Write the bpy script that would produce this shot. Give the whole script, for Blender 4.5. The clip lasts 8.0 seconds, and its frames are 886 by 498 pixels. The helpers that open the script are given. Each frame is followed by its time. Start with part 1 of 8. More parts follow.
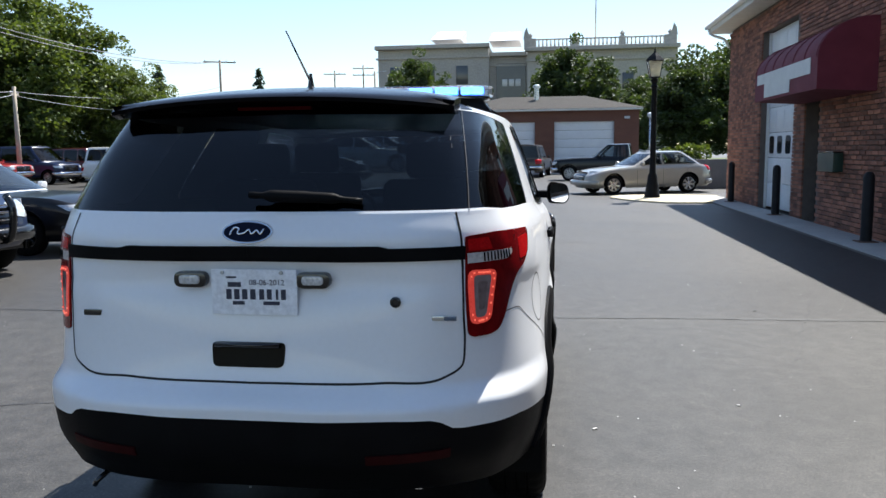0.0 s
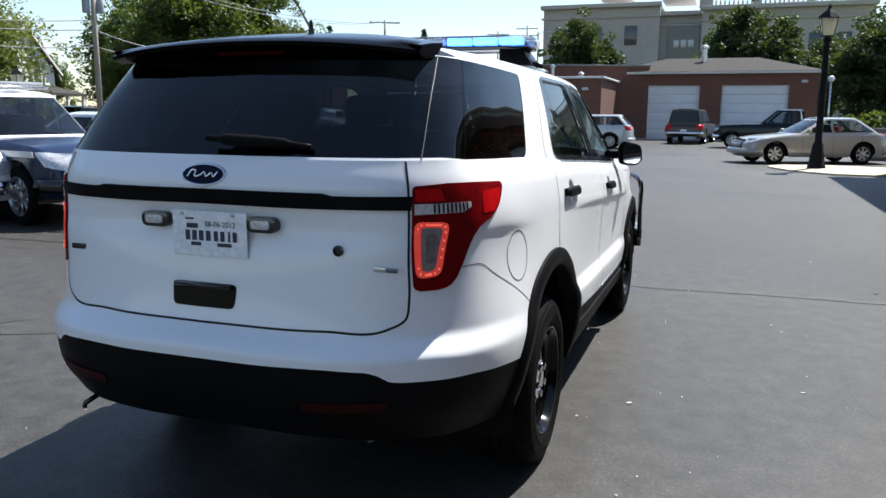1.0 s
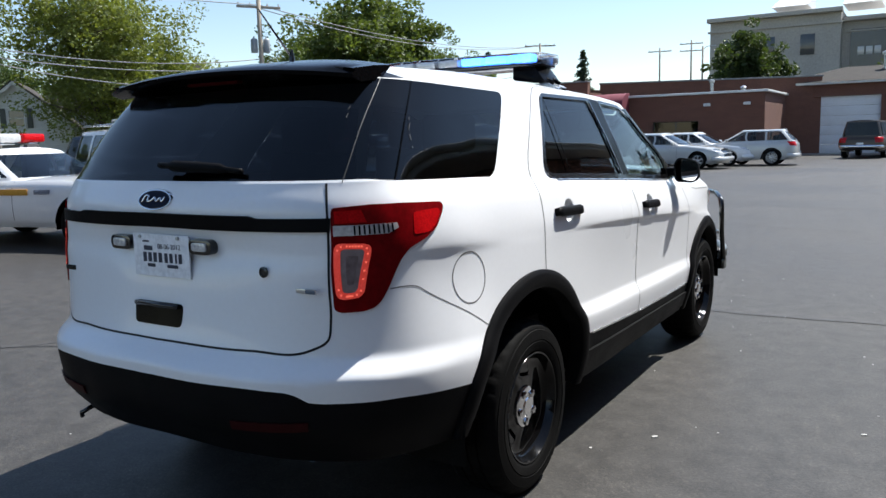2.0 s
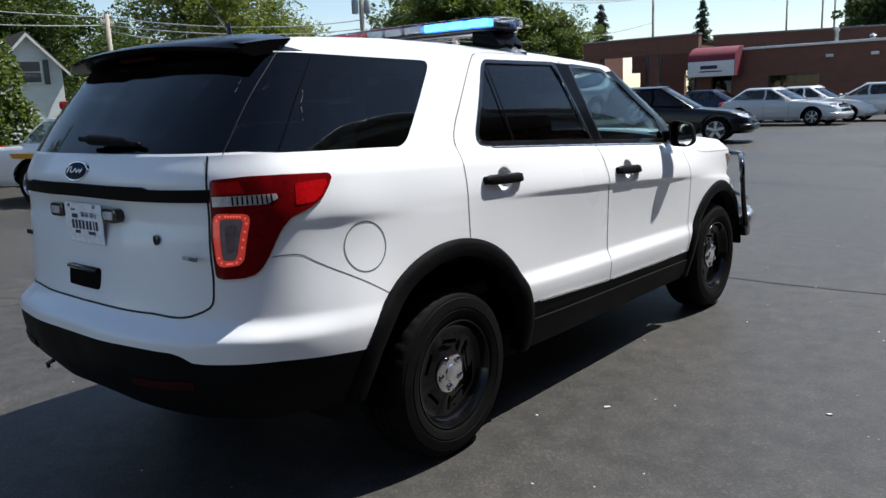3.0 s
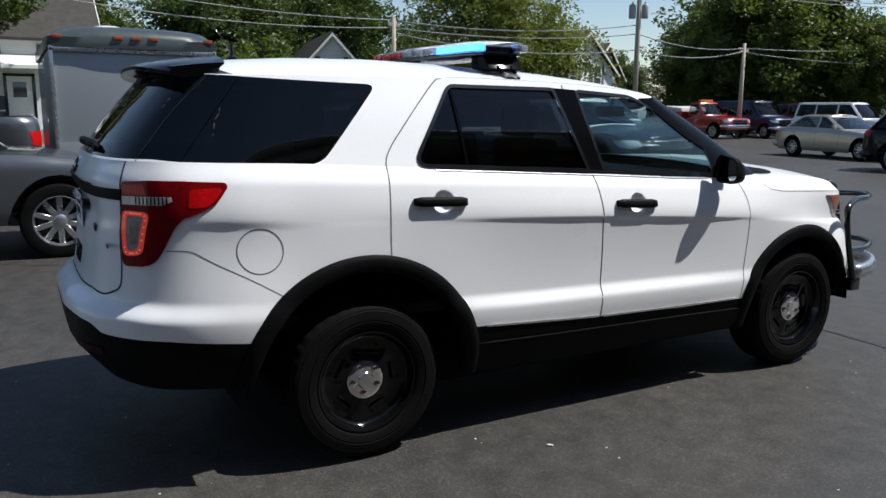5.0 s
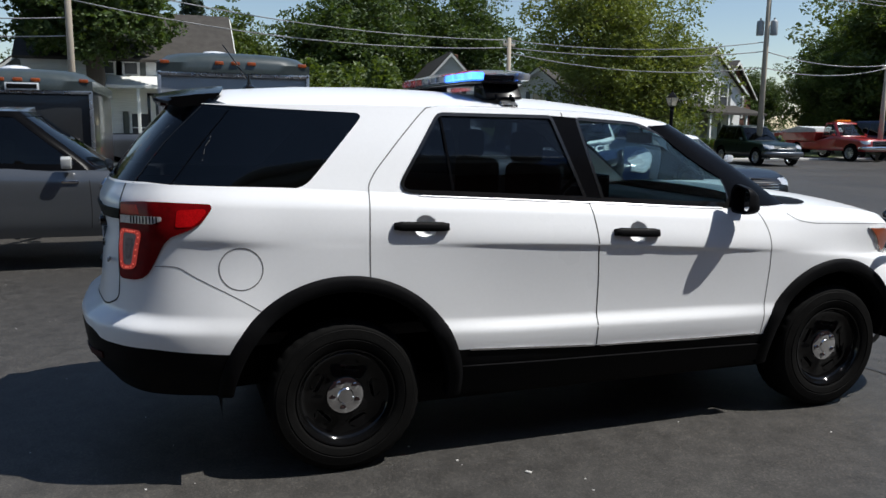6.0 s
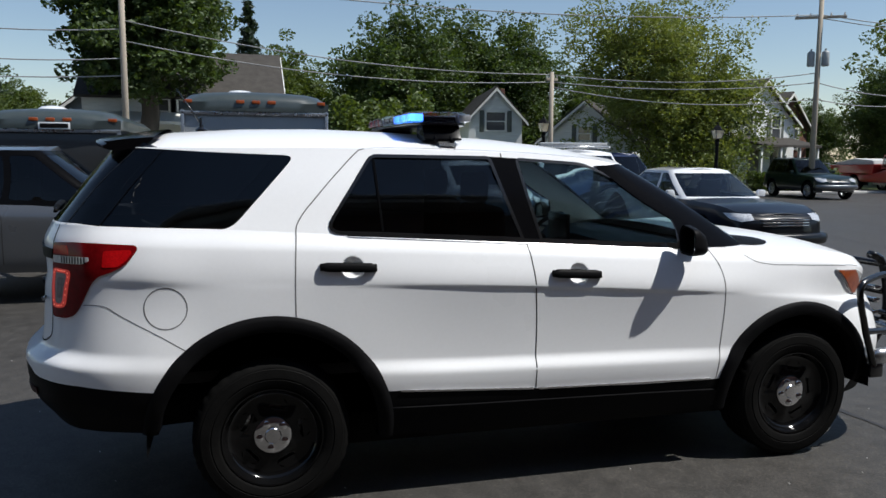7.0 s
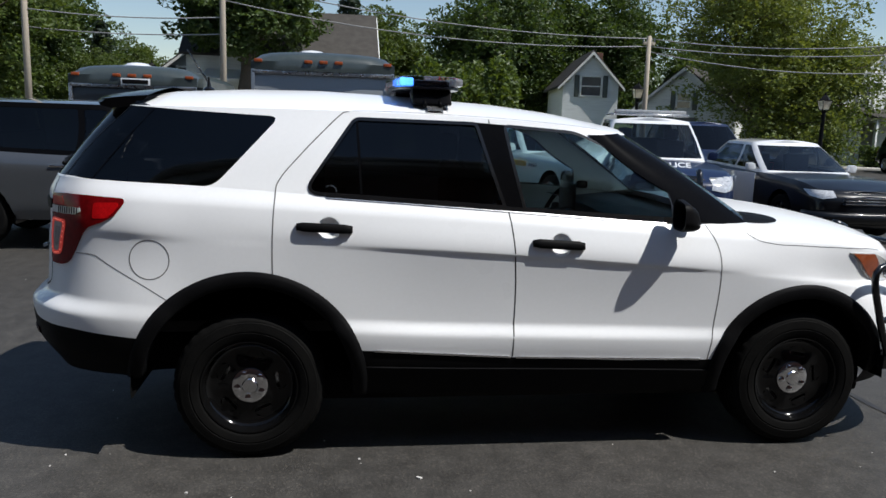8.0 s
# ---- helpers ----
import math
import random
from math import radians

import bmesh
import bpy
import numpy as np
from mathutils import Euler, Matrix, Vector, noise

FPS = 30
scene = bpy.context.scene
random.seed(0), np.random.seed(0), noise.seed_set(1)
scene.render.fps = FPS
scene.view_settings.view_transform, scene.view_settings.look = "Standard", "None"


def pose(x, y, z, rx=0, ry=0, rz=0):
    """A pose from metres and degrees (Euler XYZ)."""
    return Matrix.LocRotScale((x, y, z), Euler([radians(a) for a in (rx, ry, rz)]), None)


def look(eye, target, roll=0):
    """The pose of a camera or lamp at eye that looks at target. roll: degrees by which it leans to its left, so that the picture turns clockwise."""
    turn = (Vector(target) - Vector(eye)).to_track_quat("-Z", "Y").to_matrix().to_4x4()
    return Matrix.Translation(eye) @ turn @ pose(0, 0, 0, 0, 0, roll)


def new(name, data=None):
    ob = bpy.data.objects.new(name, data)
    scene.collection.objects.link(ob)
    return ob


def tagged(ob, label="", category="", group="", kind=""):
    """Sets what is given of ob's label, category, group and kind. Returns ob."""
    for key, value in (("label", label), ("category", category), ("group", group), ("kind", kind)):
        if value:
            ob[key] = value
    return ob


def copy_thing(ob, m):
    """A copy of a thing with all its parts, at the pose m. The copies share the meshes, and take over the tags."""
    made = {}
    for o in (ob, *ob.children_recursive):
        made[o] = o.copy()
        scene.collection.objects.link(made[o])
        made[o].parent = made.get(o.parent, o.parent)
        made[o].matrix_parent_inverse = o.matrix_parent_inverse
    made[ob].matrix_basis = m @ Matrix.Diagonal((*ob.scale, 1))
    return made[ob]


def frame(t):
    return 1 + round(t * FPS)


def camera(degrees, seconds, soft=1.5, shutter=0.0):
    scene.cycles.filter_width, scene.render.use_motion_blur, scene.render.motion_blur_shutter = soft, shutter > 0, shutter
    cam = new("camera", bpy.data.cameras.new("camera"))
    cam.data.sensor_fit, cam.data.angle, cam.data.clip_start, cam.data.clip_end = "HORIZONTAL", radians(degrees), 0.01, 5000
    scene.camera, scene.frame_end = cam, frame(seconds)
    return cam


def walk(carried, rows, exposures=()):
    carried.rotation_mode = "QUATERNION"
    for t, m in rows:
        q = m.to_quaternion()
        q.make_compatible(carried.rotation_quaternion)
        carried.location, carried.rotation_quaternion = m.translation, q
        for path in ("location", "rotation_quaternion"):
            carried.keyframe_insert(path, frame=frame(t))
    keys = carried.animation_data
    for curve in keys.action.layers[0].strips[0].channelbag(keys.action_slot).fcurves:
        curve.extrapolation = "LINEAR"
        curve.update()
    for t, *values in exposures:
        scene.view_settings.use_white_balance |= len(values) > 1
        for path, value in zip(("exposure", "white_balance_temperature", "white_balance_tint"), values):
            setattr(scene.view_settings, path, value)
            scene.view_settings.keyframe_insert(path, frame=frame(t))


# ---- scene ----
from mathutils.bvhtree import BVHTree

cam = camera(59.0, 8.0)
PATH = [
    (0, (0.981, -3.47, 1.553), (0.705, -1.505, 1.303), -0.7),
    (0.5, (1.324, -3.389, 1.527), (0.808, -1.489, 1.177), 1.6),
    (1, (1.624, -3.222, 1.502), (0.957, -1.367, 1.16), 0.4),
    (2.5, (2.65, -2.647, 1.483), (1.461, -1.068, 1.177), -1.7),
    (3, (2.972, -2.423, 1.504), (1.697, -0.928, 1.13), -2.4),
    (3.5, (3.284, -2.185, 1.544), (1.851, -0.824, 1.234), -3.7),
    (4, (3.528, -1.883, 1.553), (2.003, -0.636, 1.207), -3.1),
    (4.5, (3.804, -1.604, 1.55), (2.187, -0.495, 1.156), -0.7),
    (5, (4.023, -1.311, 1.572), (2.298, -0.364, 1.215), 0.4),
    (6.5, (4.48, -0.466, 1.647), (2.584, 0.104, 1.364), 0.3),
    (7, (4.545, -0.174, 1.669), (2.63, 0.351, 1.434), 0.4),
    (7.5, (4.626, 0.115, 1.674), (2.694, 0.523, 1.354), 2.3),
    (8, (4.677, 0.392, 1.689), (2.725, 0.672, 1.358), 1.9),
]
EXPOSURES = [(0.0, 0.92), (1.0, 0.84), (2.5, 0.66), (3.5, 0.36), (5.0, 0.17), (6.5, 0.06), (8.0, 0.02)]
walk(cam, [(t, look(eye, target, roll)) for t, eye, target, roll in PATH], EXPOSURES)

# ---- light ----
SUN_WAY = Vector((-0.285, -0.60, -1.0)).normalized()
world = bpy.data.worlds.new("sky")
scene.world = world
world.use_nodes = True
sky = world.node_tree.nodes.new("ShaderNodeTexSky")
sky.sky_type, sky.sun_disc = "NISHITA", False
sky.sun_elevation = math.asin(-SUN_WAY.z)
sky.sun_rotation = math.atan2(-SUN_WAY.x, -SUN_WAY.y)
sky.air_density, sky.dust_density, sky.ozone_density = 1.0, 0.22, 0.85
back = world.node_tree.nodes["Background"]
world.node_tree.links.new(sky.outputs[0], back.inputs[0])
back.inputs[1].default_value = 0.102
sun_data = bpy.data.lights.new("sun", "SUN")
sun_data.energy, sun_data.angle, sun_data.color = 5.6, radians(0.53), (1.0, 0.975, 0.925)
sun = new("sun", sun_data)
sun.matrix_world = look((20, 30, 50), Vector((20, 30, 50)) + SUN_WAY)
scene.view_settings.use_white_balance = True
scene.view_settings.white_balance_temperature = 6400

# ---- materials ----
def material(name, a, b=None, scale=3.0, fine=60.0, rough=0.5, metal=0.0, bump=0.0, coat=0.0, grain=0.12, spread=0.25,
             emit=None, glass=0.0, stretch=(1, 1, 1), island=0.0, ior=1.5):
    """Two tones mixed by coarse noise, dimmed by fine grain, with uneven gloss and fine relief."""
    m = bpy.data.materials.new(name)
    m.use_nodes = True
    t = m.node_tree
    p = t.nodes["Principled BSDF"]
    add = t.nodes.new
    b = b or tuple(c * 0.8 for c in a)
    tc = add("ShaderNodeTexCoord")
    mp = add("ShaderNodeMapping")
    mp.inputs["Scale"].default_value = stretch
    t.links.new(tc.outputs["Object"], mp.inputs[0])
    n1, n2 = add("ShaderNodeTexNoise"), add("ShaderNodeTexNoise")
    n1.inputs["Scale"].default_value, n1.inputs["Detail"].default_value = scale, 5
    n2.inputs["Scale"].default_value, n2.inputs["Detail"].default_value = fine, 3
    for n in (n1, n2):
        t.links.new(mp.outputs[0], n.inputs[0])
    r = add("ShaderNodeMapRange")
    r.inputs[1].default_value, r.inputs[2].default_value = 0.5 - spread, 0.5 + spread
    t.links.new(n1.outputs[0], r.inputs[0])
    mix = add("ShaderNodeMix")
    mix.data_type = "RGBA"
    mix.inputs[6].default_value, mix.inputs[7].default_value = (*a, 1), (*b, 1)
    t.links.new(r.outputs[0], mix.inputs[0])
    hsv = add("ShaderNodeHueSaturation")
    t.links.new(mix.outputs[2], hsv.inputs["Color"])
    g = add("ShaderNodeMapRange")
    g.inputs[1].default_value, g.inputs[2].default_value = 0.3, 0.7
    g.inputs[3].default_value, g.inputs[4].default_value = 1 - grain, 1 + grain
    t.links.new(n2.outputs[0], g.inputs[0])
    value = g.outputs[0]
    if island:
        geo, info = add("ShaderNodeNewGeometry"), add("ShaderNodeObjectInfo")
        s = add("ShaderNodeMath")
        s.operation = "ADD"
        t.links.new(geo.outputs["Random Per Island"], s.inputs[0])
        t.links.new(info.outputs["Random"], s.inputs[1])
        f = add("ShaderNodeMath")
        f.operation = "FRACT"
        t.links.new(s.outputs[0], f.inputs[0])
        k = add("ShaderNodeMapRange")
        k.inputs[3].default_value, k.inputs[4].default_value = 1 - island, 1 + island
        t.links.new(f.outputs[0], k.inputs[0])
        mul = add("ShaderNodeMath")
        mul.operation = "MULTIPLY"
        t.links.new(value, mul.inputs[0])
        t.links.new(k.outputs[0], mul.inputs[1])
        value = mul.outputs[0]
    t.links.new(value, hsv.inputs["Value"])
    t.links.new(hsv.outputs[0], p.inputs["Base Color"])
    q = add("ShaderNodeMapRange")
    q.inputs[3].default_value, q.inputs[4].default_value = rough * 0.8, min(1, rough * 1.2)
    t.links.new(n1.outputs[0], q.inputs[0])
    t.links.new(q.outputs[0], p.inputs["Roughness"])
    p.inputs["Metallic"].default_value, p.inputs["IOR"].default_value = metal, ior
    p.inputs["Coat Weight"].default_value, p.inputs["Coat Roughness"].default_value = coat, 0.03
    p.inputs["Transmission Weight"].default_value = glass
    if bump:
        bp = add("ShaderNodeBump")
        bp.inputs["Strength"].default_value, bp.inputs["Distance"].default_value = 1.0, bump
        t.links.new(n2.outputs[0], bp.inputs["Height"])
        t.links.new(bp.outputs[0], p.inputs["Normal"])
    if emit:
        p.inputs["Emission Color"].default_value, p.inputs["Emission Strength"].default_value = (*emit[0], 1), emit[1]
    return m


def glazing(name, tint, rough=0.0):
    """Thin car or window glass: tinted, without bending the view, glossy by its coat."""
    m = material(name, tint, tuple(c * 0.93 for c in tint), scale=2, grain=0.02, rough=0.02, coat=1.0, glass=1.0, ior=1.01)
    m.node_tree.nodes["Principled BSDF"].inputs["Coat Roughness"].default_value = 0.01
    return m


WHITE = material("white car paint", (0.84, 0.85, 0.86), (0.81, 0.82, 0.835), scale=1.5, rough=0.30, coat=0.45, grain=0.01)
WHITE.node_tree.nodes["Principled BSDF"].inputs["Specular IOR Level"].default_value = 0.3
PLASTIC = material("black grained plastic", (0.0045, 0.0045, 0.005), (0.007, 0.007, 0.0075), scale=9, fine=260, rough=0.5, bump=0.0006)
SATIN = material("satin black paint", (0.004, 0.004, 0.0045), (0.006, 0.006, 0.006), scale=7, rough=0.22, coat=0.4)
GLOSS = material("gloss black", (0.003, 0.003, 0.0035), (0.004, 0.004, 0.0045), scale=4, rough=0.15, coat=0.0)
STEEL = material("gloss black steel", (0.003, 0.003, 0.0033), (0.0045, 0.0045, 0.0045), scale=9, rough=0.10, coat=0.0)
STEEL.node_tree.nodes["Principled BSDF"].inputs["Specular IOR Level"].default_value = 0.3
RUBBER = material("tyre rubber", (0.0042, 0.0042, 0.0042), (0.0075, 0.0073, 0.007), scale=9, fine=90, rough=0.7, bump=0.001)
for dull in (PLASTIC, RUBBER, GLOSS):
    dull.node_tree.nodes["Principled BSDF"].inputs["Specular IOR Level"].default_value = 0.05
CHROME = material("chrome", (0.75, 0.75, 0.76), (0.62, 0.62, 0.63), scale=20, rough=0.09, metal=1.0, grain=0.03)
ALLOY = material("alloy", (0.55, 0.56, 0.57), (0.42, 0.43, 0.44), scale=12, rough=0.28, metal=0.9)
GAP = material("panel gap", (0.012, 0.012, 0.013), rough=0.8)
GAP_SOFT = material("thin panel gap", (0.16, 0.16, 0.165), rough=0.8)
PRIVACY = glazing("privacy glass", (0.0035, 0.005, 0.0075))
PRIVACY.node_tree.nodes["Principled BSDF"].inputs["Coat Weight"].default_value = 0.8
CLEAR = glazing("green tinted glass", (0.36, 0.54, 0.55))
CLEAR.node_tree.nodes["Principled BSDF"].inputs["Coat Weight"].default_value = 0.75
CABIN = material("dark cabin trim", (0.022, 0.022, 0.024), (0.035, 0.034, 0.034), scale=8, fine=120, rough=0.75, bump=0.001)
SEAT = material("charcoal cloth", (0.035, 0.036, 0.04), (0.055, 0.055, 0.058), scale=14, fine=300, rough=0.9, bump=0.001)
RED_LENS = material("red lens", (0.55, 0.006, 0.008), (0.36, 0.003, 0.005), scale=18, fine=160, rough=0.16, coat=0.12, grain=0.25)
DARK_RED = material("dark red lens", (0.20, 0.003, 0.005), (0.11, 0.002, 0.003), scale=22, rough=0.16, coat=0.12)
for lens in (RED_LENS, DARK_RED):
    lens.node_tree.nodes["Principled BSDF"].inputs["Specular IOR Level"].default_value = 0.2
CLEAR_LENS = material("clear lens", (0.62, 0.62, 0.6), (0.42, 0.42, 0.42), scale=30, fine=120, rough=0.1, coat=1.0, grain=0.3)
REVERSE = material("silvered reversing lens", (0.76, 0.74, 0.71), (0.46, 0.43, 0.41), scale=30, fine=90, rough=0.18, metal=0.15, coat=0.5, grain=0.2)
MARKER = material("dark amber lens", (0.36, 0.075, 0.014), (0.20, 0.04, 0.010), scale=20, rough=0.3, coat=0.5)
AMBER = material("amber lens", (0.75, 0.22, 0.02), (0.6, 0.15, 0.01), scale=30, rough=0.15, coat=1.0)
LOOP_LENS = material("lit red loop lens", (0.46, 0.10, 0.08), (0.34, 0.05, 0.04), scale=60, fine=300, rough=0.2, coat=0.4, grain=0.3, emit=((1.0, 0.07, 0.045), 0.20))
BEAD = material("lit red diode", (0.6, 0.2, 0.15), rough=0.3, emit=((1.0, 0.16, 0.09), 0.45))


# ---- mesh tools ----
def thing(name, label, category, m=None, group="", kind=""):
    ob = tagged(new(name), label, category, group, kind)
    if m is not None:
        ob.matrix_basis = m
    return ob


def part(name, bm, mat, parent=None, label="", smooth=True, flat_over=40):
    bmesh.ops.recalc_face_normals(bm, faces=bm.faces[:]) if not smooth else None
    me = bpy.data.meshes.new(name)
    for f in bm.faces:
        f.smooth = smooth
    if smooth:
        lim = radians(flat_over)
        for e in bm.edges:
            if len(e.link_faces) == 2 and e.calc_face_angle(0) > lim:
                e.smooth = False
    bm.to_mesh(me)
    bm.free()
    mats = mat if isinstance(mat, (list, tuple)) else [mat]
    for k in mats:
        me.materials.append(k)
    ob = new(name, me)
    ob.parent = parent
    if label:
        ob["label"] = label
    return ob


def part_each(name, bm, mat, parent):
    """One part for every separate piece of a mesh."""
    todo = set(bm.faces)
    while todo:
        piece, edge = set(), [todo.pop()]
        while edge:
            f = edge.pop()
            piece.add(f)
            for v in f.verts:
                for g in v.link_faces:
                    if g in todo:
                        todo.discard(g)
                        edge.append(g)
        one, copy = bmesh.new(), {}
        for f in piece:
            for v in f.verts:
                if v not in copy:
                    copy[v] = one.verts.new(v.co)
            one.faces.new([copy[v] for v in f.verts])
        part(name, one, mat, parent, smooth=False)
    bm.free()


def again(ob, parent, m=None):
    """The same part once more, on the same mesh."""
    o = ob.copy()
    scene.collection.objects.link(o)
    o.parent = parent
    if m is not None:
        o.matrix_basis = m
    return o


def box(bm, c, s, bevel=0.0, m=None, seg=2):
    v = bmesh.ops.create_cube(bm, size=1)["verts"]
    for q in v:
        q.co = Vector((c[0] + q.co.x * s[0], c[1] + q.co.y * s[1], c[2] + q.co.z * s[2]))
    if bevel:
        es = list({e for q in v for e in q.link_edges})
        r = bmesh.ops.bevel(bm, geom=es, offset=bevel, segments=seg, affect="EDGES", profile=0.6)
        v = list({q for f in r["faces"] for q in f.verts} | {q for q in v if q.is_valid})
    if m is not None:
        bmesh.ops.transform(bm, matrix=m, verts=[q for q in v if q.is_valid])
    return v


def tube(bm, pts, r, seg=8, closed=False):
    pts = [Vector(p) for p in pts]
    n = len(pts)
    rings, side = [], None
    for i, p in enumerate(pts):
        a = pts[(i - 1) % n] if closed or i else p
        b = pts[(i + 1) % n] if closed or i < n - 1 else p
        d = (b - a).normalized()
        if side is None:
            side = d.orthogonal().normalized()
        side = (side - d * side.dot(d)).normalized()
        up = d.cross(side)
        rr = r[i] if isinstance(r, (list, tuple)) else r
        rings.append([bm.verts.new(p + (side * math.cos(k * 2 * math.pi / seg) + up * math.sin(k * 2 * math.pi / seg)) * rr) for k in range(seg)])
    for i in range(n if closed else n - 1):
        A, B = rings[i], rings[(i + 1) % n]
        for k in range(seg):
            bm.faces.new((A[k], A[(k + 1) % seg], B[(k + 1) % seg], B[k]))
    if not closed:
        bm.faces.new(rings[0][::-1])
        bm.faces.new(rings[-1])
    return bm


def lathe(bm, prof, seg=32, axis="z", c=(0, 0, 0), caps=True):
    """Turn a profile of (radius, along) about an axis through c."""
    rings = []
    for r, h in prof:
        ring = []
        for k in range(seg):
            a = k * 2 * math.pi / seg
            u, w = r * math.cos(a), r * math.sin(a)
            co = (u, w, h) if axis == "z" else (h, u, w) if axis == "x" else (w, h, u)
            ring.append(bm.verts.new((co[0] + c[0], co[1] + c[1], co[2] + c[2])))
        rings.append(ring)
    for A, B in zip(rings, rings[1:]):
        for k in range(seg):
            bm.faces.new((A[k], A[(k + 1) % seg], B[(k + 1) % seg], B[k]))
    if caps and prof[0][0] > 1e-6:
        bm.faces.new(rings[0][::-1])
    if caps and prof[-1][0] > 1e-6:
        bm.faces.new(rings[-1])
    bmesh.ops.remove_doubles(bm, verts=[v for ring in (rings[0], rings[-1]) for v in ring], dist=1e-5)
    return bm


def prism(bm, outline, lo, hi, axis="x", bevel=0.0):
    """A flat outline drawn out between lo and hi along an axis."""
    def put(a, b, h):
        return (h, a, b) if axis == "x" else (a, h, b) if axis == "y" else (a, b, h)
    A = [bm.verts.new(put(a, b, lo)) for a, b in outline]
    B = [bm.verts.new(put(a, b, hi)) for a, b in outline]
    fs = [bm.faces.new(A[::-1]), bm.faces.new(B)]
    n = len(A)
    for i in range(n):
        fs.append(bm.faces.new((A[i], A[(i + 1) % n], B[(i + 1) % n], B[i])))
    bmesh.ops.recalc_face_normals(bm, faces=fs)
    if bevel:
        es = list({e for f in fs for e in f.edges})
        bmesh.ops.bevel(bm, geom=es, offset=bevel, segments=2, affect="EDGES", profile=0.6)
    return bm


def mirrored(bm):
    """Add the other half, x turned round."""
    g = bmesh.ops.duplicate(bm, geom=bm.verts[:] + bm.edges[:] + bm.faces[:])["geom"]
    vs = [e for e in g if isinstance(e, bmesh.types.BMVert)]
    fs = [e for e in g if isinstance(e, bmesh.types.BMFace)]
    for v in vs:
        v.co.x = -v.co.x
    bmesh.ops.reverse_faces(bm, faces=fs)
    bmesh.ops.remove_doubles(bm, verts=[v for v in bm.verts if abs(v.co.x) < 2e-4], dist=4e-4)
    return bm


def flip(bm):
    for v in bm.verts:
        v.co.x = -v.co.x
    bmesh.ops.reverse_faces(bm, faces=bm.faces[:])
    return bm


def inside(poly, a, b):
    hit = False
    for (x0, y0), (x1, y1) in zip(poly, poly[1:] + poly[:1]):
        if (y0 > b) != (y1 > b) and a < (x1 - x0) * (b - y0) / (y1 - y0) + x0:
            hit = not hit
    return hit


def rounded(poly, r, n=3):
    """Round the corners of an outline. r: one radius or one for each corner."""
    out, k = [], len(poly)
    for i in range(k):
        p, a, b = (Vector(poly[j % k]) for j in (i, i - 1, i + 1))
        rr = r[i] if isinstance(r, (list, tuple)) else r
        da, db = (a - p), (b - p)
        rr = min(rr, da.length * 0.48, db.length * 0.48)
        if rr < 1e-4:
            out.append(tuple(p))
            continue
        s, e = p + da.normalized() * rr, p + db.normalized() * rr
        for j in range(n + 1):
            t = j / n
            out.append(tuple(s * (1 - t) ** 2 + p * 2 * t * (1 - t) + e * t * t))
    return out


def spline(xs, Y, q, mono=False):
    """Cubic through the rows of Y (one row for all, or one a query) at xs, read at q."""
    xs, q = np.asarray(xs, float), np.asarray(q, float)
    Y = np.broadcast_to(np.atleast_2d(np.asarray(Y, float)), (len(q), len(xs)))
    h = np.diff(xs)
    d = np.diff(Y, axis=1) / h
    m = np.empty_like(Y)
    m[:, 0], m[:, -1] = d[:, 0], d[:, -1]
    if len(xs) > 2:
        a, b = d[:, :-1], d[:, 1:]
        if mono:
            s = a + b
            m[:, 1:-1] = np.where(a * b > 0, 2 * a * b / np.where(np.abs(s) < 1e-9, 1, s), 0)
        else:
            m[:, 1:-1] = (a * h[1:] + b * h[:-1]) / (h[1:] + h[:-1])
    i = np.clip(np.searchsorted(xs, q, side="right") - 1, 0, len(xs) - 2)
    k = np.arange(len(q))
    t = np.clip((q - xs[i]) / h[i], -0.3, 1.3)
    return ((2 * t**3 - 3 * t**2 + 1) * Y[k, i] + (t**3 - 2 * t**2 + t) * h[i] * m[k, i]
            + (3 * t**2 - 2 * t**3) * Y[k, i + 1] + (t**3 - t**2) * h[i] * m[k, i + 1])


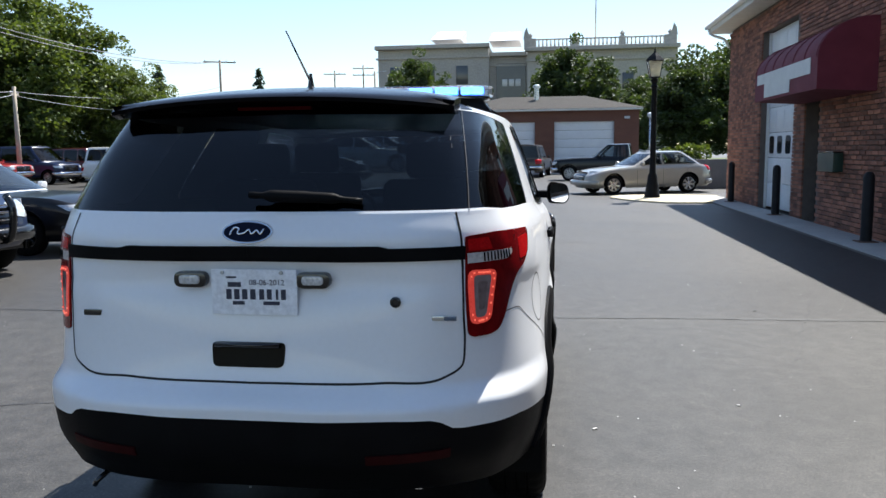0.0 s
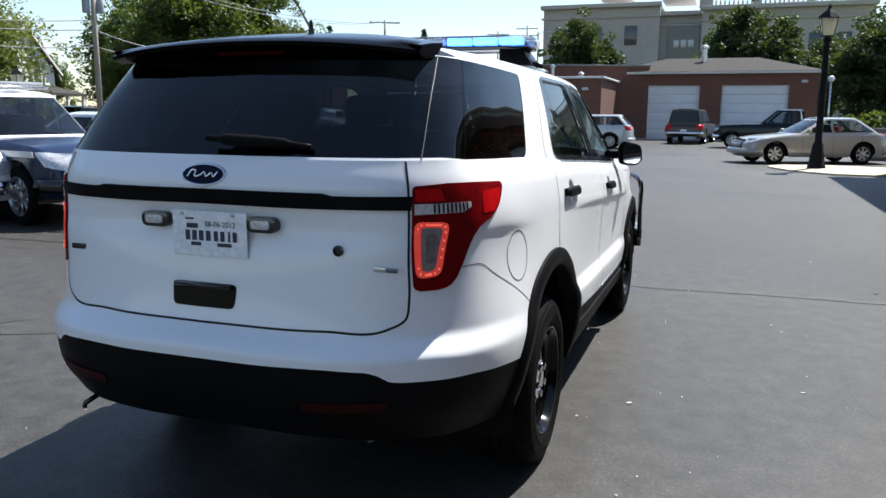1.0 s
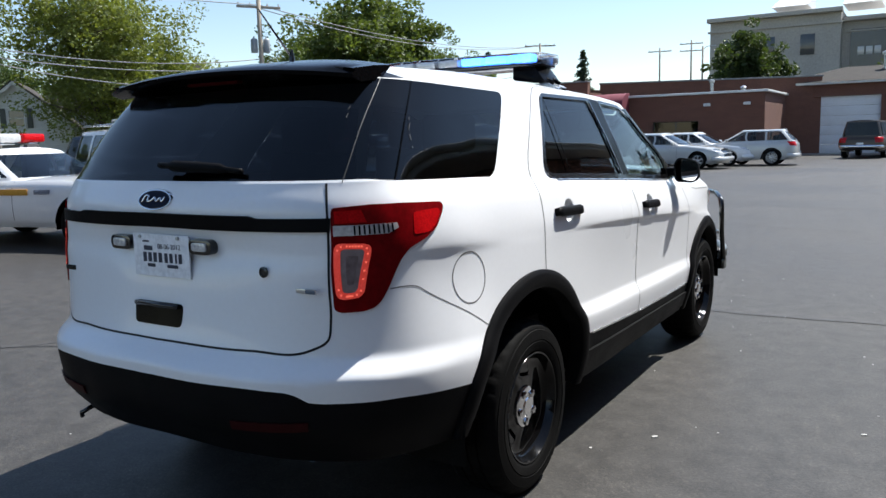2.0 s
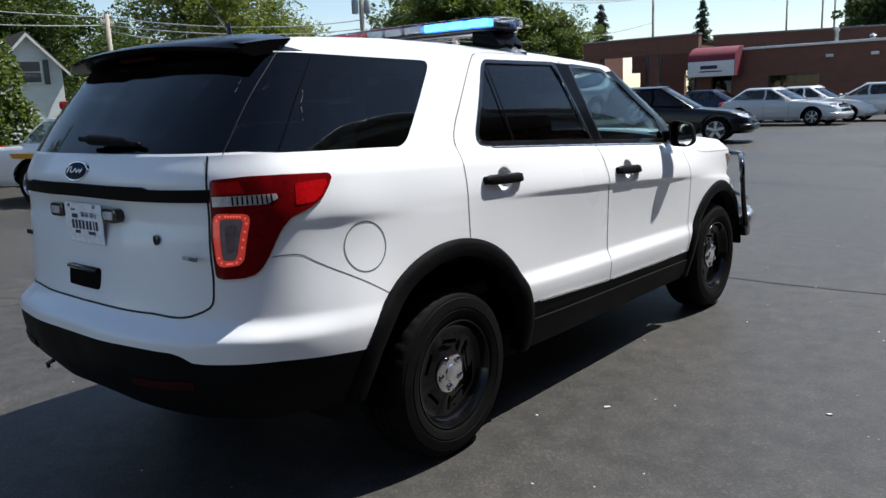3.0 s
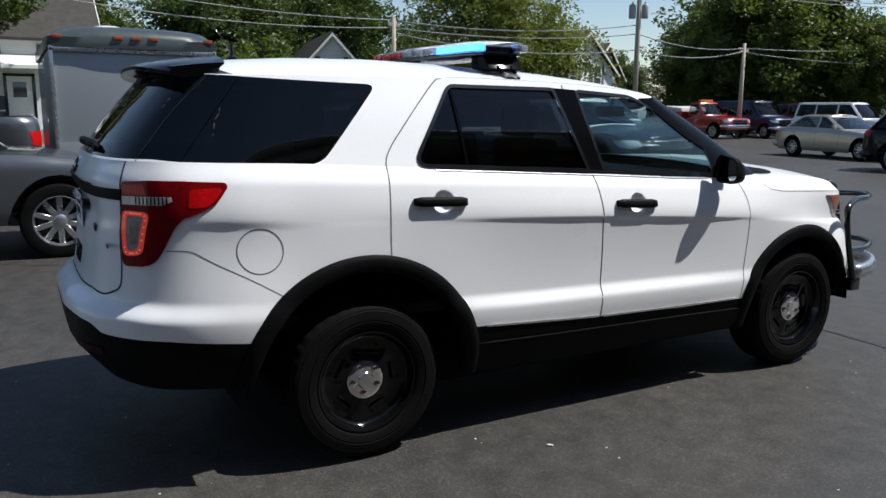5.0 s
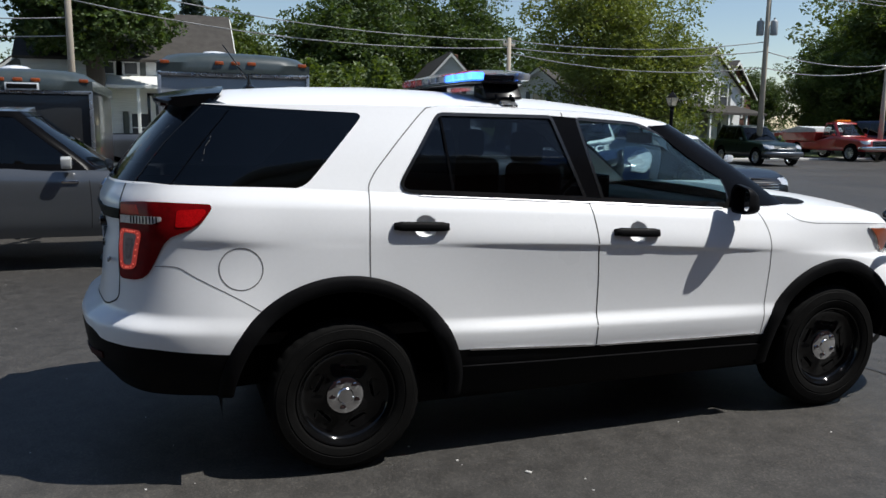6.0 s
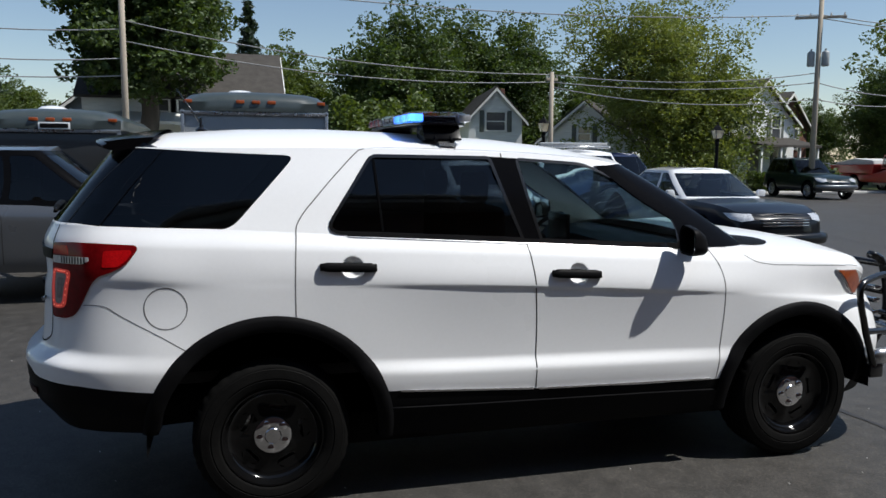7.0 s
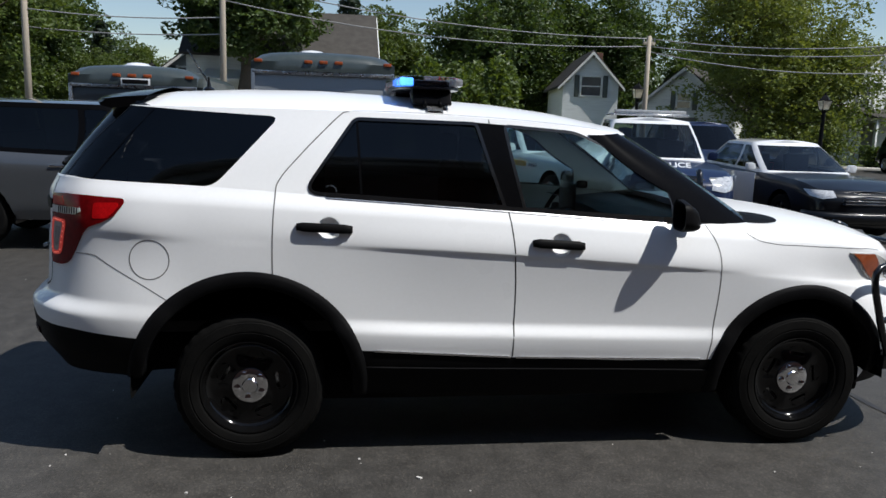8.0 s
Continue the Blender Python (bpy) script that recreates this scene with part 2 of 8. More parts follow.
class Skin:
    """A body side: columns (u, [(x, y, z) from low to high]) from the tail's middle round to the nose's middle."""

    def __init__(self, cols):
        self.us = [c[0] for c in cols]
        self.cols = [np.array(c[1], float) for c in cols]

    def raw(self, U, Z):
        # creases are followed from column to column: find the place between two levels, then use it in every column
        n = len(self.cols[0])
        level = np.stack([spline(self.us, [c[k, 2] for c in self.cols], U) for k in range(n)], 1)
        k = np.clip((Z[:, None] >= level).sum(1) - 1, 0, n - 2)
        i = np.arange(len(Z))
        f = (Z - level[i, k]) / (level[i, k + 1] - level[i, k])
        zq = [c[k, 2] + f * (c[k + 1, 2] - c[k, 2]) for c in self.cols]
        X = np.stack([spline(c[:, 2], c[:, 0], z, True) for c, z in zip(self.cols, zq)], 1)
        Y = np.stack([spline(c[:, 2], c[:, 1], z, True) for c, z in zip(self.cols, zq)], 1)
        return np.stack([spline(self.us, X, U), spline(self.us, Y, U), Z], 1)

    def at(self, U, Z, W=0.0):
        U, Z = np.asarray(U, float), np.asarray(Z, float)
        e = 0.004
        P = self.raw(U, Z)
        if np.any(W):
            N = np.cross(self.raw(U + e, Z) - self.raw(U - e, Z), self.raw(U, Z + e) - self.raw(U, Z - e))
            N /= np.linalg.norm(N, axis=1)[:, None] + 1e-12
            P = P + N * np.broadcast_to(W, U.shape)[:, None]
        return P

    def lo(self, U):
        return spline(self.us, [c[0, 2] for c in self.cols], U)

    def hi(self, U):
        return spline(self.us, [c[-1, 2] for c in self.cols], U)

    def u_of(self, y, z):
        return self.poly([(y, z)])[0][0]

    def poly(self, yz):
        """Stations u at which the side passes the places (y, z)."""
        q = np.array(yz, float)
        a, b = np.full(len(q), self.us[0]), np.full(len(q), self.us[-1])
        for _ in range(22):
            m = (a + b) / 2
            low = self.raw(m, q[:, 1])[:, 1] < q[:, 0]
            a, b = np.where(low, m, a), np.where(low, b, m)
        return [(float(u), float(z)) for u, z in zip((a + b) / 2, q[:, 1])]

    def lay(self, bm):
        """Carry a mesh drawn flat as (u, z, height) onto the body."""
        bm.verts.ensure_lookup_table()
        c = np.array([v.co[:] for v in bm.verts])
        P = self.at(c[:, 0], c[:, 1], c[:, 2])
        for v, p in zip(bm.verts, P):
            v.co = p
        return bm


def cut(bm, poly):
    """Score a flat mesh along an outline."""
    a = np.array(poly)
    lo, hi = a.min(0) - 0.06, a.max(0) + 0.06
    for (x0, y0), (x1, y1) in zip(poly, poly[1:] + poly[:1]):
        l, h = (min(x0, x1) - 0.05, min(y0, y1) - 0.05), (max(x0, x1) + 0.05, max(y0, y1) + 0.05)
        fs = []
        for f in bm.faces:
            c = f.calc_center_median()
            if l[0] - 0.03 < c.x < h[0] + 0.03 and l[1] - 0.03 < c.y < h[1] + 0.03:
                fs.append(f)
        geom = list({v for f in fs for v in f.verts}) + list({e for f in fs for e in f.edges}) + fs
        bmesh.ops.bisect_plane(bm, geom=geom, dist=1e-5, plane_co=(x0, y0, 0), plane_no=(y1 - y0, x0 - x1, 0))
    return bm


def sheet(us, lo, hi, rows, holes=(), only=None):
    """A flat mesh over the stations us between two heights, less the holes, or what lies in one outline alone."""
    bm = bmesh.new()
    us = np.asarray(us, float)
    lo, hi = (np.broadcast_to(k(us) if callable(k) else k, us.shape) for k in (lo, hi))
    grid = [[bm.verts.new((u, l + (h - l) * r / rows, 0)) for r in range(rows + 1)] for u, l, h in zip(us, lo, hi)]
    for A, B in zip(grid, grid[1:]):
        for r in range(rows):
            bm.faces.new((A[r], B[r], B[r + 1], A[r + 1]))
    for p in holes:
        cut(bm, p)
        bmesh.ops.delete(bm, geom=[f for f in bm.faces if inside(p, *f.calc_center_median()[:2])], context="FACES")
    if only:
        cut(bm, only)
        bmesh.ops.delete(bm, geom=[f for f in bm.faces if not inside(only, *f.calc_center_median()[:2])], context="FACES")
    return bm


def patch(skin, poly, off, thick=0.0, step=0.03, holes=()):
    """A piece of that outline that follows the body at a height off, with edges thick deep."""
    a = np.array(poly)
    (u0, z0), (u1, z1) = a.min(0) - 0.002, a.max(0) + 0.002
    bm = sheet(np.linspace(u0, u1, max(2, int((u1 - u0) / step) + 2)), z0, z1, max(1, int((z1 - z0) / step) + 1), holes, poly)
    for v in bm.verts:
        v.co.z = off
    if thick:
        es = [e for e in bm.edges if len(e.link_faces) == 1]
        for e in bmesh.ops.extrude_edge_only(bm, edges=es)["geom"]:
            if isinstance(e, bmesh.types.BMVert):
                e.co.z = off - thick
    return skin.lay(bm)


def ribbon(skin, line, width, off, n=6):
    """A thin strip along a line (u, z) on the body."""
    pts = []
    for p, q in zip(line, line[1:]):
        pts += [(p[0] + (q[0] - p[0]) * i / n, p[1] + (q[1] - p[1]) * i / n) for i in range(n)]
    pts.append(line[-1])
    bm, rows = bmesh.new(), []
    for i, p in enumerate(pts):
        a, b = Vector(pts[max(0, i - 1)]), Vector(pts[min(len(pts) - 1, i + 1)])
        d = (b - a).normalized()
        s = Vector((-d.y, d.x)) * width / 2
        rows.append([bm.verts.new((p[0] + s.x * k, p[1] + s.y * k, off)) for k in (-1, 1)])
    for A, B in zip(rows, rows[1:]):
        bm.faces.new((A[0], B[0], B[1], A[1]))
    return skin.lay(bm)


def surface(*obs):
    """A search tree over the faces of some meshes."""
    V, F = [], []
    for ob in obs:
        k = len(V)
        V += [v.co.copy() for v in ob.data.vertices]
        F += [[k + i for i in f.vertices] for f in ob.data.polygons]
    return BVHTree.FromPolygons(V, F)


def groove(tree, pts, width, off=.0007, step=.014):
    """A narrow strip along a smooth line, lying on a mesh."""
    pts = [Vector(p) for p in smooth_line(pts, 10)]
    line = [pts[0]]
    for p in pts[1:]:
        if (p - line[-1]).length >= step:
            line.append(p)
    line.append(pts[-1])
    bm, rows = bmesh.new(), []
    for i, p in enumerate(line):
        loc, nrm = tree.find_nearest(p)[:2]
        if nrm.dot(loc - Vector((0, min(max(loc.y, -.5), 2.9), .9))) < 0:
            nrm = -nrm
        d = (line[min(i + 1, len(line) - 1)] - line[max(i - 1, 0)]).normalized()
        side = nrm.cross(d).normalized() * width / 2
        rows.append([bm.verts.new(tree.find_nearest(loc + side * k)[0] + nrm * off) for k in (-1, 1)])
    for A, B in zip(rows, rows[1:]):
        bm.faces.new((A[0], B[0], B[1], A[1]))
    return bm


def smooth_line(pts, n=6):
    """A smooth curve through points."""
    a = np.array(pts, float)
    s = np.concatenate([[0], np.cumsum(np.linalg.norm(np.diff(a, axis=0), axis=1))])
    q = np.linspace(0, s[-1], n * (len(pts) - 1) + 1)
    return [tuple(r) for r in np.stack([spline(s, a[:, k], q) for k in range(a.shape[1])], 1)]


def lid(skin, u0, u1, crown, n=40, m=10, power=2.4, top=None, drop=0.0):
    """The hood, boot or roof: from the upper edge of the side to the middle line."""
    us = np.linspace(u0, u1, n)
    P = skin.at(us, skin.hi(us))
    bm, rows = bmesh.new(), []
    for p in P:
        zc = top(p[1]) if top else p[2] + crown
        rows.append([bm.verts.new((p[0] * (1 - k / m), p[1], p[2] - drop + (zc - p[2]) * (1 - (1 - k / m) ** power))) for k in range(m + 1)])
    for A, B in zip(rows, rows[1:]):
        for k in range(m):
            bm.faces.new((A[k], B[k], B[k + 1], A[k + 1]))
    return mirrored(bm)

# ---- the white police sport utility vehicle ----
U = (-1.73, -1.38, -1.13, -0.99, -0.81, -0.58, -0.25, 0.25, 0.8, 1.3, 2.0, 2.4, 2.9, 3.28, 3.56, 3.87, 4.37)


def side_columns():
    """Columns of (x, y, z) from the sill to the waist, from the tailgate's middle round to the nose's."""
    sy = U[6:13]
    low = [(0, -1.04), (.35, -1.03), (.60, -.97), (.74, -.89), (.83, -.77), (.90, -.58)] + [(w, y) for w, y in zip((.92, .92, .92, .92, .92, .92, .90), sy)] + [(.85, 3.24), (.73, 3.49), (.5, 3.64), (0, 3.72)]
    bump = [(0, -1.150), (.35, -1.135), (.62, -1.065), (.775, -.955), (.875, -.80), (.94, -.58)] + [(w, y) for w, y in zip((.955, .963, .974, .975, .974, .967, .95), sy)] + [(.91, 3.28), (.79, 3.54), (.52, 3.71), (0, 3.79)]
    mid = [(0, -1.165), (.35, -1.150), (.635, -1.075), (.79, -.96), (.89, -.80), (.953, -.58)] + [(w, y) for w, y in zip((.972, .980, .987, .988, .986, .977, .97), sy)] + [(.925, 3.29), (.80, 3.55), (.53, 3.72), (0, 3.80)]
    ledge = [(0, -1.085), (.35, -1.070), (.615, -1.012), (.745, -.935), (.85, -.80), (.93, -.58)] + [(w, y) for w, y in zip((.962, .968, .960, .962, .962, .962, .966), sy)] + [(.92, 3.28), (.79, 3.53), (.52, 3.70), (0, 3.78)]
    door = [(0, -1.045), (.35, -1.037), (.60, -1.0), (.715, -.94), (.827, -.80), (.8955, -.58)] + [(w, y) for w, y in zip((.941, .966, .973, .977, .975, .968, .955), sy)] + [(.895, 3.25), (.755, 3.49), (.5, 3.66), (0, 3.74)]
    crease = [(0, -1.026), (.35, -1.019), (.60, -.990), (.712, -.935), (.828, -.80), (.902, -.58)] + [(w, y) for w, y in zip((.939, .966, .980, .985, .984, .970, .945), sy)] + [(.88, 3.22), (.73, 3.45), (.47, 3.61), (0, 3.69)]
    should = [(0, -1.060), (.35, -1.045), (.595, -.99), (.706, -.93), (.815, -.80), (.88, -.58)] + [(w, y) for w, y in zip((.918, .944, .951, .952, .946, .93, .915), sy)] + [(.875, 3.27), (.73, 3.48), (.47, 3.61), (0, 3.68)]
    waist = [(0, -1.02), (.35, -1.005), (.58, -.955), (.68, -.905), (.78, -.795), (.835, -.58)] + [(w, y) for w, y in zip((.87, .898, .907, .907, .90, .88, .85), sy)] + [(.82, 3.24), (.70, 3.44), (.48, 3.55), (0, 3.62)]
    n = len(U)
    z_low = np.interp(U, (-1.73, -.58, -.25, .25, .8, 2.9, 4.37), (.43, .42, .385, .33, .31, .30, .30))
    z_bump = np.interp(U, (-1.73, -.81, -.4, .5, 2.4, 3.28), (.585, .57, .55, .50, .48, .48))
    z_mid = np.interp(U, (-1.73, -.99, -.58, .0, .5, 2.4, 3.28), (.735, .72, .70, .67, .632, .59, .60))
    z_ledge = np.interp(U, (-1.73, -.99, -.58, .0, .5, 2.4, 3.28, 4.37), (.805, .80, .79, .75, .705, .665, .72, .70))
    z_crease = np.interp(U, (-1.73, -.81, -.58, .42, 1.28, 2.34, 3.28, 4.37), (1.14, 1.125, 1.12, 1.075, 1.035, .965, .90, .88))
    z_door = z_crease - np.interp(U, (-1.73, -.81, -.58, -.3, .42, 2.4, 3.28), (.10, .05, .045, .045, .016, .016, .04))
    z_should = np.interp(U, (-1.73, -.58, .25, 1.3, 2.4, 2.9, 3.28, 3.56, 3.87, 4.37), (1.26, 1.255, 1.225, 1.175, 1.11, 1.09, 1.055, 1.01, .965, .95))
    z_waist = np.interp(U, (-1.73, -.81, -.25, .25, .8, 1.3, 2.0, 2.4, 2.9, 3.28, 3.56, 3.87, 4.37), (1.352, 1.352, 1.335, 1.308, 1.278, 1.248, 1.205, 1.19, 1.172, 1.128, 1.082, 1.045, 1.025))
    rows = [(low, z_low), (bump, z_bump), (mid, z_mid), (ledge, z_ledge), (door, z_door), (crease, z_crease), (should, z_should), (waist, z_waist)]
    return [(U[i], [(p[i][0], p[i][1], z[i]) for p, z in rows]) for i in range(n)]


SIDE = Skin(side_columns())
CAB = Skin([
    (-1.73, [(0, -1.02, 1.352), (0, -.885, 1.53), (0, -.72, 1.715)]),
    (-1.38, [(.35, -1.005, 1.352), (.335, -.87, 1.53), (.32, -.71, 1.712)]),
    (-1.13, [(.58, -.955, 1.352), (.55, -.825, 1.53), (.515, -.68, 1.706)]),
    (-.99, [(.68, -.905, 1.352), (.641, -.785, 1.53), (.60, -.635, 1.702)]),
    (-.81, [(.78, -.795, 1.352), (.722, -.685, 1.53), (.665, -.54, 1.70)]),
    (-.58, [(.835, -.58, 1.348), (.769, -.51, 1.53), (.704, -.42, 1.70)]),
    (-.25, [(.87, -.25, 1.335), (.801, -.23, 1.52), (.730, -.20, 1.702)]),
    (.25, [(.898, .25, 1.308), (.826, .25, 1.51), (.745, .25, 1.705)]),
    (.8, [(.907, .8, 1.278), (.834, .8, 1.49), (.748, .8, 1.70)]),
    (1.3, [(.907, 1.3, 1.248), (.831, 1.3, 1.47), (.742, 1.3, 1.685)]),
    (1.75, [(.90, 1.85, 1.212), (.818, 1.78, 1.44), (.725, 1.68, 1.66)]),
    (2.1, [(.872, 2.38, 1.190), (.79, 2.07, 1.43), (.70, 1.80, 1.642)]),
    (2.28, [(.80, 2.60, 1.180), (.735, 2.22, 1.42), (.655, 1.86, 1.638)]),
    (2.55, [(.60, 2.71, 1.172), (.56, 2.33, 1.42), (.50, 1.94, 1.65)]),
    (3.15, [(0, 2.80, 1.168), (0, 2.41, 1.42), (0, 2.03, 1.662)]),
])


def roof_top(y):
    return float(np.interp(y, (-.72, -.62, -.45, -.1, .3, .7, 1.28, 1.6, 1.86, 2.03), (1.738, 1.757, 1.785, 1.808, 1.815, 1.803, 1.772, 1.738, 1.692, 1.664)))


def belt_edge(us):
    """Lower edge of the white paint: above the black bumper skin and the sill."""
    return np.interp(us, (-1.73, -1.26, -1.15, -1.118, -1.095, -.99, -.84, -.69, -.455, .5, .93, 1.29, 1.87, 2.4, 3.3, 3.6, 4.37),
                     (.703, .703, .697, .68, .658, .653, .646, .632, .612, .556, .54, .515, .492, .488, .50, .52, .52))


def ring(c, r, a0, a1, n):
    return [(c[0] + r * math.cos(math.radians(a0 + (a1 - a0) * i / n)), c[1] + r * math.sin(math.radians(a0 + (a1 - a0) * i / n))) for i in range(n + 1)]


ARCHES = (((0.0, .37), .525), ((2.865, .365), .475))


def both_sides(name, make, mat, parent, label=""):
    part(name, make(), mat, parent, label)
    return part(name, flip(make()), mat, parent, label)


def steel_wheel(name, m, parent, outer):
    """A black steel police wheel with a chrome hub cap; outer: +1 or -1, the way it faces along x."""
    w = new(name)
    w.parent, w.matrix_basis = parent, m @ Matrix.Rotation(radians(26), 4, "X")
    s = outer
    bm = bmesh.new()
    prof = [(.232, -.115), (.25, -.122), (.30, -.128), (.335, -.118), (.353, -.10), (.362, -.085), (.3635, -.052), (.356, -.050), (.356, -.042), (.364, -.040), (.364, -.006), (.356, -.004), (.356, .004), (.364, .006), (.364, .040), (.356, .042), (.356, .050), (.3635, .052), (.362, .085), (.353, .10),
            (.345, .108), (.335, .1175), (.328, .118), (.325, .1215), (.318, .122), (.30, .126), (.285, .1265), (.283, .1235), (.279, .1235), (.277, .1262), (.25, .122), (.24, .118), (.232, .105)]
    lathe(bm, [(r, h * s) for r, h in prof], 144, "x", caps=False)
    if s < 0:
        bmesh.ops.reverse_faces(bm, faces=bm.faces[:])
    for v in bm.verts:
        rr = math.hypot(v.co.y, v.co.z)
        k = round(math.atan2(v.co.z, v.co.y) / (2 * math.pi / 144))
        if rr > .351 and (k + (v.co.x > 0)) % 4 < 1:
            f = (rr - .005) / rr
            v.co.y, v.co.z = v.co.y * f, v.co.z * f
    tyre = part("tyre", bm, RUBBER, w)
    bm = bmesh.new()
    rim = [(.212, -.10), (.228, -.105), (.2325, -.112), (.236, -.112), (.236, .112), (.2325, .118), (.226, .116), (.219, .10), (.214, .085), (.207, .066), (.20, .058)]
    lathe(bm, [(r, h * s) for r, h in rim], 64, "x", caps=False)
    part("rim", bm, STEEL, w, "satin black steel rim")
    # disc with five oval openings between raised spokes
    bm, seg, rows = bmesh.new(), 120, []
    radii = np.linspace(.072, .211, 24)
    height = np.interp(radii, (.072, .085, .10, .115, .13, .145, .16, .175, .19, .203, .211), (.060, .062, .060, .057, .054, .052, .051, .051, .053, .060, .07))
    for r, h in zip(radii, height):
        row = []
        for k in range(seg):
            a = k * 2 * math.pi / seg
            spoke = max(0, math.cos(5 * (a - math.pi / 2))) ** 2
            row.append(bm.verts.new(((h + .004 * spoke * math.sin(max(0, min(1, (r - .07) / .14)) * math.pi)) * s, r * math.cos(a), r * math.sin(a))))
        rows.append(row)
    for i in range(len(radii) - 1):
        for k in range(seg):
            a = (k + .5) * 2 * math.pi / seg
            r = (radii[i] + radii[i + 1]) / 2
            off = (a - math.pi / 2 + math.pi / 5 + math.pi / 5) % (2 * math.pi / 5) - math.pi / 5
            if (off * r / .034) ** 2 + ((r - .145) / .026) ** 2 < 1:
                continue
            q = (rows[i][k], rows[i][(k + 1) % seg], rows[i + 1][(k + 1) % seg], rows[i + 1][k])
            bm.faces.new(q if s > 0 else q[::-1])
    for v in {v for e in bm.edges if e.is_boundary for v in e.verts}:
        r, a = math.hypot(v.co.y, v.co.z), math.atan2(v.co.z, v.co.y)
        off = (a - math.pi / 2 + math.pi / 5) % (2 * math.pi / 5) - math.pi / 5
        e = math.hypot(off * r / .034, (r - .145) / .026)
        if .076 < r < .205 and e > .2:
            r1 = .145 + (r - .145) / e
            a1 = a - off + off * r / e / r1
            v.co.y, v.co.z = r1 * math.cos(a1), r1 * math.sin(a1)
    ext = bmesh.ops.extrude_face_region(bm, geom=bm.faces[:])["geom"]
    for v in ext:
        if isinstance(v, bmesh.types.BMVert):
            v.co.x += .012 * s
    bmesh.ops.recalc_face_normals(bm, faces=bm.faces[:])
    part("wheel_disc", bm, STEEL, w, "black steel disc with five openings")
    bm = bmesh.new()
    lathe(bm, [(.076, .055 * s), (.078, .072 * s), (.075, .082 * s), (.066, .086 * s), (.05, .087 * s), (.034, .089 * s), (.03, .094 * s), (.012, .096 * s), (0, .096 * s)], 40, "x")
    for k in range(5):
        a = k * 2 * math.pi / 5 + math.pi / 2
        lathe(bm, [(.015, .084 * s), (.0145, .094 * s), (.009, .098 * s), (0, .0985 * s)], 12, "x", (0, .055 * math.cos(a), .055 * math.sin(a)))
    bmesh.ops.scale(bm, vec=(1, 1.14, 1.14), verts=bm.verts[:])
    bmesh.ops.recalc_face_normals(bm, faces=bm.faces[:])
    part("hub_cap", bm, CHROME, w, "chrome hub cap with lug bumps")
    bm = bmesh.new()
    lathe(bm, [(.16, -.02 * s), (.165, .005 * s), (.09, .02 * s), (0, .02 * s)], 32, "x")
    part("brake_disc", bm, ALLOY, w)
    return w


